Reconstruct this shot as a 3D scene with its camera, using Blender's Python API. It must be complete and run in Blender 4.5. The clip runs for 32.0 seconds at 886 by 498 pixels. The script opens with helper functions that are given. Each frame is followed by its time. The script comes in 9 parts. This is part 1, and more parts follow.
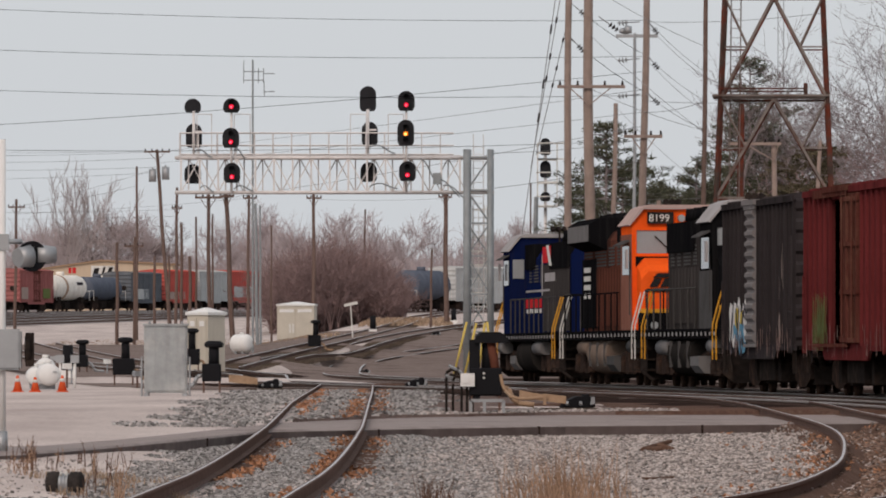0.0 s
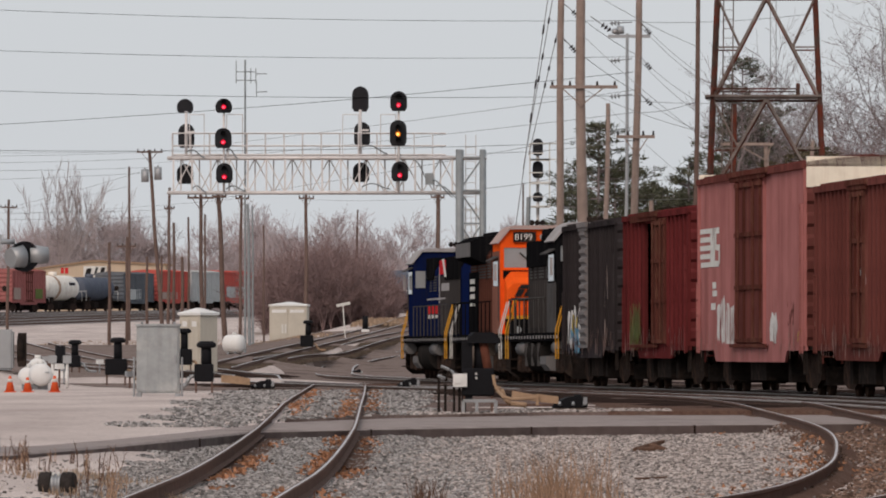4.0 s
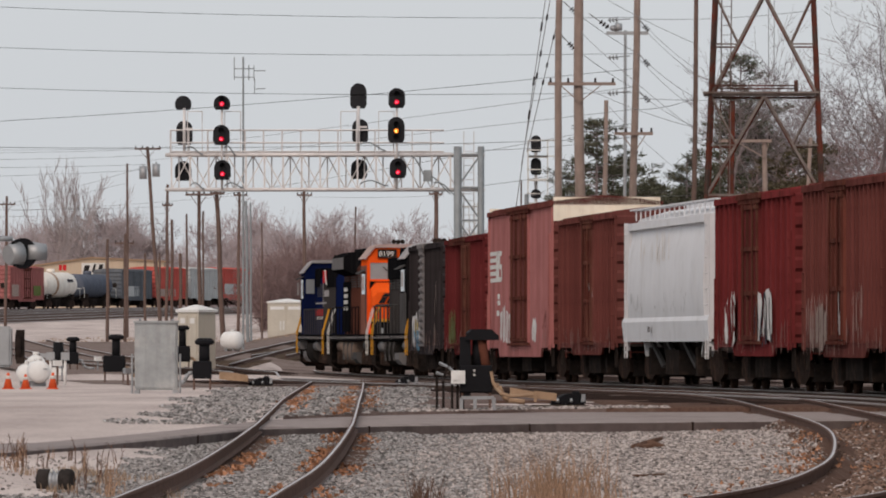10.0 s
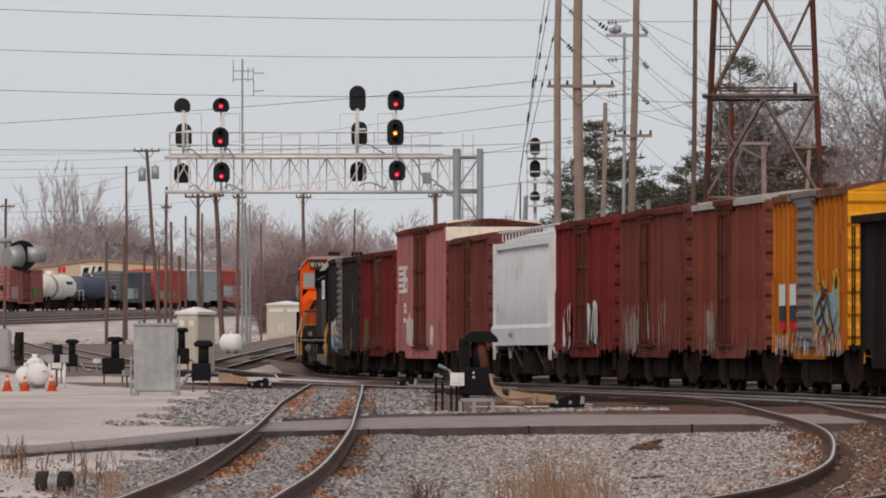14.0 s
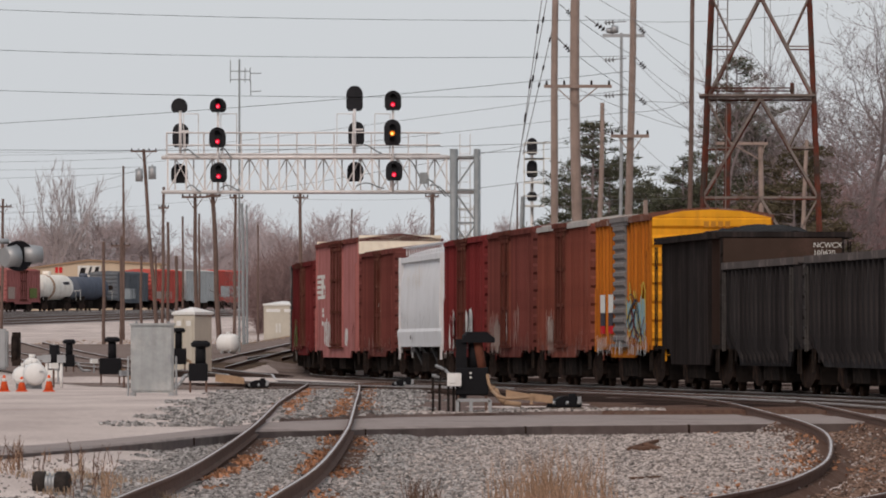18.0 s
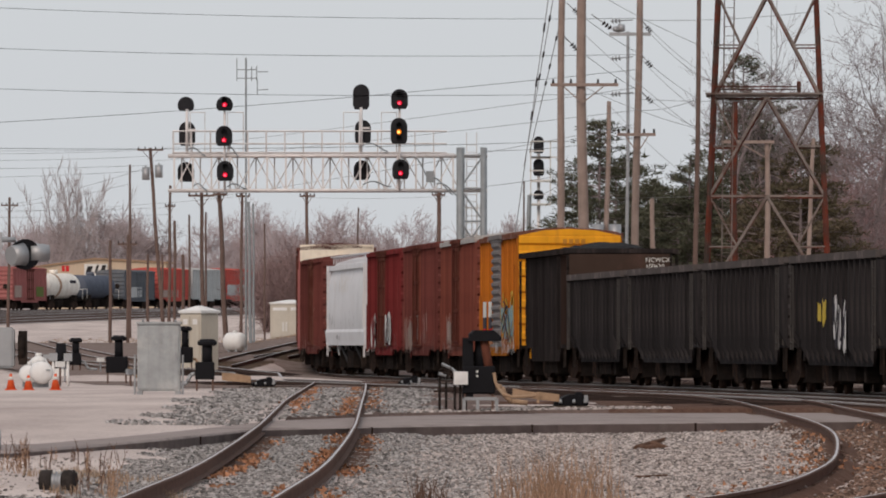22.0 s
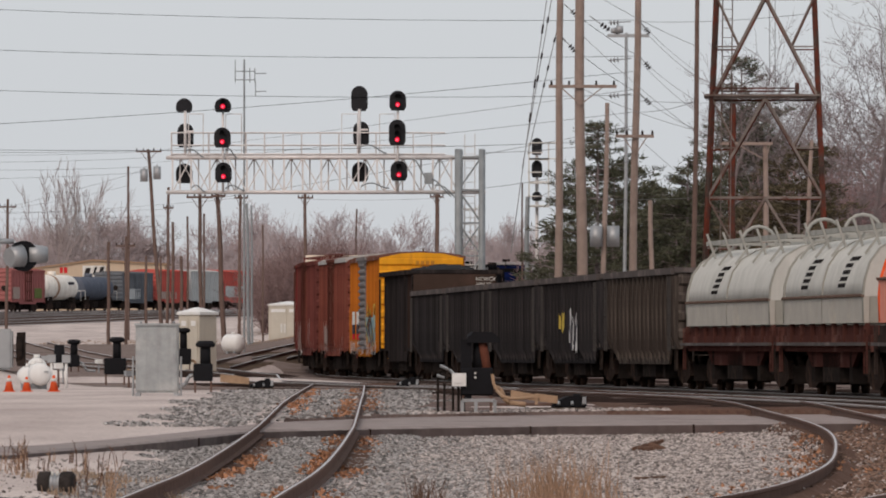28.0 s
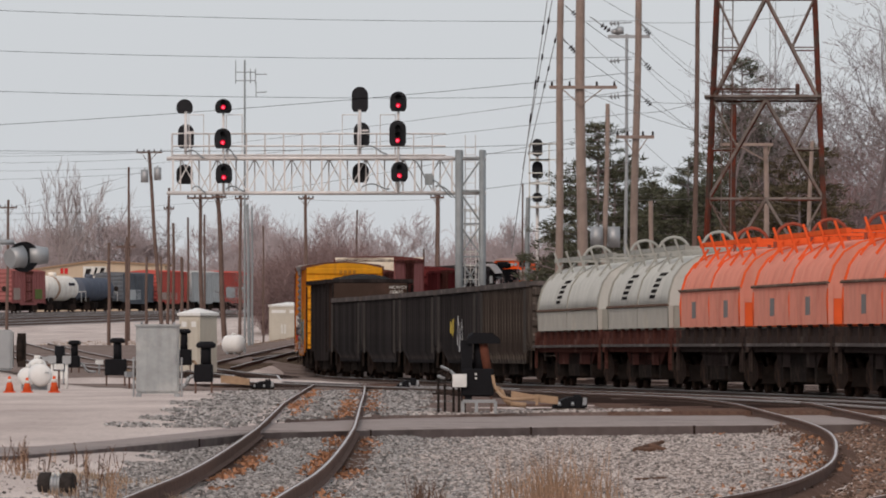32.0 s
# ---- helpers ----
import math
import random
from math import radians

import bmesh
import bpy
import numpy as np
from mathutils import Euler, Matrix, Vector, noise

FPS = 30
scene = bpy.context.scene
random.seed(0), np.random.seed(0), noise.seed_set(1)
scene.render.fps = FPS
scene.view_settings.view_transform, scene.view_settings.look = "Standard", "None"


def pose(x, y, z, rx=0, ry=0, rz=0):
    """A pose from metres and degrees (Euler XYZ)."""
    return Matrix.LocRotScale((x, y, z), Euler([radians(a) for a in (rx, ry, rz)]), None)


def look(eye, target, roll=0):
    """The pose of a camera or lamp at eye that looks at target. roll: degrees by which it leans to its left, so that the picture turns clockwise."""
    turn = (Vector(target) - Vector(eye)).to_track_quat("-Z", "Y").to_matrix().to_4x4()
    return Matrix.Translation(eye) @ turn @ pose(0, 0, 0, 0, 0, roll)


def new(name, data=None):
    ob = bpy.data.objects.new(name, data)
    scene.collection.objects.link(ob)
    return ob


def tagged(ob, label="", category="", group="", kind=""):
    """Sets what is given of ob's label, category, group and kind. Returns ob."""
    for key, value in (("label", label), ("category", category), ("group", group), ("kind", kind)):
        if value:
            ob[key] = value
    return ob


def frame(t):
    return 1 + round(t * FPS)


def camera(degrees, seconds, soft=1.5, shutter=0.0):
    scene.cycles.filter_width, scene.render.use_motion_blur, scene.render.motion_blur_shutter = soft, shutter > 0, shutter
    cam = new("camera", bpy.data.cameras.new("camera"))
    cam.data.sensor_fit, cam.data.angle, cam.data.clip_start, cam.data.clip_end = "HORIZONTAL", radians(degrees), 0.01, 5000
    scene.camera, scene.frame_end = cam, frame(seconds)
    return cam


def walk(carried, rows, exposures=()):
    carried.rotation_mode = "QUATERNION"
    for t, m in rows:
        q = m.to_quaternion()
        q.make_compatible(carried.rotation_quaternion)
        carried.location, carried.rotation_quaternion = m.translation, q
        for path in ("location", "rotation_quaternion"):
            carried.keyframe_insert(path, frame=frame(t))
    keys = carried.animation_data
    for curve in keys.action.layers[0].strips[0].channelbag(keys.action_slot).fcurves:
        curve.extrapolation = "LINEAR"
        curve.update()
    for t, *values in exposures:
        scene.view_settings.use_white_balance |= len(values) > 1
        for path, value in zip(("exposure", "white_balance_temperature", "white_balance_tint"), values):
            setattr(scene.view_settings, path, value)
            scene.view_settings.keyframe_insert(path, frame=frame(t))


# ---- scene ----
cam = camera(5.73, 32.0, soft=1.9)
walk(cam, [
    (0, pose(0, 0, 1.745, 90.4644, 0, 0.0000)),
    (0.5, pose(0, 0, 1.745, 90.4636, 0, -0.0104)),
    (1, pose(0, 0, 1.745, 90.4628, 0, -0.0232)),
    (1.5, pose(0, 0, 1.745, 90.4628, 0, -0.0320)),
    (2, pose(0, 0, 1.745, 90.4692, 0, -0.0439)),
    (2.5, pose(0, 0, 1.745, 90.4700, 0, -0.0505)),
    (3, pose(0, 0, 1.745, 90.4668, 0, -0.0488)),
    (3.5, pose(0, 0, 1.745, 90.4668, 0, -0.0504)),
    (5.5, pose(0, 0, 1.745, 90.4628, 0, -0.0424)),
    (6, pose(0, 0, 1.745, 90.4717, 0, -0.0424)),
    (6.5, pose(0, 0, 1.745, 90.4765, 0, -0.0447)),
    (7, pose(0, 0, 1.745, 90.4851, 0, -0.0600)),
    (7.5, pose(0, 0, 1.745, 90.4852, 0, -0.0648)),
    (8, pose(0, 0, 1.745, 90.4836, 0, -0.0615)),
    (8.5, pose(0, 0, 1.745, 90.4797, 0, -0.0608)),
    (9, pose(0, 0, 1.745, 90.4733, 0, -0.0552)),
    (9.5, pose(0, 0, 1.745, 90.4605, 0, -0.0592)),
    (10, pose(0, 0, 1.745, 90.4460, 0, -0.0615)),
    (10.5, pose(0, 0, 1.745, 90.4566, 0, -0.0560)),
    (11, pose(0, 0, 1.745, 90.4652, 0, -0.0615)),
    (11.5, pose(0, 0, 1.745, 90.4683, 0, -0.0615)),
    (12, pose(0, 0, 1.745, 90.4683, 0, -0.0616)),
    (12.5, pose(0, 0, 1.745, 90.4581, 0, -0.0720)),
    (13, pose(0, 0, 1.745, 90.4683, 0, -0.0728)),
    (13.5, pose(0, 0, 1.745, 90.4683, 0, -0.0759)),
    (14, pose(0, 0, 1.745, 90.4605, 0, -0.0672)),
    (14.5, pose(0, 0, 1.745, 90.4613, 0, -0.0712)),
    (16.5, pose(0, 0, 1.745, 90.4851, 0, -0.0665)),
    (17, pose(0, 0, 1.745, 90.4828, 0, -0.0720)),
    (17.5, pose(0, 0, 1.745, 90.4683, 0, -0.0751)),
    (18, pose(0, 0, 1.745, 90.4620, 0, -0.0865)),
    (18.5, pose(0, 0, 1.745, 90.4683, 0, -0.0865)),
    (19, pose(0, 0, 1.745, 90.4741, 0, -0.0720)),
    (19.5, pose(0, 0, 1.745, 90.4797, 0, -0.0665)),
    (20, pose(0, 0, 1.745, 90.4836, 0, -0.0615)),
    (20.5, pose(0, 0, 1.745, 90.4781, 0, -0.0560)),
    (21, pose(0, 0, 1.745, 90.4589, 0, -0.0392)),
    (21.5, pose(0, 0, 1.745, 90.4460, 0, -0.0383)),
    (22, pose(0, 0, 1.745, 90.4524, 0, -0.0439)),
    (22.5, pose(0, 0, 1.745, 90.4573, 0, -0.0439)),
    (23, pose(0, 0, 1.745, 90.4668, 0, -0.0496)),
    (23.5, pose(0, 0, 1.745, 90.4628, 0, -0.0496)),
    (24, pose(0, 0, 1.745, 90.4557, 0, -0.0552)),
    (24.5, pose(0, 0, 1.745, 90.4573, 0, -0.0608)),
    (25, pose(0, 0, 1.745, 90.4613, 0, -0.0616)),
    (25.5, pose(0, 0, 1.745, 90.4573, 0, -0.0608)),
    (27.5, pose(0, 0, 1.745, 90.4628, 0, -0.0608)),
    (28, pose(0, 0, 1.745, 90.4628, 0, -0.0552)),
    (28.5, pose(0, 0, 1.745, 90.4741, 0, -0.0552)),
    (29, pose(0, 0, 1.745, 90.4741, 0, -0.0736)),
    (29.5, pose(0, 0, 1.745, 90.4683, 0, -0.0776)),
    (30, pose(0, 0, 1.745, 90.4741, 0, -0.0791)),
    (30.5, pose(0, 0, 1.745, 90.4741, 0, -0.0776)),
    (31, pose(0, 0, 1.745, 90.4683, 0, -0.0680)),
    (31.5, pose(0, 0, 1.745, 90.4683, 0, -0.0615)),
    (32, pose(0, 0, 1.745, 90.4683, 0, -0.0520)),
])

# ---- sky, sun ----
world = bpy.data.worlds.new("overcast_sky")
scene.world = world
world.use_nodes = True
wn, wl = world.node_tree.nodes, world.node_tree.links
sky = wn.new("ShaderNodeTexSky")
sky.sky_type, sky.sun_disc = "NISHITA", False
sky.sun_elevation, sky.sun_rotation = radians(32), radians(212)
sky.dust_density, sky.air_density = 3.0, 1.0
hazy = wn.new("ShaderNodeMix")
hazy.data_type = "RGBA"
hazy.inputs[0].default_value = 0.88
hazy.inputs[7].default_value = (6.0, 6.22, 6.53, 1)
wl.new(sky.outputs[0], hazy.inputs[6])
back = wn["Background"]
back.inputs[1].default_value = 0.1
wl.new(hazy.outputs[2], back.inputs[0])
sun = new("sun", bpy.data.lights.new("sun", "SUN"))
sun.data.energy, sun.data.angle, sun.data.color = 1.25, radians(25), (1.0, 0.8, 0.68)
sun.matrix_world = look((-38, -60, 85), (0, 60, 0))
scene.view_settings.exposure = 0.15

# ---- materials ----
MATS = {}


def rgb(c):
    return (c[0], c[1], c[2], 1)


def surface(name, color, rough=0.7, metal=0.0, vary=0.25, scale=3.0, bump=0.15, bump_scale=40.0, second=None, second_scale=0.6,
            second_cut=(0.5, 0.68), streak=None, streak_amount=0.5, glow=0.0, spread=0.0, spec=0.06, grime=None, each=0.0):
    """A worn surface: tone noise, an optional second colour in patches, optional vertical streaks, fine relief."""
    if name in MATS:
        return MATS[name]
    m = bpy.data.materials.new(name)
    m.use_nodes = True
    n, l = m.node_tree.nodes, m.node_tree.links
    b = n["Principled BSDF"]
    b.inputs["Roughness"].default_value, b.inputs["Metallic"].default_value = rough, metal
    b.inputs["Specular IOR Level"].default_value = spec
    co = n.new("ShaderNodeTexCoord")
    no = n.new("ShaderNodeTexNoise")
    no.inputs["Scale"].default_value, no.inputs["Detail"].default_value, no.inputs["Roughness"].default_value = scale, 6, 0.65
    l.new(co.outputs["Object"], no.inputs["Vector"])
    ramp = n.new("ShaderNodeMapRange")
    ramp.inputs[1].default_value, ramp.inputs[2].default_value = 0.25, 0.75
    ramp.inputs[3].default_value, ramp.inputs[4].default_value = 1 - vary, 1 + vary
    l.new(no.outputs["Fac"], ramp.inputs[0])
    tone = n.new("ShaderNodeVectorMath")
    tone.operation = "SCALE"
    l.new(ramp.outputs[0], tone.inputs["Scale"])
    src = None
    if second:
        n2 = n.new("ShaderNodeTexNoise")
        n2.inputs["Scale"].default_value, n2.inputs["Detail"].default_value = second_scale, 8
        n2.inputs["Roughness"].default_value = 0.7
        l.new(co.outputs["Object"], n2.inputs["Vector"])
        r2 = n.new("ShaderNodeMapRange")
        r2.inputs[1].default_value, r2.inputs[2].default_value = second_cut
        l.new(n2.outputs["Fac"], r2.inputs[0])
        mx = n.new("ShaderNodeMix")
        mx.data_type = "RGBA"
        mx.inputs[6].default_value, mx.inputs[7].default_value = rgb(color), rgb(second)
        l.new(r2.outputs[0], mx.inputs[0])
        src = mx.outputs[2]
    if streak:
        mp = n.new("ShaderNodeMapping")
        mp.inputs["Scale"].default_value = (4.0, 4.0, 0.22)
        l.new(co.outputs["Object"], mp.inputs["Vector"])
        n3 = n.new("ShaderNodeTexNoise")
        n3.inputs["Scale"].default_value, n3.inputs["Detail"].default_value = 1.2, 7
        n3.inputs["Roughness"].default_value = 0.7
        l.new(mp.outputs[0], n3.inputs["Vector"])
        r3 = n.new("ShaderNodeMapRange")
        r3.inputs[1].default_value, r3.inputs[2].default_value, r3.inputs[4].default_value = 0.48, 0.72, streak_amount
        l.new(n3.outputs["Fac"], r3.inputs[0])
        mx = n.new("ShaderNodeMix")
        mx.data_type = "RGBA"
        mx.inputs[6].default_value, mx.inputs[7].default_value = rgb(color), rgb(streak)
        if src:
            l.new(src, mx.inputs[6])
        l.new(r3.outputs[0], mx.inputs[0])
        src = mx.outputs[2]
    if grime:
        mp = n.new("ShaderNodeMapping")
        mp.inputs["Scale"].default_value = (1.1, 1.1, 0.1)
        l.new(co.outputs["Object"], mp.inputs["Vector"])
        n4 = n.new("ShaderNodeTexNoise")
        n4.inputs["Scale"].default_value, n4.inputs["Detail"].default_value = 1.0, 5
        l.new(mp.outputs[0], n4.inputs["Vector"])
        r4 = n.new("ShaderNodeMapRange")
        r4.inputs[1].default_value, r4.inputs[2].default_value, r4.inputs[4].default_value = 0.42, 0.66, grime[1]
        l.new(n4.outputs["Fac"], r4.inputs[0])
        mx = n.new("ShaderNodeMix")
        mx.data_type = "RGBA"
        mx.inputs[6].default_value, mx.inputs[7].default_value = rgb(color), rgb(grime[0])
        if src:
            l.new(src, mx.inputs[6])
        l.new(r4.outputs[0], mx.inputs[0])
        src = mx.outputs[2]
    if src:
        l.new(src, tone.inputs[0])
    else:
        tone.inputs[0].default_value = color
    out = tone.outputs[0]
    if spread:
        inf = n.new("ShaderNodeNewGeometry")
        mr = n.new("ShaderNodeMapRange")
        mr.inputs[3].default_value, mr.inputs[4].default_value = 1 - spread, 1 + spread
        l.new(inf.outputs["Random Per Island"], mr.inputs[0])
        sc = n.new("ShaderNodeVectorMath")
        sc.operation = "SCALE"
        l.new(out, sc.inputs[0])
        l.new(mr.outputs[0], sc.inputs["Scale"])
        out = sc.outputs[0]
    if each:
        oi = n.new("ShaderNodeObjectInfo")
        mr = n.new("ShaderNodeMapRange")
        mr.inputs[3].default_value, mr.inputs[4].default_value = 1 - each, 1 + each
        l.new(oi.outputs["Random"], mr.inputs[0])
        sc = n.new("ShaderNodeVectorMath")
        sc.operation = "SCALE"
        l.new(out, sc.inputs[0])
        l.new(mr.outputs[0], sc.inputs["Scale"])
        out = sc.outputs[0]
    l.new(out, b.inputs["Base Color"])
    if bump:
        nb = n.new("ShaderNodeTexNoise")
        nb.inputs["Scale"].default_value, nb.inputs["Detail"].default_value = bump_scale, 4
        l.new(co.outputs["Object"], nb.inputs["Vector"])
        bp = n.new("ShaderNodeBump")
        bp.inputs["Strength"].default_value, bp.inputs["Distance"].default_value = bump, 0.02
        l.new(nb.outputs["Fac"], bp.inputs["Height"])
        l.new(bp.outputs[0], b.inputs["Normal"])
    if glow:
        b.inputs["Emission Color"].default_value, b.inputs["Emission Strength"].default_value = rgb(color), glow
    MATS[name] = m
    return m


# ---- mesh helpers ----
def box(bm, x0, x1, y0, y1, z0, z1):
    v = [bm.verts.new(p) for p in ((x0, y0, z0), (x1, y0, z0), (x1, y1, z0), (x0, y1, z0), (x0, y0, z1), (x1, y0, z1), (x1, y1, z1), (x0, y1, z1))]
    for f in ((3, 2, 1, 0), (4, 5, 6, 7), (0, 1, 5, 4), (1, 2, 6, 5), (2, 3, 7, 6), (3, 0, 4, 7)):
        bm.faces.new([v[i] for i in f])


def tube(bm, a, b, r0, r1=None, seg=8, caps=True):
    a, b = Vector(a), Vector(b)
    r1 = r0 if r1 is None else r1
    d = (b - a).normalized()
    u = d.orthogonal().normalized()
    w = d.cross(u)
    ring = [[bm.verts.new(p + (u * math.cos(k * math.tau / seg) + w * math.sin(k * math.tau / seg)) * r) for k in range(seg)] for p, r in ((a, r0), (b, r1))]
    for k in range(seg):
        f = bm.faces.new((ring[0][k], ring[0][(k + 1) % seg], ring[1][(k + 1) % seg], ring[1][k]))
        f.smooth = seg > 6
    if caps:
        bm.faces.new(ring[0][::-1])
        bm.faces.new(ring[1])


def bar(bm, a, b, w, h=None):
    """A square bar from a to b."""
    a, b = Vector(a), Vector(b)
    h = w if h is None else h
    d = (b - a).normalized()
    u = d.cross(Vector((0, 0, 1)))
    u = Vector((1, 0, 0)) if u.length < 1e-4 else u.normalized()
    v = u.cross(d)
    c = [p + u * i * w / 2 + v * j * h / 2 for p in (a, b) for i, j in ((-1, -1), (1, -1), (1, 1), (-1, 1))]
    q = [bm.verts.new(p) for p in c]
    for f in ((3, 2, 1, 0), (4, 5, 6, 7), (0, 1, 5, 4), (1, 2, 6, 5), (2, 3, 7, 6), (3, 0, 4, 7)):
        bm.faces.new([q[i] for i in f])


def loft(bm, rings, closed=True, caps=True, smooth=False):
    """Skin through rings of equal length."""
    vs = [[bm.verts.new(p) for p in r] for r in rings]
    n = len(vs[0])
    for a, b in zip(vs, vs[1:]):
        for k in range(n if closed else n - 1):
            f = bm.faces.new((a[k], a[(k + 1) % n], b[(k + 1) % n], b[k]))
            f.smooth = smooth
    if caps:
        for f in (bm.faces.new(vs[0][::-1]), bm.faces.new(vs[-1])):
            for e in f.edges:
                e.smooth = False


def bend(bm, path, radii, seg=8):
    """One round bar through the points of a path."""
    path = [Vector(p) for p in path]
    radii = radii if isinstance(radii, (list, tuple)) else [radii] * len(path)
    u = (path[1] - path[0]).normalized().orthogonal().normalized()
    rings = []
    for i, (p, r) in enumerate(zip(path, radii)):
        d = (path[min(i + 1, len(path) - 1)] - path[max(i - 1, 0)]).normalized()
        u = (u - d * u.dot(d)).normalized()
        w = d.cross(u)
        rings.append([p + (u * math.cos(k * math.tau / seg) + w * math.sin(k * math.tau / seg)) * r for k in range(seg)])
    loft(bm, rings, smooth=True)


def mesh_of(name, bm, material, fix=True):
    if fix:
        bmesh.ops.recalc_face_normals(bm, faces=bm.faces)
    me = bpy.data.meshes.new(name)
    bm.to_mesh(me)
    bm.free()
    for m in (material if isinstance(material, (list, tuple)) else [material]):
        me.materials.append(m)
    return me


def part(name, bm, material, parent, label=""):
    ob = new(name, mesh_of(name, bm, material))
    ob.parent = parent
    return tagged(ob, label)


def thing(name, m, label, category, group="", kind=""):
    ob = new(name)
    ob.empty_display_size = 0.2
    ob.matrix_basis = m
    return tagged(ob, label, category, group, kind)


def solid(name, bm, material, label="", category="", group="", kind="", m=None):
    ob = new(name, mesh_of(name, bm, material))
    if m is not None:
        ob.matrix_basis = m
    return tagged(ob, label, category, group, kind)


def boxes(*spans):
    bm = bmesh.new()
    for s in spans:
        box(bm, *s)
    return bm

# ---- the railway's lines and levels (rail tops), x to the east, y away along the line ----
def curve_at(knots, y):
    return float(np.interp(y, [k[1] for k in knots], [k[0] for k in knots]))


# main line, walked by arc length from the south: curvature knots
BEND_S = (-400, -60, -20, 20, 60, 90, 110, 130, 150, 170, 200, 240, 290, 400)
BEND_K = (0.0006, 0.00073, 0.00029, -0.00043, 0.00015, 0.00038, -0.00037, -0.00383, 0.00026, -0.00025, -0.00135, -0.00181, -0.00085, 0.0)
LINE_S = np.arange(-420.0, 420.5, 0.5)
_k = np.interp(LINE_S, BEND_S, BEND_K)
_th = np.concatenate([[0], np.cumsum((_k[1:] + _k[:-1]) * 0.25)])
_o = int(np.argmin(abs(LINE_S)))
_th += 1.65792 - _th[_o]
LINE_X = np.concatenate([[0], np.cumsum((np.cos(_th[1:]) + np.cos(_th[:-1])) * 0.25)])
LINE_Y = np.concatenate([[0], np.cumsum((np.sin(_th[1:]) + np.sin(_th[:-1])) * 0.25)])
LINE_X += 6.316 - LINE_X[_o]
LINE_Y += 231.05 - LINE_Y[_o]
LINE_X -= 0.05 * np.clip((242 - LINE_Y) / 36, 0, 1) ** 2 * (3 - 2 * np.clip((242 - LINE_Y) / 36, 0, 1))

LEVEL_MAIN = ((0.0, -500), (0.0, 100), (0.16, 171), (0.14, 186), (0.05, 216), (0, 231), (-0.12, 261), (-0.24, 291), (-0.34, 321), (-0.42, 351), (-0.44, 381),
              (-0.4, 411), (-0.28, 441), (-0.06, 471), (0.27, 500), (0.74, 530), (1.1, 570), (1.6, 640), (2.1, 720), (2.6, 850), (2.87, 980), (3.4, 1300), (4, 5000))
LEVEL_BANK = ((0.0, -500), (0.0, 231), (-0.08, 300), (-0.04, 350), (0.3, 420), (0.72, 500), (1.48, 600), (2.1, 700), (2.62, 850), (2.87, 980), (3.4, 1300), (4, 5000))
LEVEL_YARD = ((0.0, -500), (0.0, 231), (-0.08, 300), (-0.1, 350), (-0.15, 420), (0.0, 500), (0.3, 600), (0.9, 700), (1.75, 800), (2.25, 850), (2.6, 900), (2.82, 950), (3.0, 1010), (3.5, 1300), (4, 5000))
WEST_TRACK = ((11.0, 140), (9.6, 160), (5.26, 198), (2.0, 225), (-1.35, 251), (-4.6, 285), (-7.9, 322), (-13.5, 400), (-19, 480), (-27, 600))
CROSS_TRACK = ((-2.6, -80), (-2.8, 40), (-2.55, 70), (-2.32, 88), (-2.1, 104), (-2.03, 118), (-2.02, 134), (-2.06, 147), (-2.3, 190), (-2.62, 235), (-2.85, 262))
EAST_TRACK = ((-16, -60), (-8, 20), (0, 70), (3.6, 88), (5.2, 103), (6.1, 118), (6.75, 136), (6.75, 154), (6.1, 186), (3.6, 211), (0.4, 238))
LEAD_TRACK = ((-9.2, 318), (-12.4, 345), (-17.6, 410), (-24.2, 500), (-33, 610))
BANK_TRACK = ((-8.75, 345), (-8.5, 365), (-8.1, 390), (-7.6, 420), (-5.9, 500), (-3.2, 600), (-2.0, 700), (0.9, 850), (5, 1000))
MID_TRACK = ((-7.2, 385), (-6.1, 430), (-2.8, 520), (1.4, 600), (7, 690), (16, 800))
YARD_LINE = [(-42.9 + 0.2035 * (y - 902), y) for y in (740, 780, 820, 860, 900, 940, 980, 1020, 1070)]
YARD_TRACKS = [[(x + 4.4 * k + 0.0009 * k * max(0, y - 860), y) for x, y in YARD_LINE] for k in (-1.2, 0, 1.1, 2, 3.2, 4, 5.5, 7)]


def smooth(a, b, v):
    t = min(1, max(0, (v - a) / (b - a)))
    return t * t * (3 - 2 * t)


MAIN_XY = [(float(a), float(b)) for a, b in zip(LINE_X[::10], LINE_Y[::10])]


def rail_z(x, y):
    main, bank, yard = curve_at(LEVEL_MAIN, y), curve_at(LEVEL_BANK, y), curve_at(LEVEL_YARD, y)
    xm, xb = curve_at(MAIN_XY, y), curve_at(BANK_TRACK, y)
    if y < 300:
        return main
    xm = max(xm, xb + 2.5)
    a = smooth(0.25, 0.75, (x - xm) / (xb - xm))
    b = smooth(xb - 2, xb - 9, x)
    return main * (1 - a) + a * (bank * (1 - b) + yard * b)


SLAB_FRONT = ((-60, 90), (-12, 108), (-5.65, 118), (-3.9, 129.6), (-2.74, 141), (-0.78, 144.6), (2.05, 148.6), (7.6, 152.7), (60, 170))
SLAB_BACK = ((-60, 100), (-12, 116), (-5.65, 125), (-3.9, 138.8), (-2.74, 151.9), (-0.78, 159), (2.05, 163.7), (7.6, 164.5), (60, 182))


def slab_y(knots, x):
    return float(np.interp(x, [k[0] for k in knots], [k[1] for k in knots]))


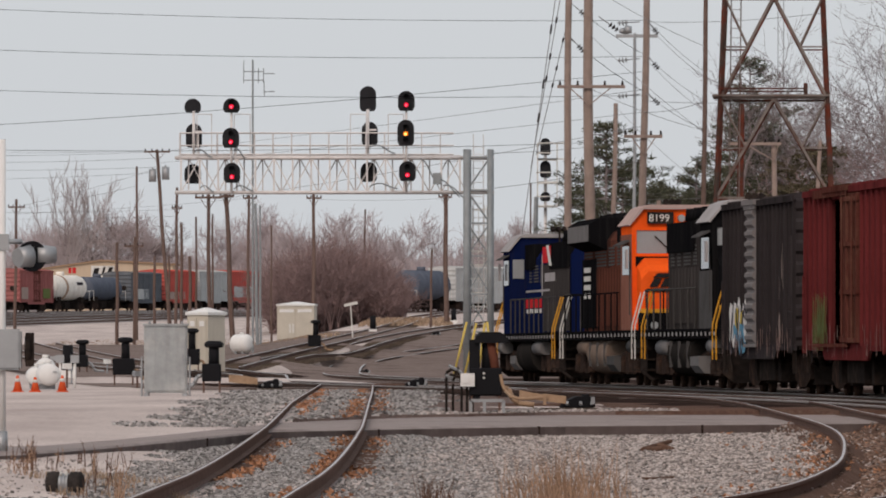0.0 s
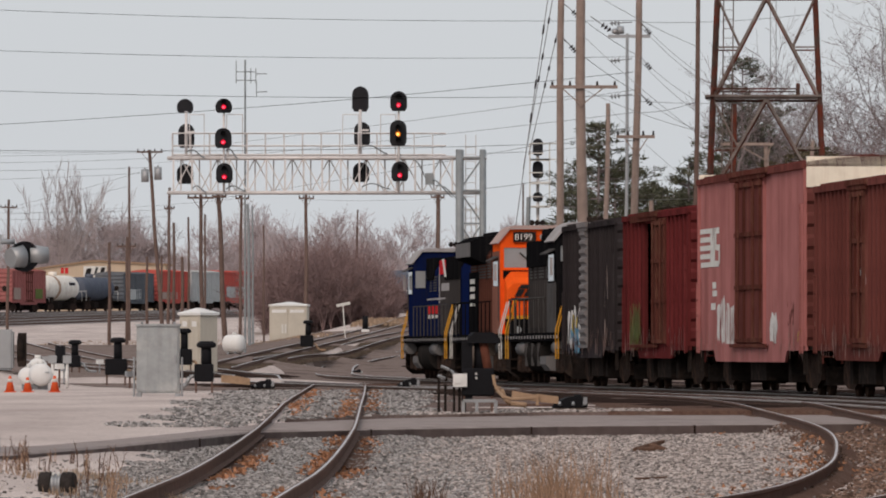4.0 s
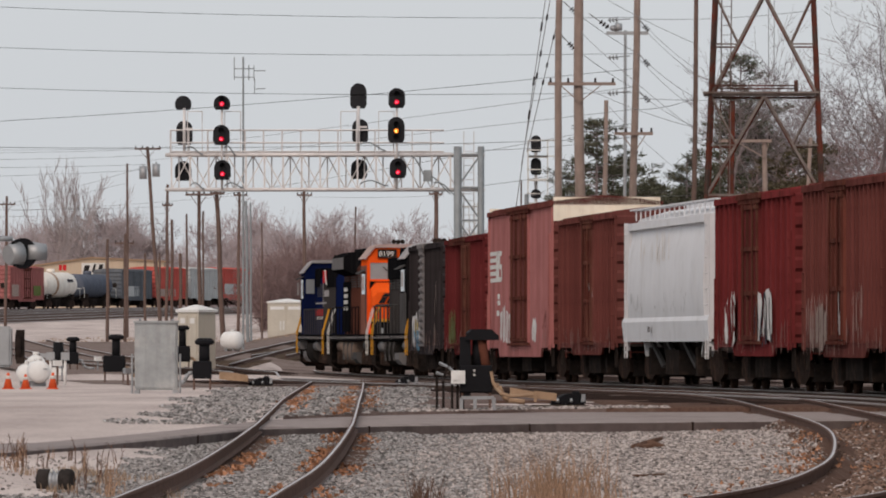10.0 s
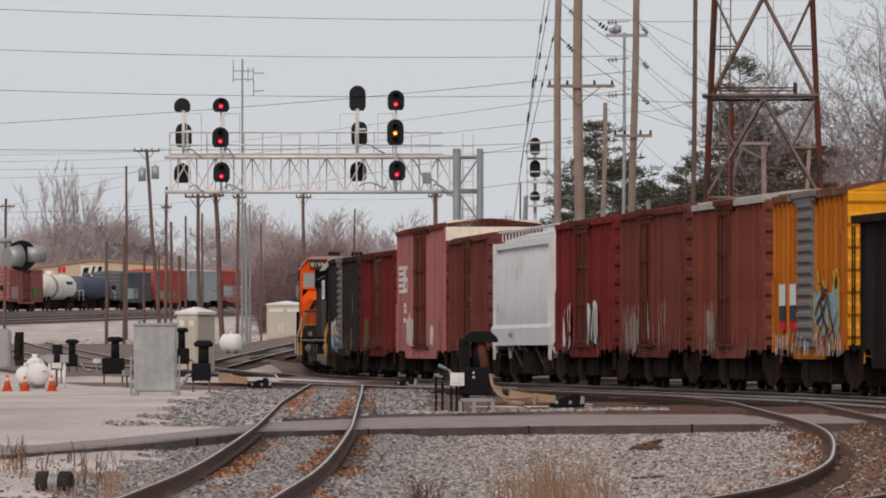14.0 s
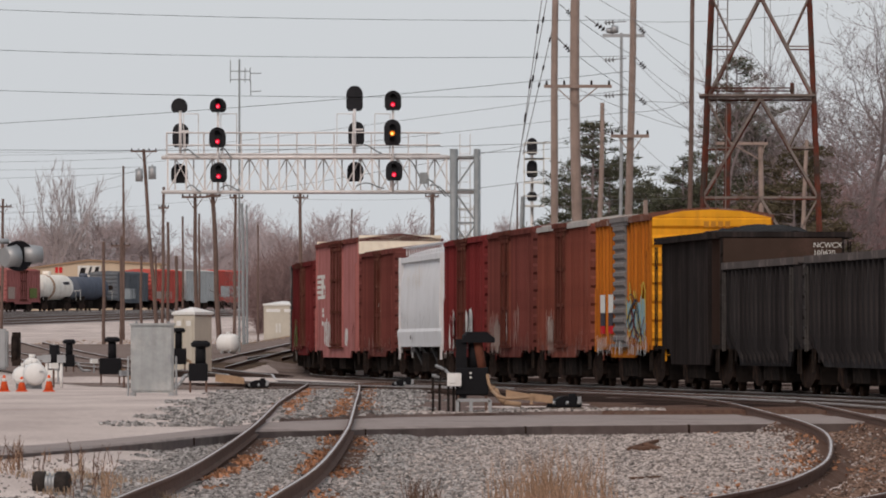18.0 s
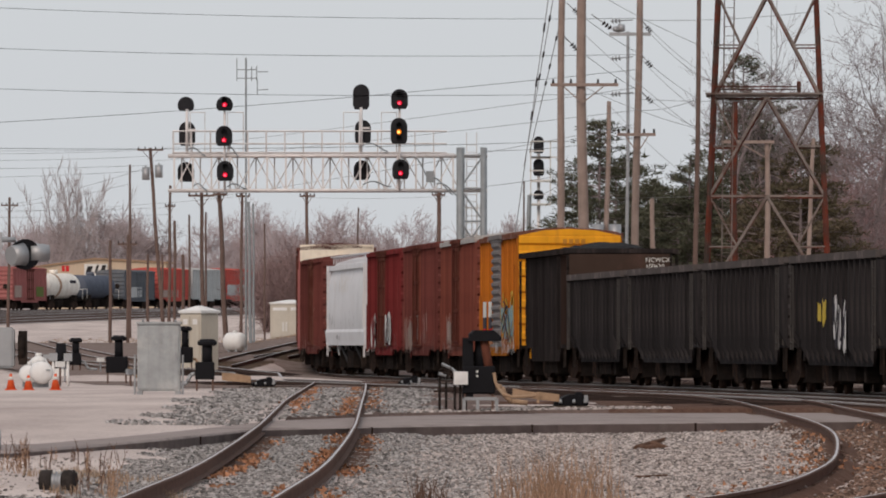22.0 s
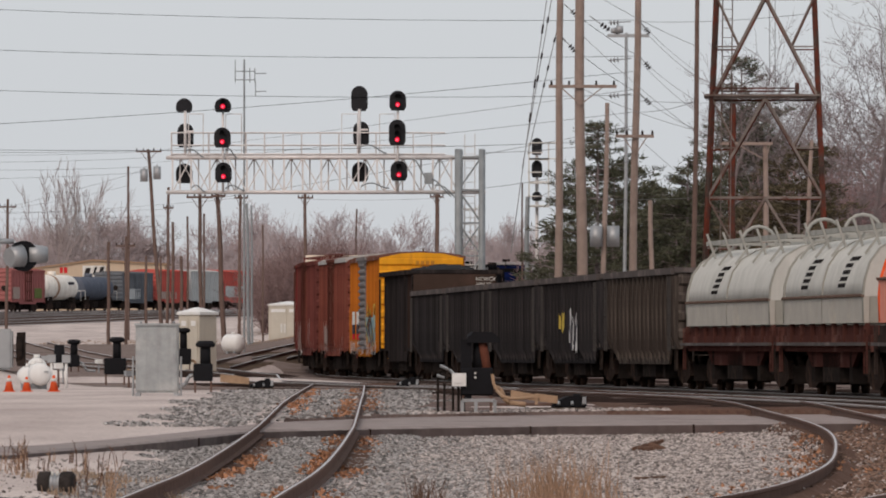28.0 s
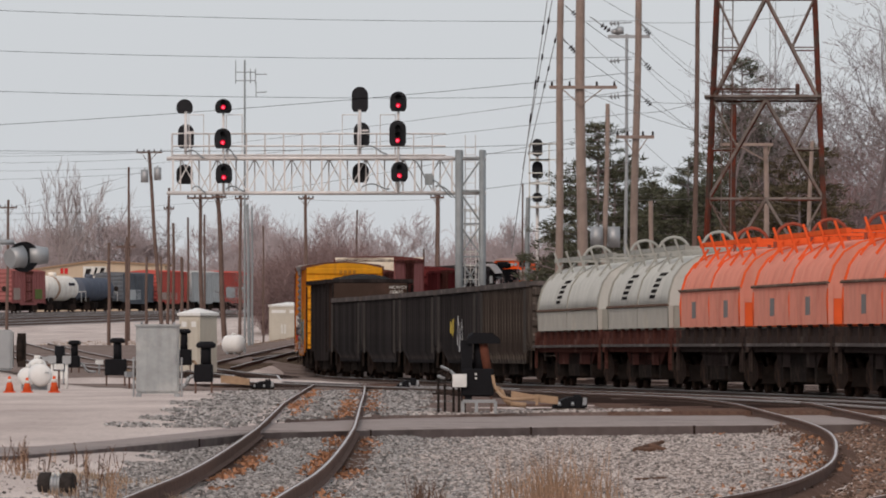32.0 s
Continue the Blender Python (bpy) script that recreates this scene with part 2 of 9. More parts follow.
def ground_z(x, y):
    f, b = slab_y(SLAB_FRONT, x), slab_y(SLAB_BACK, x)
    if y < b + 0.5:
        z = -0.2 + 0.12 * smooth(-3.3, -5.0, x)
    else:
        z = rail_z(x, y) - 0.1 - 0.1 * smooth(300, 340, y)
    return z + 0.02 * noise.noise((x * 0.4, y * 0.25, 0)) + 0.03 * noise.noise((x * 0.08, y * 0.05, 3))


def make_ground():
    xs = sorted(set([round(v, 2) for v in np.arange(-14, 14.1, 0.5)] + [round(v, 1) for v in np.arange(-40, 41, 2.0)] + [-3000, -1200, -500, -250, -150, -100, -75, -60, -50, 50, 60, 75, 100, 150, 250, 500, 1200, 3000]))
    ys = sorted(set([-800, -300, -120, -60, -20, 20, 50, 70] + [round(v, 1) for v in np.arange(80, 180, 1.0)] + list(range(180, 360, 3)) + list(range(360, 700, 8)) + list(range(700, 1100, 25)) + [1200, 1400, 1700, 2200, 3000, 4500]))
    verts = [(x, y, ground_z(x, y)) for y in ys for x in xs]
    n = len(xs)
    faces = [(j * n + i, j * n + i + 1, (j + 1) * n + i + 1, (j + 1) * n + i) for j in range(len(ys) - 1) for i in range(n - 1)]
    me = bpy.data.meshes.new("ground")
    me.from_pydata(verts, [], faces)
    me.polygons.foreach_set("use_smooth", [True] * len(faces))
    me.materials.append(ground_material())
    return tagged(new("ground", me), "pale dusty gravel and dirt ground of a railway junction", "ground", kind="structure")


def ground_material():
    m = bpy.data.materials.new("gravel_ground")
    m.use_nodes = True
    n, l = m.node_tree.nodes, m.node_tree.links
    b = n["Principled BSDF"]
    b.inputs["Roughness"].default_value = 0.95
    b.inputs["Specular IOR Level"].default_value = 0.05
    co = n.new("ShaderNodeTexCoord")
    vo = n.new("ShaderNodeTexVoronoi")
    vo.inputs["Scale"].default_value = 16
    l.new(co.outputs["Object"], vo.inputs["Vector"])
    big = n.new("ShaderNodeTexNoise")
    mp = n.new("ShaderNodeMapping")
    mp.inputs["Scale"].default_value = (1, 0.25, 1)
    l.new(co.outputs["Object"], mp.inputs["Vector"])
    big.inputs["Scale"].default_value, big.inputs["Detail"].default_value = 0.35, 8
    l.new(mp.outputs[0], big.inputs["Vector"])
    cr = n.new("ShaderNodeValToRGB")
    e = cr.color_ramp.elements
    e[0].position, e[0].color = 0.3, (0.40, 0.33, 0.305, 1)
    e[1].position, e[1].color = 0.7, (0.6, 0.515, 0.475, 1)
    l.new(big.outputs["Fac"], cr.inputs[0])
    sep = n.new("ShaderNodeSeparateColor")
    l.new(vo.outputs["Color"], sep.inputs[0])
    mr = n.new("ShaderNodeMapRange")
    mr.inputs[3].default_value, mr.inputs[4].default_value = 0.82, 1.15
    l.new(sep.outputs[0], mr.inputs[0])
    sc = n.new("ShaderNodeVectorMath")
    sc.operation = "SCALE"
    l.new(cr.outputs[0], sc.inputs[0])
    l.new(mr.outputs[0], sc.inputs["Scale"])
    l.new(sc.outputs[0], b.inputs["Base Color"])
    bp = n.new("ShaderNodeBump")
    bp.inputs["Strength"].default_value, bp.inputs["Distance"].default_value = 0.3, 0.03
    l.new(vo.outputs["Distance"], bp.inputs["Height"])
    l.new(bp.outputs[0], b.inputs["Normal"])
    return m


RAIL_TOP = surface("worn_rail_steel", (0.46, 0.43, 0.425), 0.4, 0.7, 0.15, 2, 0.05)
# worn head sides, lightened so the colour carries their sky reflection
RAIL_HEAD = surface("worn_rail_head_sheen", (0.25, 0.215, 0.2), 0.65, 0.2, 0.2, 3, 0.05)
RAIL_SIDE = surface("rusty_rail_side", (0.125, 0.078, 0.063), 0.9, 0, 0.3, 4, 0.2)
TIE = surface("weathered_tie_wood", (0.10, 0.078, 0.062), 0.95, 0, 0.35, 6, 0.3, spread=0.3)
BALLAST = surface("grey_ballast", (0.26, 0.252, 0.246), 0.95, 0, 0.4, 14, 0.8, 25, second=(0.25, 0.2, 0.175), second_scale=0.35, spec=0.02)

BALLAST_WARM = surface("pale_warm_ballast", (0.25, 0.212, 0.198), 0.95, 0, 0.4, 14, 0.8, 25, second=(0.24, 0.2, 0.18), second_scale=0.35, spec=0.02)
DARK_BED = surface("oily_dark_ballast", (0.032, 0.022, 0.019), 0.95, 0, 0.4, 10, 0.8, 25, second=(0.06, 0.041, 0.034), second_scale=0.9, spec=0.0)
RUST_BALLAST = surface("rust_stained_ballast", (0.105, 0.062, 0.047), 0.95, 0, 0.4, 14, 0.8, 25, second=(0.16, 0.112, 0.09), second_scale=1.2, spec=0.02)


def spline(knots, step):
    """Points along a smooth line through (x, y) knots in order of y, by Catmull-Rom."""
    pts = [Vector((k[0], k[1], 0)) for k in knots]
    pts = [pts[0] * 2 - pts[1]] + pts + [pts[-1] * 2 - pts[-2]]
    out = []
    for a, b, c, d in zip(pts, pts[1:], pts[2:], pts[3:]):
        k = max(1, int((c - b).length / step))
        for i in range(k):
            t = i / k
            out.append(0.5 * (2 * b + (c - a) * t + (2 * a - 5 * b + 4 * c - d) * t * t + (3 * b - a - 3 * c + d) * t ** 3))
    out.append(pts[-2])
    return out


PROFILE = ((-0.036, -0.004), (-0.014, 0.0), (0.018, 0.0), (0.036, -0.004), (0.037, -0.035), (0.01, -0.05), (0.01, -0.14), (0.07, -0.165), (-0.07, -0.165), (-0.01, -0.14), (-0.01, -0.05), (-0.037, -0.035))


def sweep_rail(name, pts, side, track, bright=True):
    bm = bmesh.new()
    rings = []
    for i, p in enumerate(pts):
        d = (pts[min(i + 1, len(pts) - 1)] - pts[max(i - 1, 0)]).normalized()
        nrm = Vector((d.y, -d.x, 0))
        c = p + nrm * side * 0.7525
        z = rail_z(p.x, p.y)
        rings.append([(c.x + nrm.x * a, c.y + nrm.y * a, z + h) for a, h in PROFILE])
    loft(bm, rings)
    for f in bm.faces:
        zs = sorted(v.co.z for v in f.verts)
        f.material_index = 1
    bm.faces.ensure_lookup_table()
    n = len(PROFILE)
    for k, f in enumerate(bm.faces):
        if k < (len(rings) - 1) * n and k % n in ((0, 1, 2) if bright else (1,)):
            f.material_index = 0
        elif bright and k < (len(rings) - 1) * n and k % n in (3, 11):
            f.material_index = 2
    ob = part(name, bm, [RAIL_TOP, RAIL_SIDE, RAIL_HEAD], track)
    return ob


def make_track(knots, label, step=2.0, ties=(0, 0), bed=None, points=None, rust=False, bed_to=5000, sunk=0.15):
    pts = points or spline(knots, step)
    track = thing("railway_track", Matrix(), label, "railway track", "junction tracks")
    sweep_rail("rail", pts, -1, track, not rust)
    sweep_rail("rail", pts, 1, track, not rust)
    if ties[1] > ties[0]:
        bm = bmesh.new()
        run = 0.0
        for a, b in zip(pts, pts[1:]):
            seg = (b - a).length
            d = (b - a).normalized()
            nrm = Vector((d.y, -d.x, 0))
            while run < seg:
                p = a + d * run
                if ties[0] < p.y < ties[1]:
                    z = rail_z(p.x, p.y) - 0.17 + random.uniform(-0.012, 0.008)
                    half = 1.3 + random.uniform(-0.08, 0.08)
                    bar(bm, p - nrm * half + Vector((0, 0, z - 0.05)), p + nrm * half + Vector((0, 0, z - 0.05)), 0.23, 0.13)
                run += 0.55
            run -= seg
        ob = part("tie_run", bm, TIE, track, "weathered dark wooden ties")
        ob["kind"] = "stuff"
    if bed:
        bm = bmesh.new()
        rings = []
        for i, p in enumerate(pts):
            if p.y > bed_to:
                break
            d = (pts[min(i + 1, len(pts) - 1)] - pts[max(i - 1, 0)]).normalized()
            nrm = Vector((d.y, -d.x, 0))
            z = rail_z(p.x, p.y) - sunk
            ring = []
            for a, h in ((-2.3, -0.35), (-1.6, 0.0), (-0.8, -0.012), (0.0, 0.0), (0.8, -0.012), (1.7, 0.0), (2.6, -0.35)):
                q = p + nrm * a * (1 + 0.05 * noise.noise((p.x, p.y * 0.7, a)))
                ring.append((q.x, q.y, z + h))
            rings.append(ring)
        loft(bm, rings, closed=False, caps=False, smooth=True)
        part("ballast_bed", bm, bed, track, "grey crushed stone ballast")
    if rust:
        for c in (-0.78, 0.78):
            bm = bmesh.new()
            rings = []
            for i, p in enumerate(pts):
                d = (pts[min(i + 1, len(pts) - 1)] - pts[max(i - 1, 0)]).normalized()
                nrm = Vector((d.y, -d.x, 0))
                w = 0.34 + 0.14 * noise.noise((p.x, p.y * 0.5, c * 9))
                top = 0.138 if sunk > 0.28 else sunk - 0.02
                z = rail_z(p.x, p.y) - top
                rings.append([(p.x + nrm.x * a, p.y + nrm.y * a, z + e) for a, e in ((c - w - 0.1, top - sunk), (c - 0.16, 0.0), (c + 0.16, 0.0), (c + w + 0.1, top - sunk))])
            loft(bm, rings, closed=False, caps=False, smooth=True)
            part("rust_strip", bm, RUST_BALLAST, track, "rust-stained brown ballast along the rail")
    return track


make_ground()
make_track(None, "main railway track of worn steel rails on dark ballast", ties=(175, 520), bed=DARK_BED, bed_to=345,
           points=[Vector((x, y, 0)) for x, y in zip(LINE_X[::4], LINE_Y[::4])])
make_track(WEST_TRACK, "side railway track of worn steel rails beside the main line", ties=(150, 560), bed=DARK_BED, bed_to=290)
make_track(LEAD_TRACK, "old yard lead of worn rails beside the side track", 3.0, ties=(300, 620))
make_track(CROSS_TRACK, "curving single track with brown rail sides and dead leaves", 1.0, bed=BALLAST, rust=True, sunk=0.24)
make_track(EAST_TRACK, "sharply curving track of worn rails joining the main line", 1.0, bed=BALLAST_WARM, rust=True, sunk=0.3)
make_track(BANK_TRACK, "distant track climbing a low bank", 4.0, ties=(300, 640))
make_track(MID_TRACK, "distant track running beside the main line", 4.0, ties=(380, 620))
for _knots in YARD_TRACKS:
    make_track(_knots, "far curved yard track", 8.0)

CONCRETE = surface("worn_concrete", (0.285, 0.24, 0.225), 0.9, 0, 0.25, 2.5, 0.3, 30, second=(0.2, 0.162, 0.15), second_scale=0.4)
FACE_DARK = surface("dark_concrete_face", (0.12, 0.095, 0.09), 0.95, 0, 0.35, 1.5, 0.4, 20, second=(0.15, 0.125, 0.115), second_scale=0.7, spec=0.1)


def make_slab():
    bm = bmesh.new()
    xs = [-60, -30, -12, -8, -5.65, -4.8, -3.9, -3.3, -2.74, -1.8, -0.78, 0.6, 2.05, 4, 6, 7.6, 12, 30, 60]
    rings = []
    for x in xs:
        f, b = slab_y(SLAB_FRONT, x), slab_y(SLAB_BACK, x)
        zt = 0.0 if x > -4 else -0.02
        rings.append([(x, f, -0.4), (x, f, zt - 0.03), (x, f + 0.25, zt), (x, b, zt), (x, b, -0.4)])
    loft(bm, rings)
    bm.faces.ensure_lookup_table()
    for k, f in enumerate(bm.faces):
        # the front face takes the darker concrete
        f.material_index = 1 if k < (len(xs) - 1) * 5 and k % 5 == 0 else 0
    return solid("pavement", bm, [CONCRETE, FACE_DARK], "long worn concrete crossing slab with a broken front edge", "pavement", kind="structure")


_slab = make_slab()
for _x in (-3.55, -2.95, -1.05, 1.6, 4.4):
    _f = slab_y(SLAB_FRONT, _x)
    part("joint", boxes((_x - 0.022, _x + 0.022, _f - 0.012, _f + 0.02, -0.3, -0.02)), DARK_BED, _slab, "dark open joint in the slab face")


def apron(knots, y0, y1, west, east, drop, label, mat=DARK_BED):
    """Dark, oily ballast spread beside a track, with a ragged edge."""
    bm = bmesh.new()
    rings = []
    for p in spline(knots, 1.5):
        if y0 < p.y < y1:
            ring = []
            for k in range(9):
                f = k / 8
                e = (0.7 if k in (0, 8) else 0.0) * noise.noise((p.x * 0.5, p.y * 0.35, k))
                x = p.x + west + (east - west) * f + e
                ring.append((x, p.y, max(rail_z(x, p.y) - drop, ground_z(x, p.y) + 0.012)))
            rings.append(ring)
    loft(bm, rings, closed=False, caps=False, smooth=True)
    return solid("ballast_apron", bm, mat, label, "ballast", kind="structure")


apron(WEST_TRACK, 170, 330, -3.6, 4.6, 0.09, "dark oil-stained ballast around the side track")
LEAD_GRAVEL = surface("brown_lead_gravel", (0.21, 0.165, 0.148), 0.95, 0, 0.35, 3, 0.6, 25, second=(0.11, 0.082, 0.072), second_scale=0.25, spec=0.0)
apron(WEST_TRACK, 236, 590, -7.0, 26.0, 0.105, "brown trodden gravel among the crossing leads", LEAD_GRAVEL)
YARD_GREY = surface("grey_yard_ballast", (0.3, 0.27, 0.262), 0.95, 0, 0.3, 0.6, 0.5, 20, second=(0.2, 0.172, 0.163), second_scale=0.15, spec=0.0)
apron(YARD_LINE, 745, 1065, -8.0, 34.0, 0.165, "grey ballast spread under the far yard tracks", YARD_GREY)
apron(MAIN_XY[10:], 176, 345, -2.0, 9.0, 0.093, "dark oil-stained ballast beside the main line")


def gravel_strip():
    """Dull gravel between the slab and the side track."""
    bm = bmesh.new()
    rings = []
    for k in range(28):
        x = -2.6 + 12.0 * k / 27
        y0 = slab_y(SLAB_BACK, x) + 0.15
        y1 = max(y0 + 1.0, min(215, 225 - 8.2 * (x - 2.0)) - 3)
        ring = []
        for j in range(9):
            y = y0 + (y1 - y0) * j / 8
            e = 0.25 * noise.noise((x, y * 0.3, 2)) if k in (0, 27) else 0.0
            if j == 0:
                ring.append((x + e, y, ground_z(x, y) + 0.006))
                y += 0.12
            ring.append((x + e, y, ground_z(x, max(y, y0 + 0.6)) + 0.006))
        rings.append(ring)
    loft(bm, rings, closed=False, caps=False, smooth=True)
    return solid("gravel_apron", bm, GRAVEL_DULL, "dull trodden gravel between slab and side track", "gravel", kind="structure")


GRAVEL_DULL = surface("dull_trodden_gravel", (0.15, 0.11, 0.097), 0.95, 0, 0.35, 12, 0.6, 25, second=(0.085, 0.055, 0.047), second_scale=0.6, spec=0.02)
gravel_strip()


def brown_corner():
    """Brown, oily ballast east of the curve, between the slab and the main line."""
    bm = bmesh.new()
    rings = []
    for k in range(24):
        x = 3.2 + 11.0 * k / 23
        y0, y1 = slab_y(SLAB_BACK, x) + 0.1, 192
        ring = []
        for j in range(8):
            y = y0 + (y1 - y0) * j / 7
            if j == 0:
                ring.append((x, y, ground_z(x, y) + 0.016))
                y += 0.12 + 0.1 * noise.noise((x * 1.3, 0, 4))
            ring.append((x, y, ground_z(x, max(y, y0 + 0.6)) + 0.016))
        rings.append(ring)
    loft(bm, rings, closed=False, caps=False, smooth=True)
    return solid("ballast_apron", bm, RUST_BALLAST, "rust-brown oily ballast beside the switch rails", "ballast", kind="structure")


brown_corner()

# ---- the moving train ----
TRAIN = []
BLACK_UNDER = surface("black_underframe", (0.025, 0.0205, 0.019), 0.9, 0, 0.4, 5, 0.2, second=(0.05, 0.036, 0.029), second_scale=2, spec=0.0)
WHEEL = surface("brown_wheel_steel", (0.042, 0.03, 0.026), 0.9, 0, 0.4, 5, 0.1, spec=0.0, second=(0.085, 0.05, 0.035), second_scale=3)
STEEL = surface("grey_galvanised_steel", (0.34, 0.35, 0.36), 0.5, 0.6, 0.12, 3, 0.05)
CAB_GLASS = surface("cab_side_glass", (0.05, 0.055, 0.06), 0.08, 0, 0.1, 2, 0, spec=0.6)
# glass base raised to a pale grey that stands for reflected sky
PALE_GLASS = surface("sky_toned_glass", (0.30, 0.315, 0.325), 0.08, 0, 0.1, 2, 0, spec=0.8)
SHARED = {}
COUPLING = 0.9


def paint(name, color, second=None, streak=None, amount=0.5, rough=0.8, vary=0.14, grime=None, each=0.0):
    color, second, streak = (tuple(v * 1.26 for v in c) if c else c for c in (color, second, streak))
    return surface(name, color, rough, 0, vary, 1.2, 0.06, 30, second=second, second_scale=0.9, second_cut=(0.52, 0.75), streak=streak, streak_amount=amount, spec=0.0, grime=grime, each=each)


def shared(name, make, material):
    if name not in SHARED:
        bm = bmesh.new()
        make(bm)
        SHARED[name] = mesh_of(name, bm, material)
    return SHARED[name]


def under(parent, name, me, m):
    ob = new(name, me)
    ob.parent = parent
    ob.matrix_basis = m
    return ob


def wheelset_mesh(bm):
    for s in (-1, 1):
        tube(bm, (s * 0.68, 0, 0.42), (s * 0.82, 0, 0.42), 0.42, 0.42, 18)
        tube(bm, (s * 0.82, 0, 0.42), (s * 0.9, 0, 0.42), 0.16, 0.14, 10)
    tube(bm, (-0.7, 0, 0.42), (0.7, 0, 0.42), 0.08, 0.08, 8)


def side_frame_mesh(bm):
    loft(bm, [[(x, -1.35, 0.34), (x, -1.05, 0.27), (x, -0.55, 0.16), (x, 0.55, 0.16), (x, 1.05, 0.27), (x, 1.35, 0.34), (x, 1.32, 0.66), (x, 0.6, 0.9), (x, -0.6, 0.9), (x, -1.32, 0.66)] for x in (-0.07, 0.07)])
    for s in (-0.25, 0, 0.25):
        tube(bm, (0, s, 0.3), (0, s, 0.66), 0.09, 0.09, 8)


def bolster_mesh(bm):
    box(bm, -1.0, 1.0, -0.2, 0.2, 0.5, 0.85)
    box(bm, -0.25, 0.25, -0.9, 0.9, 0.62, 0.72)


def coupler_mesh(bm):
    box(bm, -0.14, 0.14, -0.7, 0.0, 0.76, 1.0)
    box(bm, -0.17, 0.17, -0.62, -0.42, 0.72, 1.04)
    tube(bm, (-0.45, -0.1, 0.9), (-0.5, -0.55, 0.45), 0.03, 0.03, 6)


def truck(car, y):
    t = under(car, "truck", shared("truck_bolster", bolster_mesh, BLACK_UNDER), Matrix.Translation((0, y, 0)))
    for x in (-0.98, 0.98):
        under(t, "side_frame", shared("truck_side_frame", side_frame_mesh, WHEEL), Matrix.Translation((x, 0, 0)))
    for w in (-0.87, 0.87):
        under(t, "wheelset", shared("wheelset", wheelset_mesh, WHEEL), Matrix.Translation((0, w, 0)))


def running_gear(car, L):
    for s in (-1, 1):
        truck(car, s * (L / 2 - 2.4))
    under(car, "coupler", shared("coupler", coupler_mesh, BLACK_UNDER), Matrix.Translation((0, -L / 2 + 0.1, 0)))
    under(car, "coupler", shared("coupler", coupler_mesh, BLACK_UNDER), pose(0, L / 2 - 0.1, 0, 0, 0, 180))
    part("centre_sill", boxes((-0.35, 0.35, -L / 2 + 0.1, L / 2 - 0.1, 0.72, 1.06), (-0.45, -0.36, -L / 2 + 4.2, L / 2 - 4.2, 0.3, 0.98), (0.36, 0.45, -L / 2 + 4.2, L / 2 - 4.2, 0.3, 0.98)), BLACK_UNDER, car)
    part("brake_reservoir", boxes((-1.3, -0.5, -1.4, 1.6, 0.3, 0.92)), BLACK_UNDER, car)
    for q in (-1, 1):
        part("cross_bearer", boxes((-1.3, 1.3, q * (L / 2 - 4.6) - 0.25, q * (L / 2 - 4.6) + 0.25, 0.28, 0.98)), BLACK_UNDER, car)
        part("brake_beam", boxes((-0.95, 0.95, q * (L / 2 - 2.4) - 1.5, q * (L / 2 - 2.4) + 1.5, 0.22, 0.62)), BLACK_UNDER, car)
        bm = bmesh.new()
        tube(bm, (-0.6, q * (L / 2 + 0.35), 0.85), (-0.75, q * (L / 2 + 0.55), 0.3), 0.03, 0.03, 6)
        part("air_hose", bm, BLACK_UNDER, car)
        part("stirrup_step", boxes((-1.5, -1.46, q * (L / 2 - 0.35) - 0.24, q * (L / 2 - 0.35) - 0.2, 0.5, 1.0), (-1.5, -1.46, q * (L / 2 - 0.35) + 0.2, q * (L / 2 - 0.35) + 0.24, 0.5, 1.0), (-1.5, -1.46, q * (L / 2 - 0.35) - 0.24, q * (L / 2 - 0.35) + 0.24, 0.46, 0.5)), BLACK_UNDER, car)


def ladder(car, x, y, z0, z1, mat, across=True, w=0.42):
    bm = bmesh.new()
    dx, dy = (w / 2, 0) if across else (0, w / 2)
    for s in (-1, 1):
        bar(bm, (x + dx * s, y + dy * s, z0), (x + dx * s, y + dy * s, z1), 0.035)
    z = z0 + 0.15
    while z < z1:
        tube(bm, (x - dx, y - dy, z), (x + dx, y + dy, z), 0.014, 0.014, 5)
        z += 0.38
    return part("ladder", bm, mat, car)


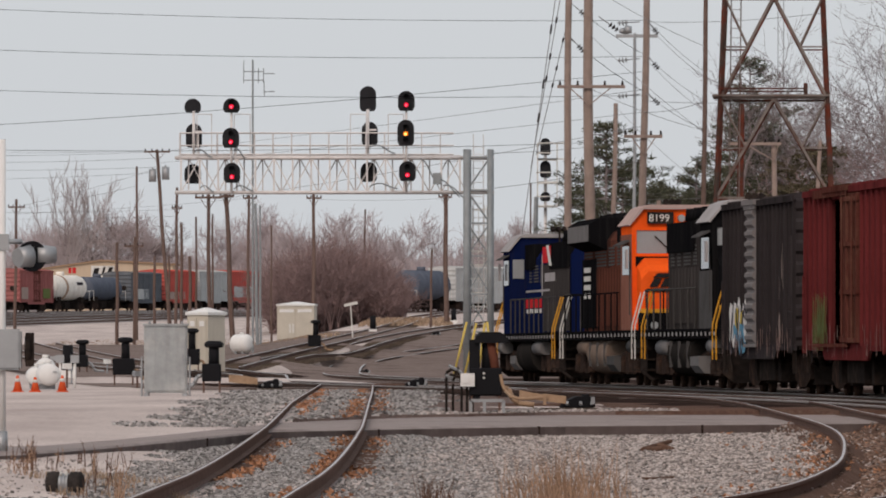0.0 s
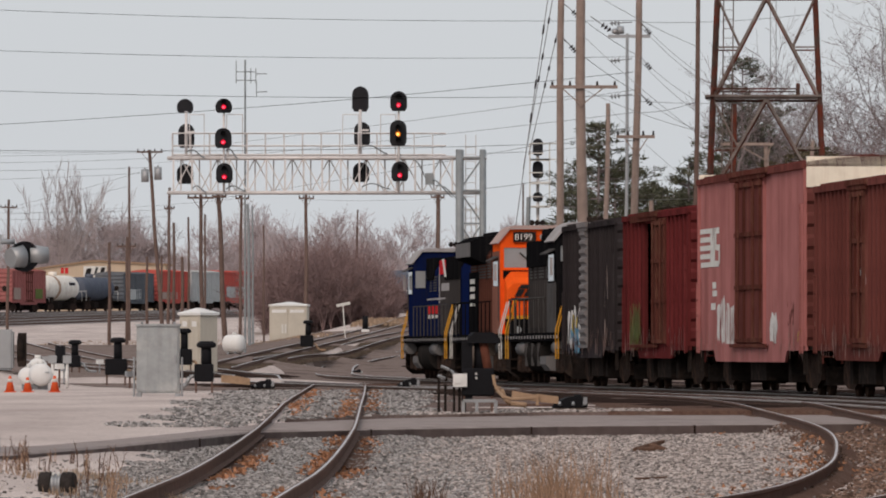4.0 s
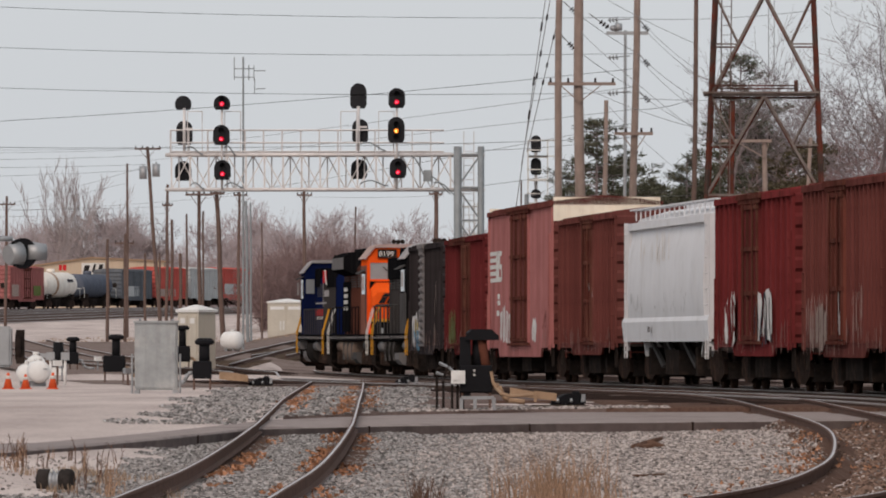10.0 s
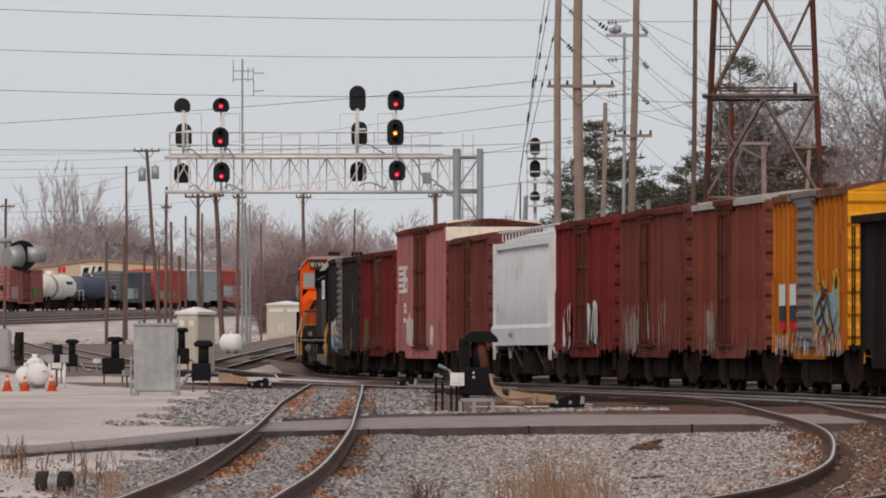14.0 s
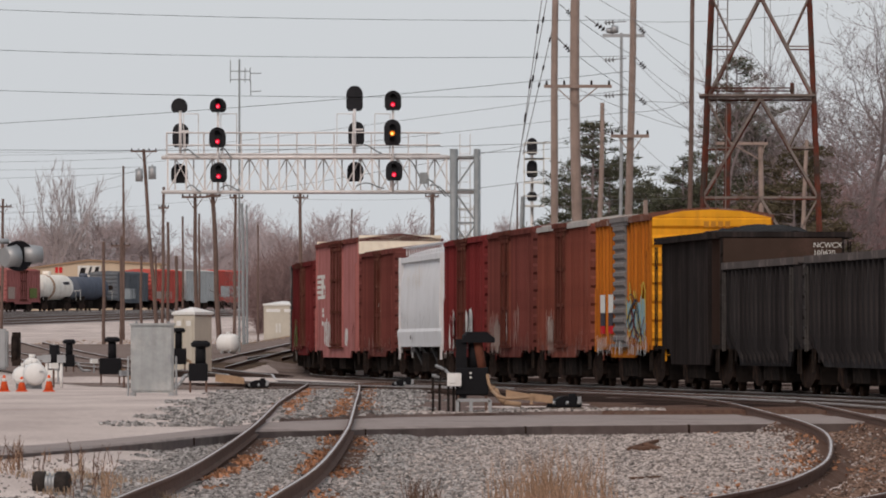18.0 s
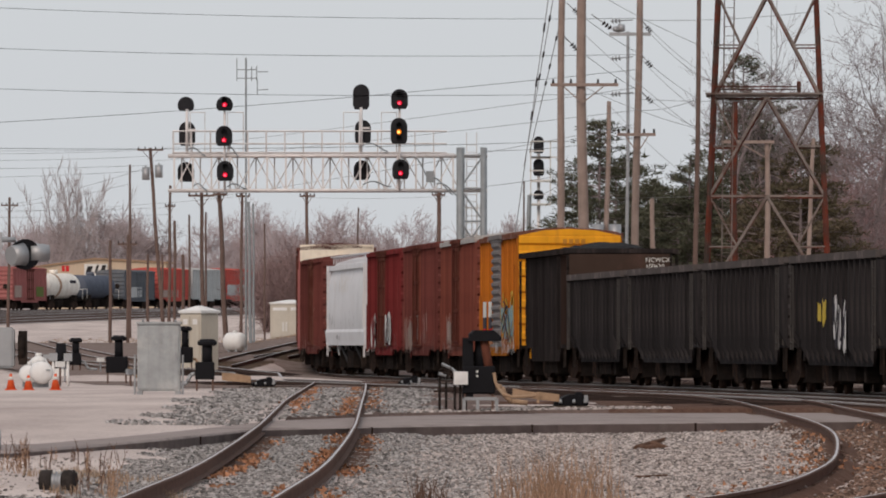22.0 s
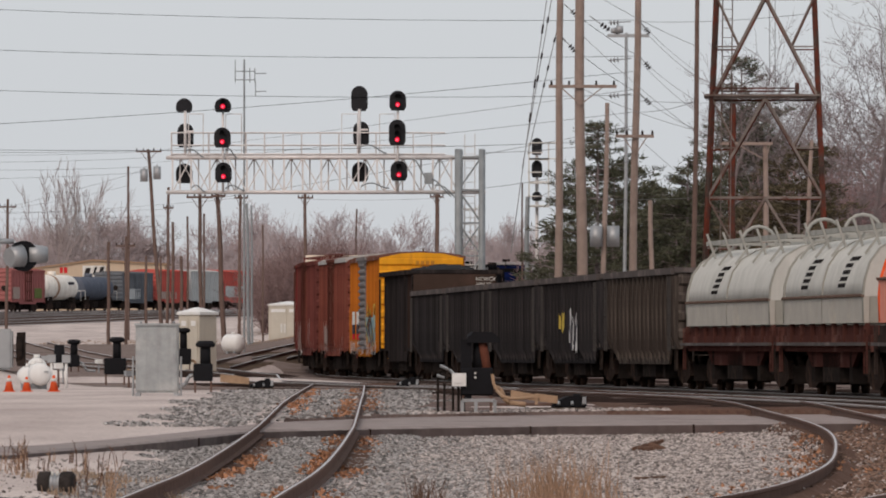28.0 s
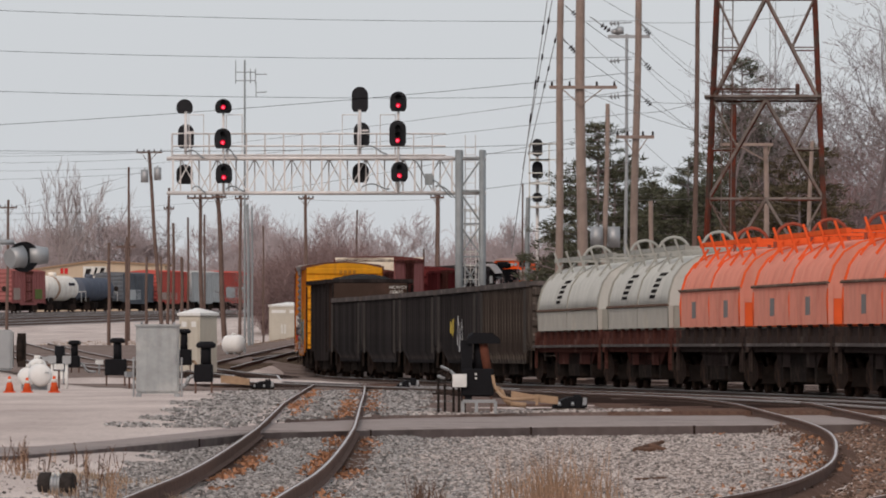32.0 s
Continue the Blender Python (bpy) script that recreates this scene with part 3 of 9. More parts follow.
def scrawl(car, x, y0, y1, z0, z1, mat, n, seed, label="spray-painted graffiti", tall=0.6, style="tag", fat=1.0):
    """Spray-painted strokes on a side wall: looping ribbons, or upright streaks."""
    rnd = random.Random(seed)
    bm = bmesh.new()
    for k in range(n):
        xx = x - 0.004 - 0.0006 * k
        if style == "block":
            cy = y0 + (y1 - y0) * (k + 0.5) / n + rnd.uniform(-0.1, 0.1)
            cz = (z0 + z1) / 2 + rnd.uniform(-0.12, 0.12) * (z1 - z0)
            ry, rz = (y1 - y0) / n * rnd.uniform(0.42, 0.6) * fat, (z1 - z0) * rnd.uniform(0.36, 0.5)
            pts = []
            for j in range(18):
                t = math.tau * j / 18
                e = rnd.uniform(0.72, 1.12)
                c, d = math.cos(t), math.sin(t)
                pts.append((cy + ry * e * math.copysign(abs(c) ** 0.5, c), min(z1 + 0.1, max(z0 - 0.1, cz + rz * rnd.uniform(0.7, 1.15) * math.copysign(abs(d) ** 0.5, d)))))
            bm.faces.new([bm.verts.new((xx, u, v)) for u, v in pts])
        elif style == "tag":
            cy = y0 + (y1 - y0) * (k + rnd.uniform(0.1, 0.9)) / n
            hh, ww, w = (z1 - z0) * rnd.uniform(0.6, 1.0), (y1 - y0) / n * rnd.uniform(0.8, 1.7), rnd.uniform(0.1, 0.24) * fat
            cz, ph, turn, lean = (z0 + z1) / 2 + rnd.uniform(-0.1, 0.1) * (z1 - z0), rnd.uniform(0, 6.3), rnd.uniform(2.2, 5.6), rnd.uniform(-0.5, 0.5)
            path = []
            for j in range(9):
                t = ph + turn * j / 8
                path.append((cy + ww * 0.55 * math.cos(t) + lean * ww * math.sin(t), cz + hh * 0.48 * math.sin(t * (1 + 0.3 * lean))))
            rows = []
            for j, (py, pz) in enumerate(path):
                (ay, az), (by, bz) = path[max(0, j - 1)], path[min(8, j + 1)]
                d = math.hypot(by - ay, bz - az) or 1
                e = w * rnd.uniform(0.7, 1.15) / 2
                rows.append([bm.verts.new((xx, min(y1, max(y0, py - (bz - az) / d * e)), min(z1, max(z0, pz + (by - ay) / d * e)))), bm.verts.new((xx, min(y1, max(y0, py + (bz - az) / d * e)), min(z1, max(z0, pz - (by - ay) / d * e))))])
            for (a, b), (c, d) in zip(rows, rows[1:]):
                bm.faces.new((a, b, d, c))
        else:
            cy, w = rnd.uniform(y0, y1), rnd.uniform(0.02, 0.09)
            h = (z1 - z0) * rnd.uniform(0.12, tall)
            zb = z0 + max(0, (z1 - z0 - h)) * rnd.random() ** 1.6
            q = [(cy - w / 2, zb + 0.1 * h), (cy, zb), (cy + w / 2, zb + 0.2 * h), (cy + w * 0.4, zb + 0.7 * h), (cy + w * 0.1, zb + h), (cy - w * 0.6, zb + 0.8 * h)]
            bm.faces.new([bm.verts.new((xx, u, v)) for u, v in q])
    return tagged(part("graffiti", bm, mat, car), label, kind="stuff")


def bars_text(car, x, y, z, rows, mat, along=1, name="lettering"):
    """Unreadable lettering as small bars on a side wall."""
    bm = bmesh.new()
    for k, (w, h) in enumerate(rows):
        box(bm, x - 0.006, x, y - w, y, z - 0.2 * k - h, z - 0.2 * k)
    return part(name, bm, mat, car)


def rib_rows(bm, L, xs, z0, z1, ys, w, d):
    for x in xs:
        s = -1 if x < 0 else 1
        for y in ys:
            box(bm, min(x, x + s * d), max(x, x + s * d), y - w / 2, y + w / 2, z0, z1)


def corrugated_end(car, y, out, x, z0, z1, mat, n=7, top=None, top_h=0.0):
    bm = bmesh.new()
    zt = z1 - top_h
    h = (zt - z0) / n
    ring = []
    for k in range(n):
        for f, d in ((0.0, 0.02), (0.25, 0.02), (0.4, 0.09), (0.75, 0.09), (0.92, 0.02)):
            ring.append((z0 + (k + f) * h, d))
    ring.append((zt, 0.02))
    vs = [[bm.verts.new((s * x, y + out * d, z)) for z, d in ring] for s in (-1, 1)]
    for a, b, c, d in zip(vs[0], vs[0][1:], vs[1][1:], vs[1]):
        bm.faces.new((a, b, c, d))
    e = part("end_wall", bm, mat, car)
    if top:
        bm = bmesh.new()
        box(bm, -x - 0.005, x + 0.005, min(y, y + out * 0.05), max(y, y + out * 0.05), zt, z1 + 0.12)
        part("end_band", bm, top, car, "painted band over the car end")
    return e


def roof(car, L, W, z, mat, ribs=10, rise=0.14):
    bm = bmesh.new()
    half = L / 2 + 0.05
    pts = [(-W - 0.04, z - 0.1), (-W - 0.04, z), (-W * 0.5, z + rise * 0.7), (0, z + rise), (W * 0.5, z + rise * 0.7), (W + 0.04, z), (W + 0.04, z - 0.1)]
    loft(bm, [[(x, y, zz) for x, zz in pts] for y in (-half, half)])
    for k in range(ribs):
        y = -half + (k + 0.5) * 2 * half / ribs
        q = [(-W, z + 0.0), (-W * 0.5, z + rise * 0.7), (0, z + rise), (W * 0.5, z + rise * 0.7), (W, z + 0.0)]
        loft(bm, [[(x, yy, zz + e) for x, zz in q for e in (0,)] + [(x, yy, zz + 0.05) for x, zz in q[::-1]] for yy in (y - 0.06, y + 0.06)])
    return part("roof", bm, mat, car)


def sill_line(L, drop, ends):
    """Lower outline of a side: shallow at the trucks, deep between."""
    return [(-L / 2, ends), (-L / 2 + 3.3, ends), (-L / 2 + 3.7, drop), (L / 2 - 3.7, drop), (L / 2 - 3.3, ends), (L / 2, ends)]


def side_plate(bm, x0, x1, low, z1):
    loft(bm, [[(x, y, z) for y, z in low] + [(x, low[-1][0], z1), (x, low[0][0], z1)] for x in (x0, x1)])


def door_panel(car, sx, y, w, z0, z1, mat, style, bar_mat, open_shift=0.0):
    bm = bmesh.new()
    a, b = (1.5, 1.57) if sx > 0 else (-1.57, -1.5)
    y = y + open_shift
    box(bm, a, b, y - w / 2, y + w / 2, z0, z1)
    d = part("door", bm, mat, car)
    bm = bmesh.new()
    o0, o1 = (b, b + 0.05) if sx > 0 else (a - 0.05, a)
    bm.free()
    pieces = []
    if style == "bars":
        for f in (-0.46, -0.16, 0.16, 0.46):
            pieces.append(("door_post", (o0, o1, y + f * w - 0.06, y + f * w + 0.06, z0 + 0.02, z1 - 0.02)))
        for f in (0.02, 0.34, 0.66, 0.96):
            z = z0 + f * (z1 - z0)
            pieces.append(("door_rail", (o0 - 0.01, o1 + 0.01, y - w / 2, y + w / 2, z - 0.05, z + 0.05)))
        for nm, sp in pieces:
            part(nm, boxes(sp), bar_mat, d)
        for f in (-0.3, 0.3):
            bm = bmesh.new()
            tube(bm, (o0 - 0.03 if sx < 0 else o1 + 0.03, y + f * w, z0 + 0.1), (o0 - 0.03 if sx < 0 else o1 + 0.03, y + f * w, z1 - 0.1), 0.025, 0.025, 6)
            part("locking_bar", bm, bar_mat, d)
    else:
        n = 13
        h = (z1 - z0) / n
        bm = bmesh.new()
        deep = o0 - 0.015 if sx < 0 else o1 + 0.015
        inner = o1 if sx < 0 else o0
        loft(bm, [[(inner, yy, -0.1), (deep, yy, -0.03), (deep, yy, 0.05), (inner, yy, 0.09)] for yy in (y - w / 2 + 0.05, y + w / 2 - 0.05)])
        slat = mesh_of("door_slat", bm, bar_mat)
        for k in range(n):
            under(d, "door_slat", slat, Matrix.Translation((0, 0, z0 + (k + 0.5) * h)))
    return d


def boxcar(L, H, label, body_mat, roof_mat, end_mat, door_mat, bar_mat, ribs=16, door=(0.0, 2.6), style="bars", drop=0.78, smooth_sides=False, open_door=0.0, band=None, sill_mat=None):
    car = thing("boxcar", Matrix(), label, "boxcar", "train cars")
    pitch, L = L, L - COUPLING
    W, z0 = 1.5, 1.08
    sill_mat = sill_mat or body_mat
    dy, dw = door
    for sx, nm in ((-1, "side_wall"), (1, "side_wall")):
        bm = bmesh.new()
        xi, xo = (sx * (W - 0.07), sx * W)
        if open_door and sx < 0:
            for ya, yb in ((-L / 2, dy - dw / 2), (dy + dw / 2, L / 2)):
                box(bm, min(xi, xo), max(xi, xo), ya, yb, z0, H)
            box(bm, min(xi, xo), max(xi, xo), dy - dw / 2, dy + dw / 2, H - 0.25, H)
        else:
            box(bm, min(xi, xo), max(xi, xo), -L / 2, L / 2, z0, H)
        ribs_at = []
        if not smooth_sides:
            ys = [-L / 2 + 0.08 + k * (L - 0.16) / ribs for k in range(ribs + 1)]
            ys = [y for y in ys if abs(y - dy) > dw / 2 + 0.1 and not (open_door and abs(y - dy - open_door) < dw / 2)]
            ribs_at = ys
        else:
            ribs_at = [-L / 2 + 0.1, dy - dw / 2 - 0.12, dy + dw / 2 + 0.12, L / 2 - 0.1]
        wall = part(nm, bm, body_mat, car)
        rib = boxes((-0.06, 0.0, -0.06, 0.06, z0, H - 0.14) if sx < 0 else (0.0, 0.06, -0.06, 0.06, z0, H - 0.14))
        rib = mesh_of("side_rib", rib, body_mat)
        for y in ribs_at:
            under(wall, "side_rib", rib, Matrix.Translation((sx * W, y, 0)))
        bm = bmesh.new()
        low = sill_line(L, drop, 0.98)
        side_plate(bm, min(sx * (W - 0.03), sx * (W + 0.03)), max(sx * (W - 0.03), sx * (W + 0.03)), low, z0 + 0.05)
        part("side_sill", bm, sill_mat, car)
        bm = bmesh.new()
        box(bm, min(sx * W, sx * (W + 0.09)), max(sx * W, sx * (W + 0.09)), -L / 2, L / 2, H - 0.14, H)
        part("top_rail", bm, roof_mat, car)
        if sx < 0:
            part("door_hood", boxes((-W - 0.16, -W, dy - dw * 0.75, dy + dw * 0.75, H - 0.1, H + 0.02)), bar_mat, car)
        door_panel(car, sx, dy, dw, z0 + 0.06, H - 0.16, door_mat, style, bar_mat, open_door if sx < 0 else 0.0)
        xo = sx * (W + 0.1)
        reach = dy + dw * (0.7 if not open_door else 1.4)
        for za, zb in ((z0 - 0.03, z0 + 0.05), (H - 0.2, H - 0.02)):
            part("door_track", boxes((xo - 0.02, xo + 0.02, dy - dw * 0.7, reach, za, zb)), bar_mat, car)
        # dusty patches along the sill
        if sx < 0:
            scrawl(car, -W - 0.062 if not smooth_sides else -W - 0.032, -L / 2 + 0.2, L / 2 - 0.2, drop + 0.02, z0 + 0.55, DUST, 46, int(L * 100) + ribs, "pale dust and flaked paint along the sill", 0.8, "streak")
        ladder(car, sx * (W + 0.08), -L / 2 + 0.35, 0.92, H - 0.9, body_mat, False)
        ladder(car, sx * (W + 0.08), L / 2 - 0.35, 0.92, 2.6, body_mat, False)
    part("floor", boxes((-W + 0.08, W - 0.08, -L / 2 + 0.02, L / 2 - 0.02, z0 - 0.08, z0)), BLACK_UNDER, car)
    corrugated_end(car, -L / 2, -1, W, z0, H, end_mat, top=band, top_h=0.55 if band else 0)
    corrugated_end(car, L / 2, 1, W, z0, H, end_mat, top=band, top_h=0.55 if band else 0)
    roof(car, L, W, H, roof_mat)
    ladder(car, -0.95, -L / 2 - 0.12, 0.7, H - 0.5, end_mat)
    bm = bmesh.new()
    tube(bm, (0.8, -L / 2 - 0.2, 2.4), (0.8, -L / 2 - 0.14, 2.4), 0.26, 0.26, 14)
    part("brake_wheel", bm, BLACK_UNDER, car)
    bm = bmesh.new()
    box(bm, -1.4, 1.4, -L / 2 - 0.3, -L / 2 - 0.05, 1.0, 1.05)
    part("crossover_step", bm, BLACK_UNDER, car)
    running_gear(car, L)
    TRAIN.append((car, pitch))
    return car


def text_mesh(car, words, m, size, mat, label=""):
    cu = bpy.data.curves.new("lettering", "FONT")
    cu.body, cu.size, cu.extrude = words, size, 0.003
    tmp = bpy.data.objects.new("lettering", cu)
    scene.collection.objects.link(tmp)
    me = bpy.data.meshes.new_from_object(tmp.evaluated_get(bpy.context.evaluated_depsgraph_get()))
    bpy.data.objects.remove(tmp)
    me.materials.clear()
    me.materials.append(mat)
    ob = under(car, "lettering", me, m)
    return tagged(ob, label)


DUST = surface("pale_sill_dust", (0.24, 0.15, 0.13), 0.9, 0, 0.3, 8, 0)
WHITE_PAINT = surface("faded_white_paint", (0.62, 0.61, 0.58), 0.7, 0, 0.15, 5, 0.05)
YELLOW_PAINT = surface("handrail_yellow_paint", (0.62, 0.30, 0.03), 0.6, 0, 0.2, 5, 0.05)


# ---- locomotives: the cab stands at the rear end and looks back ----
def loco_truck(loco, y):
    bm = bmesh.new()
    box(bm, -0.9, 0.9, -1.9, 1.9, 0.62, 0.95)
    t = part("truck", bm, BLACK_UNDER, loco)
    t.matrix_basis = Matrix.Translation((0, y, 0))
    for s in (-1, 1):
        bm = bmesh.new()
        x = s * 1.12
        loft(bm, [[(xx, -2.6, 0.55), (xx, -2.2, 0.36), (xx, 2.2, 0.36), (xx, 2.6, 0.55), (xx, 2.5, 0.86), (xx, 1.0, 0.98), (xx, -1.0, 0.98), (xx, -2.5, 0.86)] for xx in (x - 0.08, x + 0.08)])
        for k in (-1.85, 0, 1.85):
            tube(bm, (x, k, 0.53), (x + s * 0.14, k, 0.53), 0.2, 0.17, 12)
            tube(bm, (x + s * 0.1, k - 0.5, 0.4), (x + s * 0.1, k - 0.5, 0.85), 0.09, 0.09, 8)
        part("side_frame", bm, WHEEL, t)
    for k in (-1.85, 0, 1.85):
        w = under(t, "wheelset", shared("wheelset", wheelset_mesh, WHEEL), Matrix.Translation((0, k, 0.05)))


def locomotive(L, H, label, cab_mat, hood_mat, roof_mat, sill_mat, rail_mat, step_mat, nose_low, tank_mat, wings=True, lid_mat=None, res_mat=None):
    lo = thing("locomotive", Matrix(), label, "locomotive", "train locomotives")
    a, b = -L / 2, L / 2
    deck = 1.5
    part("underframe", boxes((-1.5, 1.5, a + 0.25, b - 0.25, deck - 0.24, deck), (-0.6, 0.6, a + 0.2, b - 0.2, 0.8, deck - 0.24)), sill_mat, lo)
    tick = mesh_of("reflector", boxes((-0.006, 0.006, 0, 0.24, deck - 0.17, deck - 0.08)), LID_GREY)
    for k in range(int(L / 0.9)):
        for s in (-1, 1):
            under(lo, "reflector", tick, Matrix.Translation((s * 1.503, a + 0.6 + k * 0.9, 0)))
    # cab
    c0, c1 = a + 2.0, a + 4.6
    ring = [(-1.38, deck), (-1.4, H - 0.4), (-1.12, H - 0.08), (-0.95, H), (0.95, H), (1.12, H - 0.08), (1.4, H - 0.4), (1.38, deck)]
    bm = bmesh.new()
    loft(bm, [[(x, y, z) for x, z in ring] for y in (c0, c1)])
    cab = part("cab", bm, cab_mat, lo)
    bm = bmesh.new()
    lid = [(-1.5, H - 0.48), (-1.14, H - 0.03), (-0.95, H + 0.05), (0.95, H + 0.05), (1.14, H - 0.03), (1.5, H - 0.48), (1.46, H - 0.5), (1.1, H - 0.07), (-1.1, H - 0.07), (-1.46, H - 0.5)]
    loft(bm, [[(x, y, z) for x, z in lid] for y in (c0 - 0.12, c1 + 0.1)])
    part("cab_roof", bm, lid_mat or cab_mat, lo)
    for s in (-1, 1):
        bm = bmesh.new()
        box(bm, min(s * 0.08, s * 1.28), max(s * 0.08, s * 1.28), c0 - 0.02, c0, 3.5, H - 0.62)
        part("windscreen", bm, PALE_GLASS, lo)
        bm = bmesh.new()
        box(bm, min(s * 1.4, s * 1.425), max(s * 1.4, s * 1.425), c0 + 0.5, c1 - 0.5, 2.95, 3.7)
        part("cab_window", bm, CAB_GLASS, lo)
        bm = bmesh.new()
        for u0, u1, w0, w1 in ((0.02, 1.34, 3.42, 3.5), (0.02, 1.34, H - 0.62, H - 0.54), (0.02, 0.08, 3.5, H - 0.62), (1.28, 1.34, 3.5, H - 0.62)):
            box(bm, min(s * u0, s * u1), max(s * u0, s * u1), c0 - 0.05, c0, w0, w1)
        part("window_frame", bm, cab_mat, lo)
        bm = bmesh.new()
        loft(bm, [[(s * 1.4, y, 3.82), (s * 1.66, y, 3.7), (s * 1.66, y, 3.73), (s * 1.4, y, 3.87)] for y in (c0 + 0.4, c1 - 0.4)])
        part("sunshade", bm, BOX_GREY, lo)
    for s in (-1, 1):
        bm = bmesh.new()
        bar(bm, (s * 0.35, c0 - 0.06, 3.52), (s * 0.8, c0 - 0.06, 3.95), 0.03)
        part("wiper", bm, BLACK_UNDER, lo)
    part("windscreen_apron", boxes((-1.3, 1.3, c0 - 0.03, c0, 3.16, 3.42)), LOCO_BLACK, lo, "dull black panel under the windscreen")
    # number boards and headlight over the windows
    for s in (-1, 1):
        part("number_board", boxes((min(s * 0.32, s * 1.0), max(s * 0.32, s * 1.0), c0 - 0.13, c0 + 0.05, H - 0.45, H - 0.14)), BLACK_UNDER, lo)
    bm = bmesh.new()
    for s in (-0.11, 0.11):
        tube(bm, (s, c0 - 0.16, H - 0.3), (s, c0 + 0.02, H - 0.3), 0.095, 0.095, 12)
    part("headlight", bm, STEEL, lo)
    # nose
    bm = bmesh.new()
    n0 = a + 0.95
    loft(bm, [[(-1.27, y, deck), (-1.27, y, z - 0.22), (-1.08, y, z), (1.08, y, z), (1.27, y, z - 0.22), (1.27, y, deck)] for y, z in ((n0, 3.02), (n0 + 0.25, 3.2), (c0 + 0.05, 3.4))])
    part("nose", bm, cab_mat, lo)
    part("nose_base", boxes((-1.28, 1.28, n0 - 0.02, n0 + 0.6, deck, deck + 0.45)), nose_low, lo)
    part("nose_stripe", boxes((-1.285, 1.285, n0 - 0.03, n0 + 0.6, deck + 0.45, deck + 0.55)), YELLOW_PAINT, lo)
    # long hood
    bm = bmesh.new()
    ring = [(-0.92, deck), (-0.92, H - 0.75), (-0.75, H - 0.5), (0.75, H - 0.5), (0.92, H - 0.75), (0.92, deck)]
    loft(bm, [[(x, y, z) for x, z in ring] for y in (c1, b - 1.3)])
    part("long_hood", bm, hood_mat, lo)
    leaf = boxes((-0.013, 0.013, 0, 0.62, deck + 0.15, H - 1.5), (-0.03, 0.03, 0.5, 0.54, deck + 0.9, deck + 1.1))
    leaf = mesh_of("hood_door", leaf, hood_mat)
    louvre = boxes(*[(-0.015, 0.015, 0, 0.6, H - 1.44 + 0.09 * k, H - 1.39 + 0.09 * k) for k in range(6)])
    louvre = mesh_of("louvre_panel", louvre, BOX_GREY)
    for s in (-1, 1):
        y = c1 + 0.5
        while y < b - 2.2:
            under(lo, "hood_door", leaf, Matrix.Translation((s * 0.932, y, 0)))
            if int(y * 10) % 3:
                under(lo, "louvre_panel", louvre, Matrix.Translation((s * 0.93, y, 0)))
            y += 0.72
        bm = bmesh.new()
        tube(bm, (s * 1.42, c0 + 0.3, 1.9), (s * 1.42, c0 + 0.3, 3.3), 0.02, 0.02, 6)
        part("grab_iron", bm, RAIL_GREY, lo)
        part("cab_mirror", boxes((min(s * 1.5, s * 1.56), max(s * 1.5, s * 1.56), c0 - 0.05, c0 + 0.25, 3.1, 3.6)), LID_GREY, lo)
    bm = bmesh.new()
    for k in range(5):
        tube(bm, (-1.2 + 0.6 * k, a + 0.12, 0.95), (-1.15 + 0.6 * k, a - 0.05, 0.45), 0.035, 0.03, 6)
    part("air_hose", bm, BLACK_UNDER, lo)
    w0, w1 = (b - 7.5, b - 1.6)
    bm = bmesh.new()
    bk = bmesh.new()
    if wings:
        loft(bm, [[(-0.95, y, H - 1.0), (-1.42, y, H - 0.78), (-1.42, y, H - 0.3), (-1.1, y, H - 0.12), (1.1, y, H - 0.12), (1.42, y, H - 0.3), (1.42, y, H - 0.78), (0.95, y, H - 1.0)] for y in (w0, w1)])
        loft(bk, [[(-0.95, y, H - 1.0), (-1.2, y, H - 0.85), (-1.2, y, H - 0.4), (-0.9, y, H - 0.25), (0.9, y, H - 0.25), (1.2, y, H - 0.4), (1.2, y, H - 0.85), (0.95, y, H - 1.0)] for y in (c1 + 0.1, c1 + 3.0)])
    else:
        box(bm, -1.0, 1.0, w0, w1, H - 1.1, H - 0.35)
        box(bk, -0.98, 0.98, c1 + 0.1, c1 + 3.2, H - 1.05, H - 0.3)
    part("brake_grid_housing", bk, roof_mat, lo)
    part("radiator_housing", bm, roof_mat, lo)
    # added plates: the wing sides' sky light, painted as a paler grey
    if wings:
        for s in (-1, 1):
            part("radiator_grille", boxes((min(s * 1.42, s * 1.435), max(s * 1.42, s * 1.435), w0 + 0.15, w1 - 0.15, H - 0.76, H - 0.32)), TANK_PALE, lo, "grey radiator wing side with sky light in its colour")
    bm = bmesh.new()
    for k in range(3):
        tube(bm, (0, w0 + 1 + k * 1.7, H - 0.3), (0, w0 + 1 + k * 1.7, H + 0.02), 0.7, 0.66, 16)
    part("cooling_fan", bm, roof_mat, lo)
    bm = bmesh.new()
    tube(bm, (0, 0.8, H - 0.5), (0, 0.8, H + 0.12), 0.3, 0.26, 10)
    box(bm, -0.5, 0.5, 1.4, 3.2, H - 0.5, H - 0.16)
    part("exhaust_stack", bm, BLACK_UNDER, lo)
    bm = bmesh.new()
    for s in (-0.16, 0, 0.16):
        tube(bm, (s, c1 + 0.9, H + 0.14), (s, c1 + 0.45, H + 0.18), 0.03, 0.09, 8)
    tube(bm, (0, c1 + 0.8, H - 0.4), (0, c1 + 0.8, H + 0.16), 0.03, 0.03, 6)
    part("horn", bm, BLACK_UNDER, lo)
    # handrails
    bm = bmesh.new()
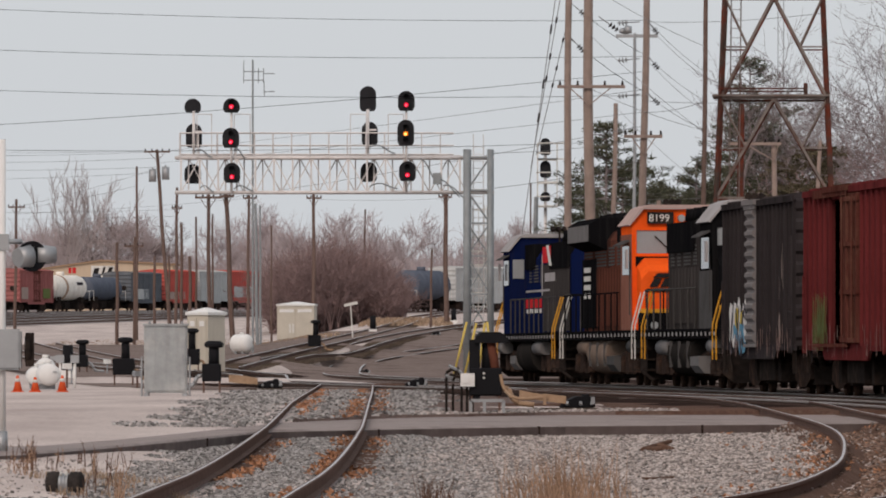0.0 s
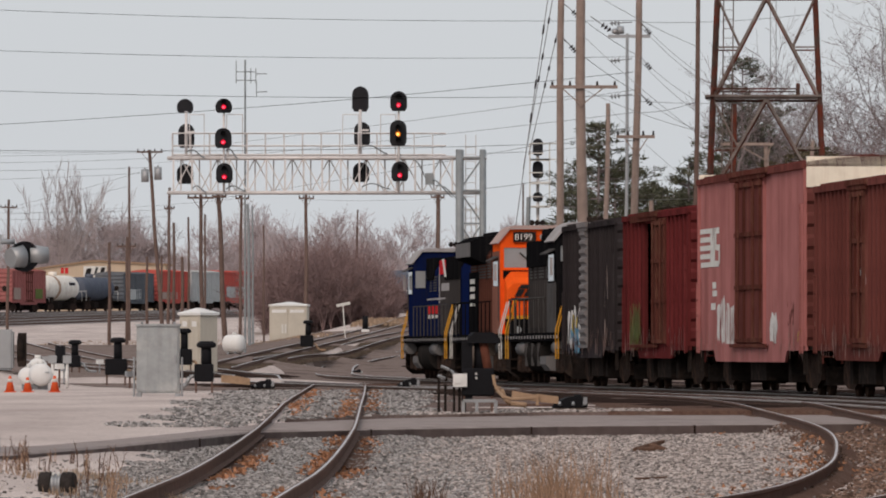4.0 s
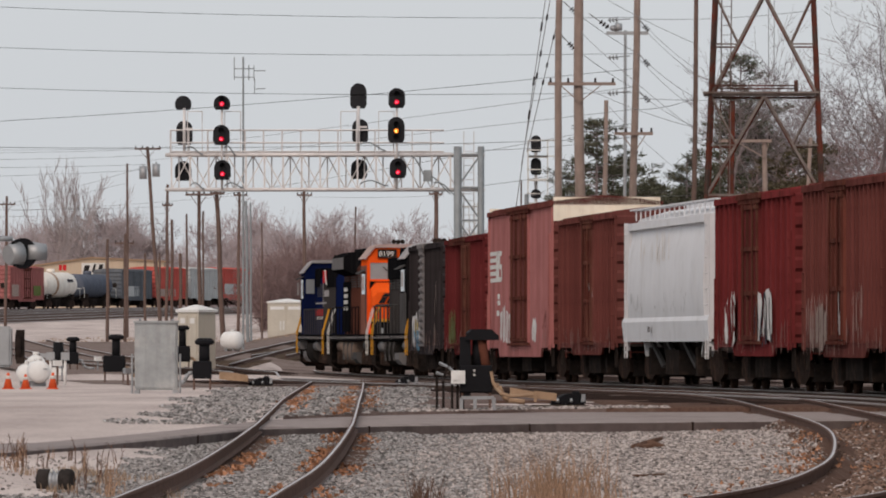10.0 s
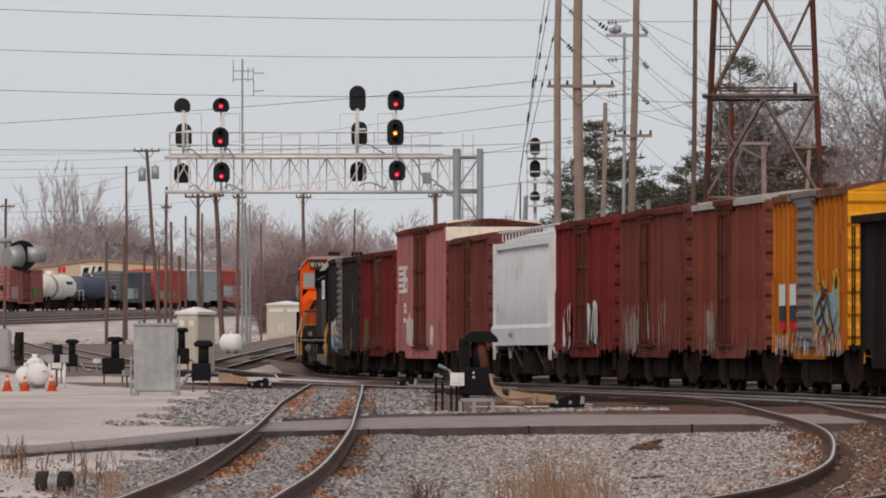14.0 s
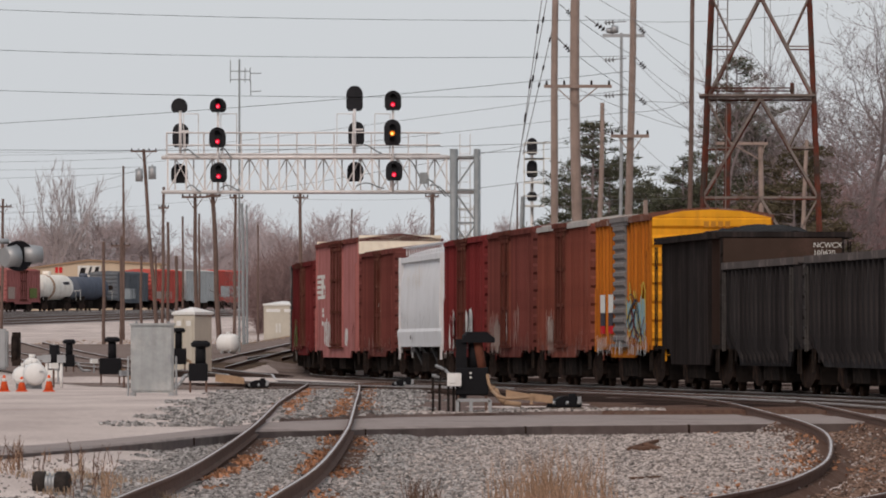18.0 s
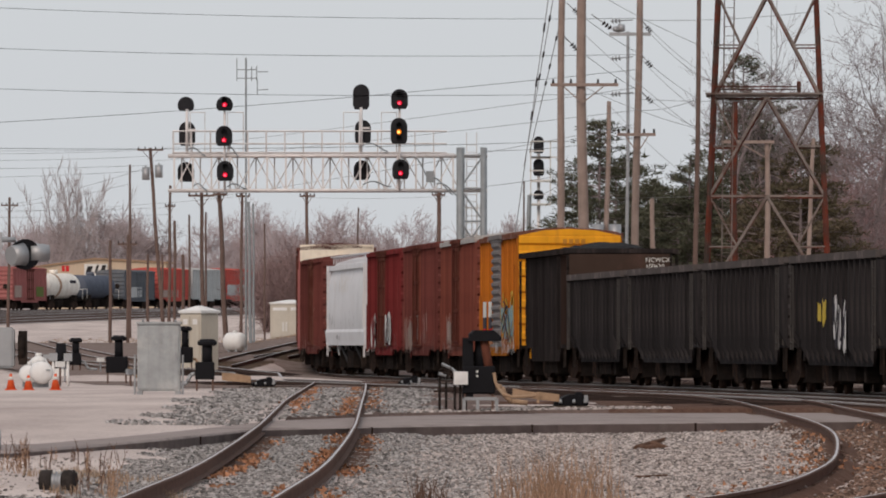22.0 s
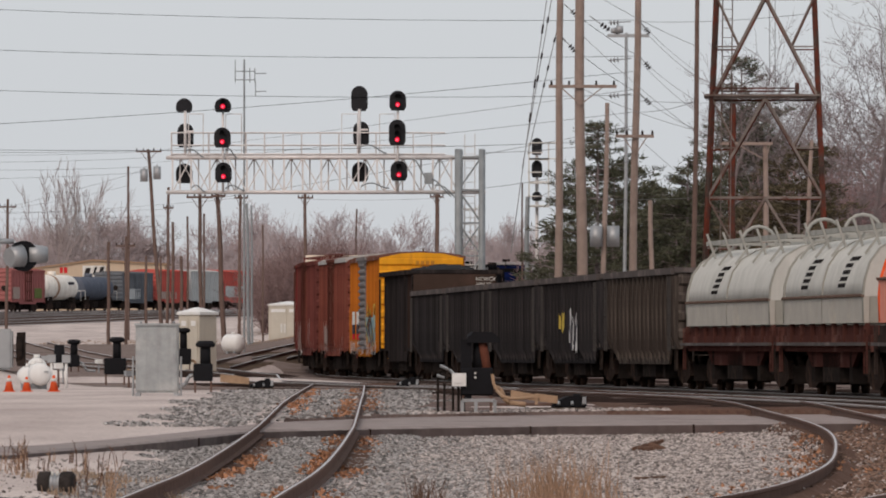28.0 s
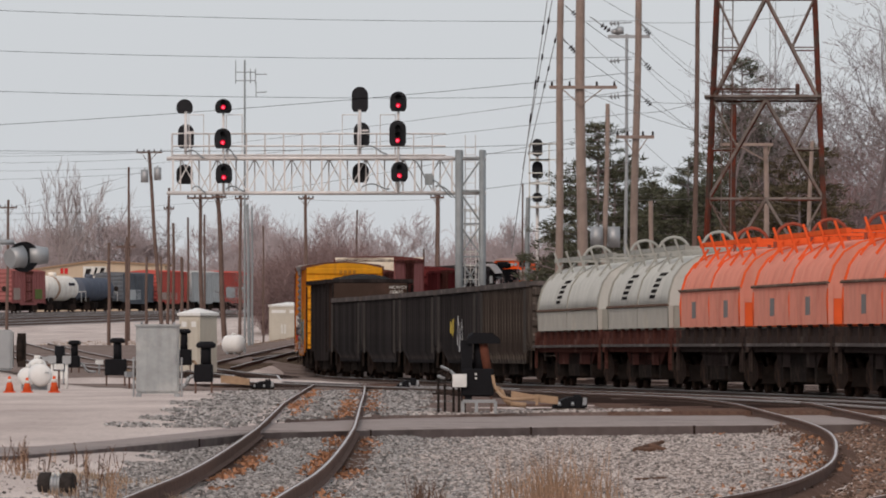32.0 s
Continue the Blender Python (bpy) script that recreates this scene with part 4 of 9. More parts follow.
    for s in (-1, 1):
        y = c1 + 0.6
        tube(bm, (s * 1.45, c1 + 0.4, 2.5), (s * 1.45, b - 0.7, 2.5), 0.022, 0.022, 6)
        while y < b - 0.7:
            tube(bm, (s * 1.45, y, deck - 0.1), (s * 1.45, y, 2.5), 0.022, 0.022, 6)
            y += 1.55
    for y in (a + 0.35, b - 0.35):
        for x in (-1.2, -0.75, -0.3, 0.3, 0.75, 1.2):
            tube(bm, (x, y, deck - 0.1), (x, y, 2.55), 0.022, 0.022, 6)
        tube(bm, (-1.2, y, 2.55), (1.2, y, 2.55), 0.022, 0.022, 6)
    part("handrail", bm, rail_mat, lo)
    for y, o in ((a + 0.3, 1), (b - 0.3, -1)):
        for s in (-1, 1):
            for yy in (y, y + o * 0.75):
                bm = bmesh.new()
                tube(bm, (s * 1.5, yy, 0.75), (s * 1.5, yy, 1.6), 0.02, 0.02, 6)
                tube(bm, (s * 1.5, yy, 1.6), (s * 1.25, yy, 2.5), 0.02, 0.02, 6)
                part("step_handrail", bm, step_mat, lo)
            bm = bmesh.new()
            for k in range(4):
                box(bm, min(s * 1.1, s * 1.5), max(s * 1.1, s * 1.5), min(y, y + o * 0.7), max(y, y + o * 0.7), 0.45 + 0.27 * k, 0.49 + 0.27 * k)
            part("step", bm, BLACK_UNDER, lo)
    for y, o in ((a + 0.2, -1), (b - 0.2, 1)):
        bm = bmesh.new()
        loft(bm, [[(-1.35, y, 1.3), (-1.35, y + o * 0.04, 0.4), (-1.1, y + o * 0.1, 0.2), (1.1, y + o * 0.1, 0.2), (1.35, y + o * 0.04, 0.4), (1.35, y, 1.3)], [(-1.35, y - o * 0.15, 1.3), (-1.35, y - o * 0.1, 0.4), (-1.1, y - o * 0.06, 0.2), (1.1, y - o * 0.06, 0.2), (1.35, y - o * 0.1, 0.4), (1.35, y - o * 0.15, 1.3)]])
        part("pilot", bm, BLACK_UNDER, lo)
    bm = bmesh.new()
    for s in (-1, 1):
        tube(bm, (s * 1.0, a + 0.28, 1.62), (s * 1.0, a + 0.2, 1.62), 0.1, 0.1, 12)
    part("ditch_light", bm, PALE_GLASS, lo)
    # fuel tank, air tanks, trucks
    bm = bmesh.new()
    loft(bm, [[(-1.3, y, 1.24), (-1.46, y, 1.1), (-1.5, y, 0.85), (-1.44, y, 0.6), (-1.28, y, 0.42), (-1.0, y, 0.34), (1.0, y, 0.34), (1.28, y, 0.42), (1.44, y, 0.6), (1.5, y, 0.85), (1.46, y, 1.1), (1.3, y, 1.24)] for y in (-2.6, 2.4)], smooth=True)
    part("fuel_tank", bm, tank_mat, lo)
    for q in (-2.1, -0.2, 1.7):
        bm = bmesh.new()
        box(bm, -1.512, -1.44, q - 0.05, q + 0.05, 0.55, 1.2)
        part("tank_strap", bm, BOX_GREY, lo)
    for s in (-1, 1):
        bm = bmesh.new()
        tube(bm, (s * 1.3, 2.5, 1.05), (s * 1.3, 5.2, 1.05), 0.2, 0.2, 12)
        part("air_reservoir", bm, res_mat or tank_mat, lo)
        bm = bmesh.new()
        tube(bm, (s * 1.32, a + 0.95, 1.08), (s * 1.32, a + 2.5, 1.08), 0.19, 0.19, 12)
        part("equalising_reservoir", bm, res_mat or BOX_GREY, lo)
        bm = bmesh.new()
        loft(bm, [[(s * 1.0, y, 0.4), (s * 1.36, y, 0.42), (s * 1.5, y, 0.6), (s * 1.5, y, 0.82), (s * 1.0, y, 0.86)] for y in (-4.6, -2.75)])
        part("battery_box", bm, res_mat or BOX_GREY, lo)
    inset = 4.2 if L > 18 else 3.5
    loco_truck(lo, a + inset)
    loco_truck(lo, b - inset)
    under(lo, "coupler", shared("coupler", coupler_mesh, BLACK_UNDER), Matrix.Translation((0, a + 0.15, 0)))
    under(lo, "coupler", shared("coupler", coupler_mesh, BLACK_UNDER), pose(0, b - 0.15, 0, 0, 0, 180))
    TRAIN.append((lo, L))
    return lo


# cab lids in these tones have the sky light on their slopes painted in
LID_GREY = paint("pale_roof_grey", (0.27, 0.255, 0.255), (0.2, 0.19, 0.19))
LID_PINK = paint("skylit_pale_roof", (0.33, 0.245, 0.225), (0.25, 0.19, 0.17))
TANK_PALE = paint("dusty_tank_lit_panel", (0.13, 0.125, 0.125), (0.09, 0.085, 0.083))
LOCO_BLACK = paint("locomotive_black", (0.0054, 0.0054, 0.0062), (0.0102, 0.0096, 0.0099), (0.0222, 0.0210, 0.0205), 0.6, 0.5)
RAIL_GREY = paint("handrail_dull_grey", (0.05, 0.047, 0.046), (0.09, 0.082, 0.078), None)
BOX_GREY = paint("battery_box_grey", (0.0664, 0.0640, 0.0640), (0.0440, 0.0416, 0.0400), None)
LOCO_BLUE = paint("locomotive_blue", (0.0045, 0.009, 0.042), (0.007, 0.010, 0.030), (0.014, 0.014, 0.024), 0.5, 0.45)
LOCO_ORANGE = paint("locomotive_orange", (0.66, 0.085, 0.012), (0.55, 0.08, 0.018), None, 0.3, 0.45)
# orange under dust, darkened further for the side's shade
LOCO_DUSTY = paint("dusty_shaded_orange", (0.17, 0.075, 0.055), (0.10, 0.05, 0.04), (0.26, 0.13, 0.1), 0.6)
HOOD_SOOT = paint("sooty_hood", (0.085, 0.032, 0.023), (0.032, 0.019, 0.016), (0.17, 0.055, 0.03), 0.5, grime=((0.02, 0.014, 0.013), 0.7))
HOOD_DUST = paint("dusty_grey_hood", (0.035, 0.031, 0.03), (0.02, 0.018, 0.018), (0.075, 0.064, 0.06), 0.6, each=0.15)
TANK_GREY = paint("dusty_tank_grey", (0.14, 0.105, 0.085), (0.23, 0.18, 0.15), None)
TANK_DARK = paint("dark_tank_grey", (0.019, 0.017, 0.016), (0.038, 0.032, 0.028), None)
RED_PAINT = paint("bright_red_paint", (0.42, 0.025, 0.03))
LOGO_BLACK = paint("logo_black", (0.02, 0.018, 0.018))

_a = locomotive(20.4, 4.45, "dark blue diesel locomotive leading with its hood behind", LOCO_BLUE, LOCO_BLUE, LOCO_BLACK, LOCO_BLACK, RAIL_GREY, YELLOW_PAINT, LOCO_BLACK, TANK_DARK, False, LID_GREY, TANK_PALE)
for _p in _a.children:
    _p.matrix_basis = Matrix.Rotation(math.pi, 4, "Z") @ _p.matrix_basis
part("rear_cab_window", boxes((-1.34, -1.0, 5.57, 5.6, 3.15, 3.72)), PALE_GLASS, _a, "grey window in the cab's back wall")
part("hood_band", boxes((-0.962, -0.948, 0.2, 5.4, 2.25, 2.52)), RED_PAINT, _a, "red band low on the hood")
for _k in range(6):
    part("hood_dash", boxes((-0.962, -0.948, 0.3 + 0.85 * _k, 0.85 + 0.85 * _k, 2.1, 2.22)), WHITE_PAINT, _a, "white dash under the red band")
part("hood_line", boxes((-0.963, -0.949, -2.5, 5.4, 2.72, 2.78)), LID_GREY, _a, "thin pale line along the hood")
part("hood_edge_line", boxes((-0.964, -0.95, -0.15, 0.1, 2.6, 3.8)), LID_GREY, _a, "thin pale upright line on the hood")
part("hood_panel", boxes((-0.961, -0.947, -8.6, -0.2, 1.55, 3.5)), HOOD_DUST, _a, "sooty grey rear hood panels")
part("hood_plate", boxes((-0.968, -0.955, -4.2, -0.9, 3.0, 3.25)), LID_GREY, _a, "pale grey plate on the hood")
part("hood_flash", boxes((-1.01, -0.995, -3.2, -0.7, 3.55, 4.02)), RED_PAINT, _a, "red flash near the roof")
bm = bmesh.new()
loft(bm, [[(x, -3.6, 3.45), (x, -2.9, 3.45), (x, -1.9, 4.05), (x, -2.6, 4.05)] for x in (-1.018, -1.004)])
part("hood_flash_stripe", bm, WHITE_PAINT, _a, "slanted white stripe across the flash")
_b = locomotive(20.3, 4.72, "orange and black diesel locomotive with its cab facing back", LOCO_ORANGE, HOOD_SOOT, LOCO_BLACK, LOCO_BLACK, LOCO_BLACK, WHITE_PAINT, LOCO_BLACK, TANK_GREY, True, LID_PINK)
part("cab_side", boxes((-1.415, -1.4, -20.3 / 2 + 2.0, -20.3 / 2 + 4.62, 1.5, 4.0)), LOCO_DUSTY, _b, "dusty faded cab side with its shade painted in")
text_mesh(_b, "8199", pose(-0.97, -20.3 / 2 + 1.865, 4.33, 90, 0, 0), 0.275, WHITE_PAINT, "white cab number on a black board")
_y = -20.3 / 2 + 0.94
bm = bmesh.new()
for _x0, _x1, _z0, _z1 in ((-0.95, -0.45, 2.86, 2.98), (-1.05, -0.85, 2.62, 2.84), (-0.78, -0.55, 2.62, 2.84), (-0.48, -0.2, 2.62, 2.84), (-1.1, 0.3, 2.5, 2.56), (-0.1, 0.4, 2.7, 2.94)):
    loft(bm, [[(_x0, yy, _z0), (_x1, yy, _z0), (_x1 + 0.12, yy, _z1), (_x0 + 0.12, yy, _z1)] for yy in (_y - 0.035, _y + 0.02)])
part("emblem", bm, LOGO_BLACK, _b, "black slanted emblem on the nose")
bm = bmesh.new()
for _k in range(4):
    box(bm, -0.985, -0.97, 6.6, 8.3, 2.42 + 0.24 * _k, 2.56 + 0.24 * _k)
part("hood_stripe", bm, WHITE_PAINT, _b, "white bars on the hood")
part("hood_panel", boxes((-0.968, -0.945, 5.2, 8.9, 1.6, 3.5)), LOCO_BLACK, _b, "black hood panel")
_c = locomotive(17.2, 4.55, "black diesel locomotive with worn grey dust ahead of the boxcars", LOCO_BLACK, HOOD_DUST, LOCO_BLACK, LOCO_BLACK, RAIL_GREY, YELLOW_PAINT, LOCO_BLACK, TANK_DARK, False, LID_GREY, TANK_PALE)
part("cab_side", boxes((-1.415, -1.4, -17.2 / 2 + 2.0, -17.2 / 2 + 4.62, 1.5, 2.9)), BOX_GREY, _c, "dusty grey cab side")

# ---- freight cars, front to rear ----
RUST_RED = paint("boxcar_red_brown", (0.122, 0.041, 0.036), (0.086, 0.033, 0.03), (0.195, 0.085, 0.070), 0.45, grime=((0.055, 0.02, 0.017), 0.6), each=0.16)
DEEP_RED = paint("boxcar_deep_red", (0.132, 0.024, 0.025), (0.10, 0.02, 0.021), (0.185, 0.06, 0.056), 0.4, grime=((0.055, 0.02, 0.017), 0.6), each=0.16)
OX_RED = paint("boxcar_ox_red", (0.112, 0.022, 0.023), (0.085, 0.018, 0.019), (0.16, 0.05, 0.047), 0.35, grime=((0.045, 0.016, 0.015), 0.6), each=0.14)
RUST_BROWN = paint("boxcar_rust_brown", (0.145, 0.048, 0.036), (0.095, 0.036, 0.031), (0.225, 0.105, 0.082), 0.5, grime=((0.055, 0.02, 0.017), 0.6), each=0.16)
MAUVE = paint("faded_mauve_red", (0.315, 0.128, 0.122), (0.275, 0.106, 0.1), (0.36, 0.175, 0.168), 0.2, grime=((0.2, 0.075, 0.068), 0.5))
CHARCOAL = paint("faded_charcoal", (0.0298, 0.0255, 0.0272), (0.0416, 0.0374, 0.0365), (0.0629, 0.0561, 0.0553), 0.5, grime=((0.014, 0.011, 0.0105), 0.6), each=0.18)
DOOR_GREY = paint("door_grey", (0.15, 0.14, 0.14), (0.1, 0.09, 0.085), (0.24, 0.22, 0.21), 0.5)
DOOR_BROWN = paint("door_dark_brown", (0.086, 0.028, 0.022), (0.128, 0.064, 0.045), (0.200, 0.115, 0.089), 0.4, grime=((0.055, 0.02, 0.017), 0.6), each=0.16)
# one yellow in two tones: rusty side darkened for shade, end as lit
YELLOW_CAR = paint("shaded_side_yellow", (0.36, 0.122, 0.018), (0.25, 0.076, 0.021), (0.15, 0.055, 0.03), 0.9, grime=((0.16, 0.06, 0.02), 0.55), each=0.12)
YELLOW_END = paint("lit_end_yellow", (0.60, 0.27, 0.02), (0.52, 0.22, 0.022), (0.26, 0.11, 0.03), 0.35)
ROOF_RUST = paint("rusted_roof", (0.12, 0.055, 0.04), (0.3, 0.27, 0.25), None)
ROOF_GREY = paint("galvanised_roof", (0.3, 0.29, 0.28), (0.15, 0.09, 0.07), None)
CREAM = paint("cream_band", (0.66, 0.6, 0.5), (0.5, 0.4, 0.3), (0.4, 0.28, 0.2), 0.3)
SPRAY_WHITE = surface("spray_white", (0.62, 0.6, 0.58), 0.7, 0, 0.25, 9, 0)
SCUFF = surface("scuff_grey", (0.34, 0.34, 0.33), 0.7, 0, 0.25, 9, 0)
SPRAY_GREEN = surface("spray_green", (0.13, 0.16, 0.045), 0.7, 0, 0.35, 5, 0)
SPRAY_BLUE = surface("spray_blue", (0.09, 0.24, 0.36), 0.7, 0, 0.4, 9, 0)
SPRAY_AQUA = surface("spray_faded_blue", (0.2, 0.34, 0.4), 0.7, 0, 0.4, 9, 0)
SPRAY_PALE = surface("spray_pale_brown", (0.36, 0.27, 0.235), 0.7, 0, 0.4, 9, 0)
SPRAY_DARK = surface("spray_dark", (0.035, 0.03, 0.04), 0.7, 0, 0.3, 9, 0)
SPRAY_YELLOW = surface("spray_yellow", (0.5, 0.36, 0.05), 0.7, 0, 0.3, 9, 0)
INSIDE = surface("painted_interior_shade", (0.03, 0.022, 0.02), 0.9, 0, 0.3, 3, 0.1)

_g = boxcar(14.7, 4.41, "faded charcoal boxcar with a pale slatted door and graffiti", CHARCOAL, CHARCOAL, CHARCOAL, DOOR_GREY, DOOR_GREY, 18, (1.0, 1.6), "slats")
scrawl(_g, -1.57, 1.9, 5.4, 0.8, 2.2, SPRAY_WHITE, 4, 1, style="block", fat=0.9)
scrawl(_g, -1.572, 2.2, 4.2, 1.3, 1.9, SPRAY_YELLOW, 2, 2, style="block", fat=0.8)
scrawl(_g, -1.574, 1.9, 5.2, 0.85, 2.1, SPRAY_DARK, 8, 3, fat=0.9)
scrawl(_g, -1.575, 2.0, 4.6, 0.85, 1.6, SPRAY_BLUE, 4, 34, fat=0.9)
scrawl(_g, -1.57, -5.2, -4.4, 1.0, 3.6, SPRAY_PALE, 9, 4, "pale paint flecks", 0.3, "streak")
_g = boxcar(15.85, 4.44, "dark red ribbed boxcar with its side door slid open", OX_RED, OX_RED, OX_RED, DOOR_BROWN, DOOR_BROWN, 16, (1.2, 2.9), "bars", open_door=-2.4)
scrawl(_g, -1.57, 3.0, 5.3, 0.95, 2.3, SPRAY_GREEN, 70, 5, "smeared green paint", 0.9, "streak")
# near-black sheets over floor and far wall paint the shade indoors
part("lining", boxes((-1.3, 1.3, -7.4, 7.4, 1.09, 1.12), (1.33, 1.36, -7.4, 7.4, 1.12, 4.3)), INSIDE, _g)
L5 = 21.7
_g = boxcar(L5, 5.08, "tall faded mauve smooth-sided boxcar with a cream end band", MAUVE, RUST_RED, RUST_RED, RUST_RED, DOOR_BROWN, 2, (-0.3, 5.0), "bars", drop=0.72, smooth_sides=True, band=CREAM)
bm = bmesh.new()
for _k, _e in enumerate((0.55, 0.15, 0.0, 0.15, 0.0)):
    box(bm, -1.512, -1.506, 8.0, 10.2 - _e * 0.3, 2.96 + 0.2 * _k, 3.08 + 0.2 * _k)
for _y0, _w, _l in ((8.0, 0.34, 0.0), (7.75, 0.34, -0.5), (7.4, 0.3, 0.0)):
    loft(bm, [[(x, _y0, 2.96), (x, _y0 - _w, 2.96), (x, _y0 - _w + _l * 0.5, 3.88), (x, _y0 + _l * 0.5, 3.88)] for x in (-1.5125, -1.5065)])
for _zz, _ya in ((2.96, 6.3), (3.34, 6.1), (3.74, 6.2)):
    box(bm, -1.5128, -1.507, _ya, _ya + 0.75, _zz, _zz + 0.14)
box(bm, -1.513, -1.507, 6.8, 7.0, 3.36, 3.8)
box(bm, -1.513, -1.507, 6.1, 6.3, 3.02, 3.42)
part("emblem", bm, WHITE_PAINT, _g, "faded white striped emblem")
scrawl(_g, -1.5, 3.2, 6.8, 0.95, 2.25, SPRAY_WHITE, 4, 66, style="block", fat=0.95)
scrawl(_g, -1.502, 3.2, 6.8, 1.1, 2.3, MAUVE, 16, 6, "gaps in the white smear", 0.8, "streak")
scrawl(_g, -1.5, -5.1, -3.6, 1.05, 2.05, SPRAY_WHITE, 1, 7, style="block", fat=0.9)
scrawl(_g, -1.5, -8.2, -7.0, 1.5, 2.1, DOOR_BROWN, 14, 8, "dark scuffs", 0.6, "streak")
scrawl(_g, -1.5, -9.7, -8.5, 1.15, 1.5, SPRAY_YELLOW, 7, 9, "yellow paint marks", 0.8, "streak")
bars_text(_g, -1.504, 7.6, 2.6, ((0.7, 0.16), (0.9, 0.14)), WHITE_PAINT)
bars_text(_g, -1.504, 7.9, 2.1, ((0.9, 0.16),), WHITE_PAINT)
_g = boxcar(15.7, 4.5, "rust brown ribbed boxcar with a barred door", RUST_RED, RUST_RED, RUST_RED, RUST_RED, DOOR_BROWN, 20, (-0.6, 2.3), "bars")
scrawl(_g, -1.575, -2.0, 0.6, 2.2, 3.2, SPRAY_WHITE, 9, 10, "small white paint chips", 0.3, "streak")


def hopper_car(L, H):
    car = thing("covered_hopper", Matrix(), "pale grey covered hopper car with rust stains and roof walkway", "hopper car", "train cars")
    pale = surface("pale_hopper_grey", (0.66, 0.665, 0.685), 0.6, 0, 0.05, 0.9, 0.05, 30, second=(0.58, 0.58, 0.59), second_scale=0.7, streak=(0.54, 0.48, 0.42), streak_amount=0.2)
    sec = [(-1.38, 1.25), (-1.5, 1.6), (-1.53, 2.4), (-1.5, 3.3), (-1.36, H - 0.25), (-1.2, H), (-0.5, H + 0.2), (0.5, H + 0.2), (1.2, H), (1.36, H - 0.25), (1.5, 3.3), (1.53, 2.4), (1.5, 1.6), (1.38, 1.25)]
    bm = bmesh.new()
    loft(bm, [[(x, y, z) for x, z in sec] for y in (-L / 2 + 1.3, L / 2 - 1.3)], smooth=True)
    part("body", bm, pale, car)
    for s in (-1, 1):
        bm = bmesh.new()
        loft(bm, [[(s * 1.4, y, 1.12), (s * 1.5, y, 1.12), (s * 1.55, y, 1.62), (s * 1.5, y, 1.74), (s * 1.4, y, 1.74)] for y in (-L / 2 + 0.2, L / 2 - 0.2)])
        part("side_sill", bm, pale, car)
        bm = bmesh.new()
        box(bm, min(s * 1.3, s * 1.5), max(s * 1.3, s * 1.5), -L / 2 + 1.3, L / 2 - 1.3, H - 0.3, H - 0.12)
        part("top_rail", bm, pale, car)
        for e in (-1, 1):
            bm = bmesh.new()
            y = e * (L / 2 - 0.35)
            bar(bm, (s * 1.42, y, 0.9), (s * 1.42, y, H - 0.15), 0.12)
            bar(bm, (s * 1.42, e * (L / 2 - 1.3), 1.5), (s * 1.42, e * (L / 2 - 1.3), H - 0.2), 0.1)
            bar(bm, (s * 1.42, y, H - 0.15), (s * 1.42, e * (L / 2 - 1.3), H - 0.15), 0.08)
            part("corner_post", bm, pale, car)
            ladder(car, s * 1.5, e * (L / 2 - 0.75), 0.7, H - 0.1, pale, False, 0.5)
        bm = bmesh.new()
        box(bm, min(s * 1.0, s * 1.35), max(s * 1.0, s * 1.35), -L / 2 + 0.3, L / 2 - 0.3, H + 0.22, H + 0.26)
        y = -L / 2 + 0.6
        while y < L / 2 - 0.5:
            tube(bm, (s * 1.3, y, H - 0.05), (s * 1.3, y, H + 0.24), 0.02, 0.02, 5)
            y += 1.1
        part("roof_walkway", bm, pale, car)
    for e in (-1, 1):
        bm = bmesh.new()
        y0, y1 = e * (L / 2 - 1.3), e * (L / 2 - 3.6)
        loft(bm, [[(x, e * (L / 2 - 1.25), 2.6), (x, e * (L / 2 - 1.3), 2.5), (x, y1, 0.75), (x, y1, 0.9)] for x in (-1.3, 1.3)])
        part("slope_sheet", bm, pale, car)
        part("end_platform", boxes((-1.45, 1.45, min(e * (L / 2 - 1.3), e * L / 2), max(e * (L / 2 - 1.3), e * L / 2), 1.1, 1.18)), BLACK_UNDER, car)
    for k in (-1, 0, 1):
        bm = bmesh.new()
        loft(bm, [[(-1.3, k * 3.6 - 1.7, 1.3), (1.3, k * 3.6 - 1.7, 1.3), (1.3, k * 3.6 + 1.7, 1.3), (-1.3, k * 3.6 + 1.7, 1.3)], [(-0.5, k * 3.6 - 0.5, 0.45), (0.5, k * 3.6 - 0.5, 0.45), (0.5, k * 3.6 + 0.5, 0.45), (-0.5, k * 3.6 + 0.5, 0.45)]])
        part("discharge_chute", bm, BLACK_UNDER, car)
        for q in (-1, 1):
            bm = bmesh.new()
            bar(bm, (-1.3, k * 3.6 + q * 1.72, 1.28), (-1.05, k * 3.6 + q * 0.5, 0.5), 0.1)
            part("chute_flange", bm, BOX_GREY, car)
        bm = bmesh.new()
        box(bm, -0.4, 0.4, k * 3.6 - 1.3, k * 3.6 + 1.3, H + 0.2, H + 0.32)
        part("hatch", bm, pale, car)
    rust = surface("rust_stain", (0.60, 0.52, 0.42), 0.8, 0, 0.12, 6, 0)
    scrawl(car, -1.54, 4.6, 7.4, 1.8, 2.6, SCUFF, 12, 11, "grey scuff marks", 0.4, "streak")
    scrawl(car, -1.535, -5.0, 2.0, 1.8, 2.5, SCUFF, 16, 12, "grey scuff marks", 0.35, "streak")
    scrawl(car, -1.5, -1.5, 5.5, 3.0, 4.0, rust, 16, 63, "faint rust stains running down", 1.0, "streak")
    bars_text(car, -1.6, 3.0, 1.5, ((0.5, 0.14),), DOOR_GREY)
    running_gear(car, L)
    TRAIN.append((car, L))


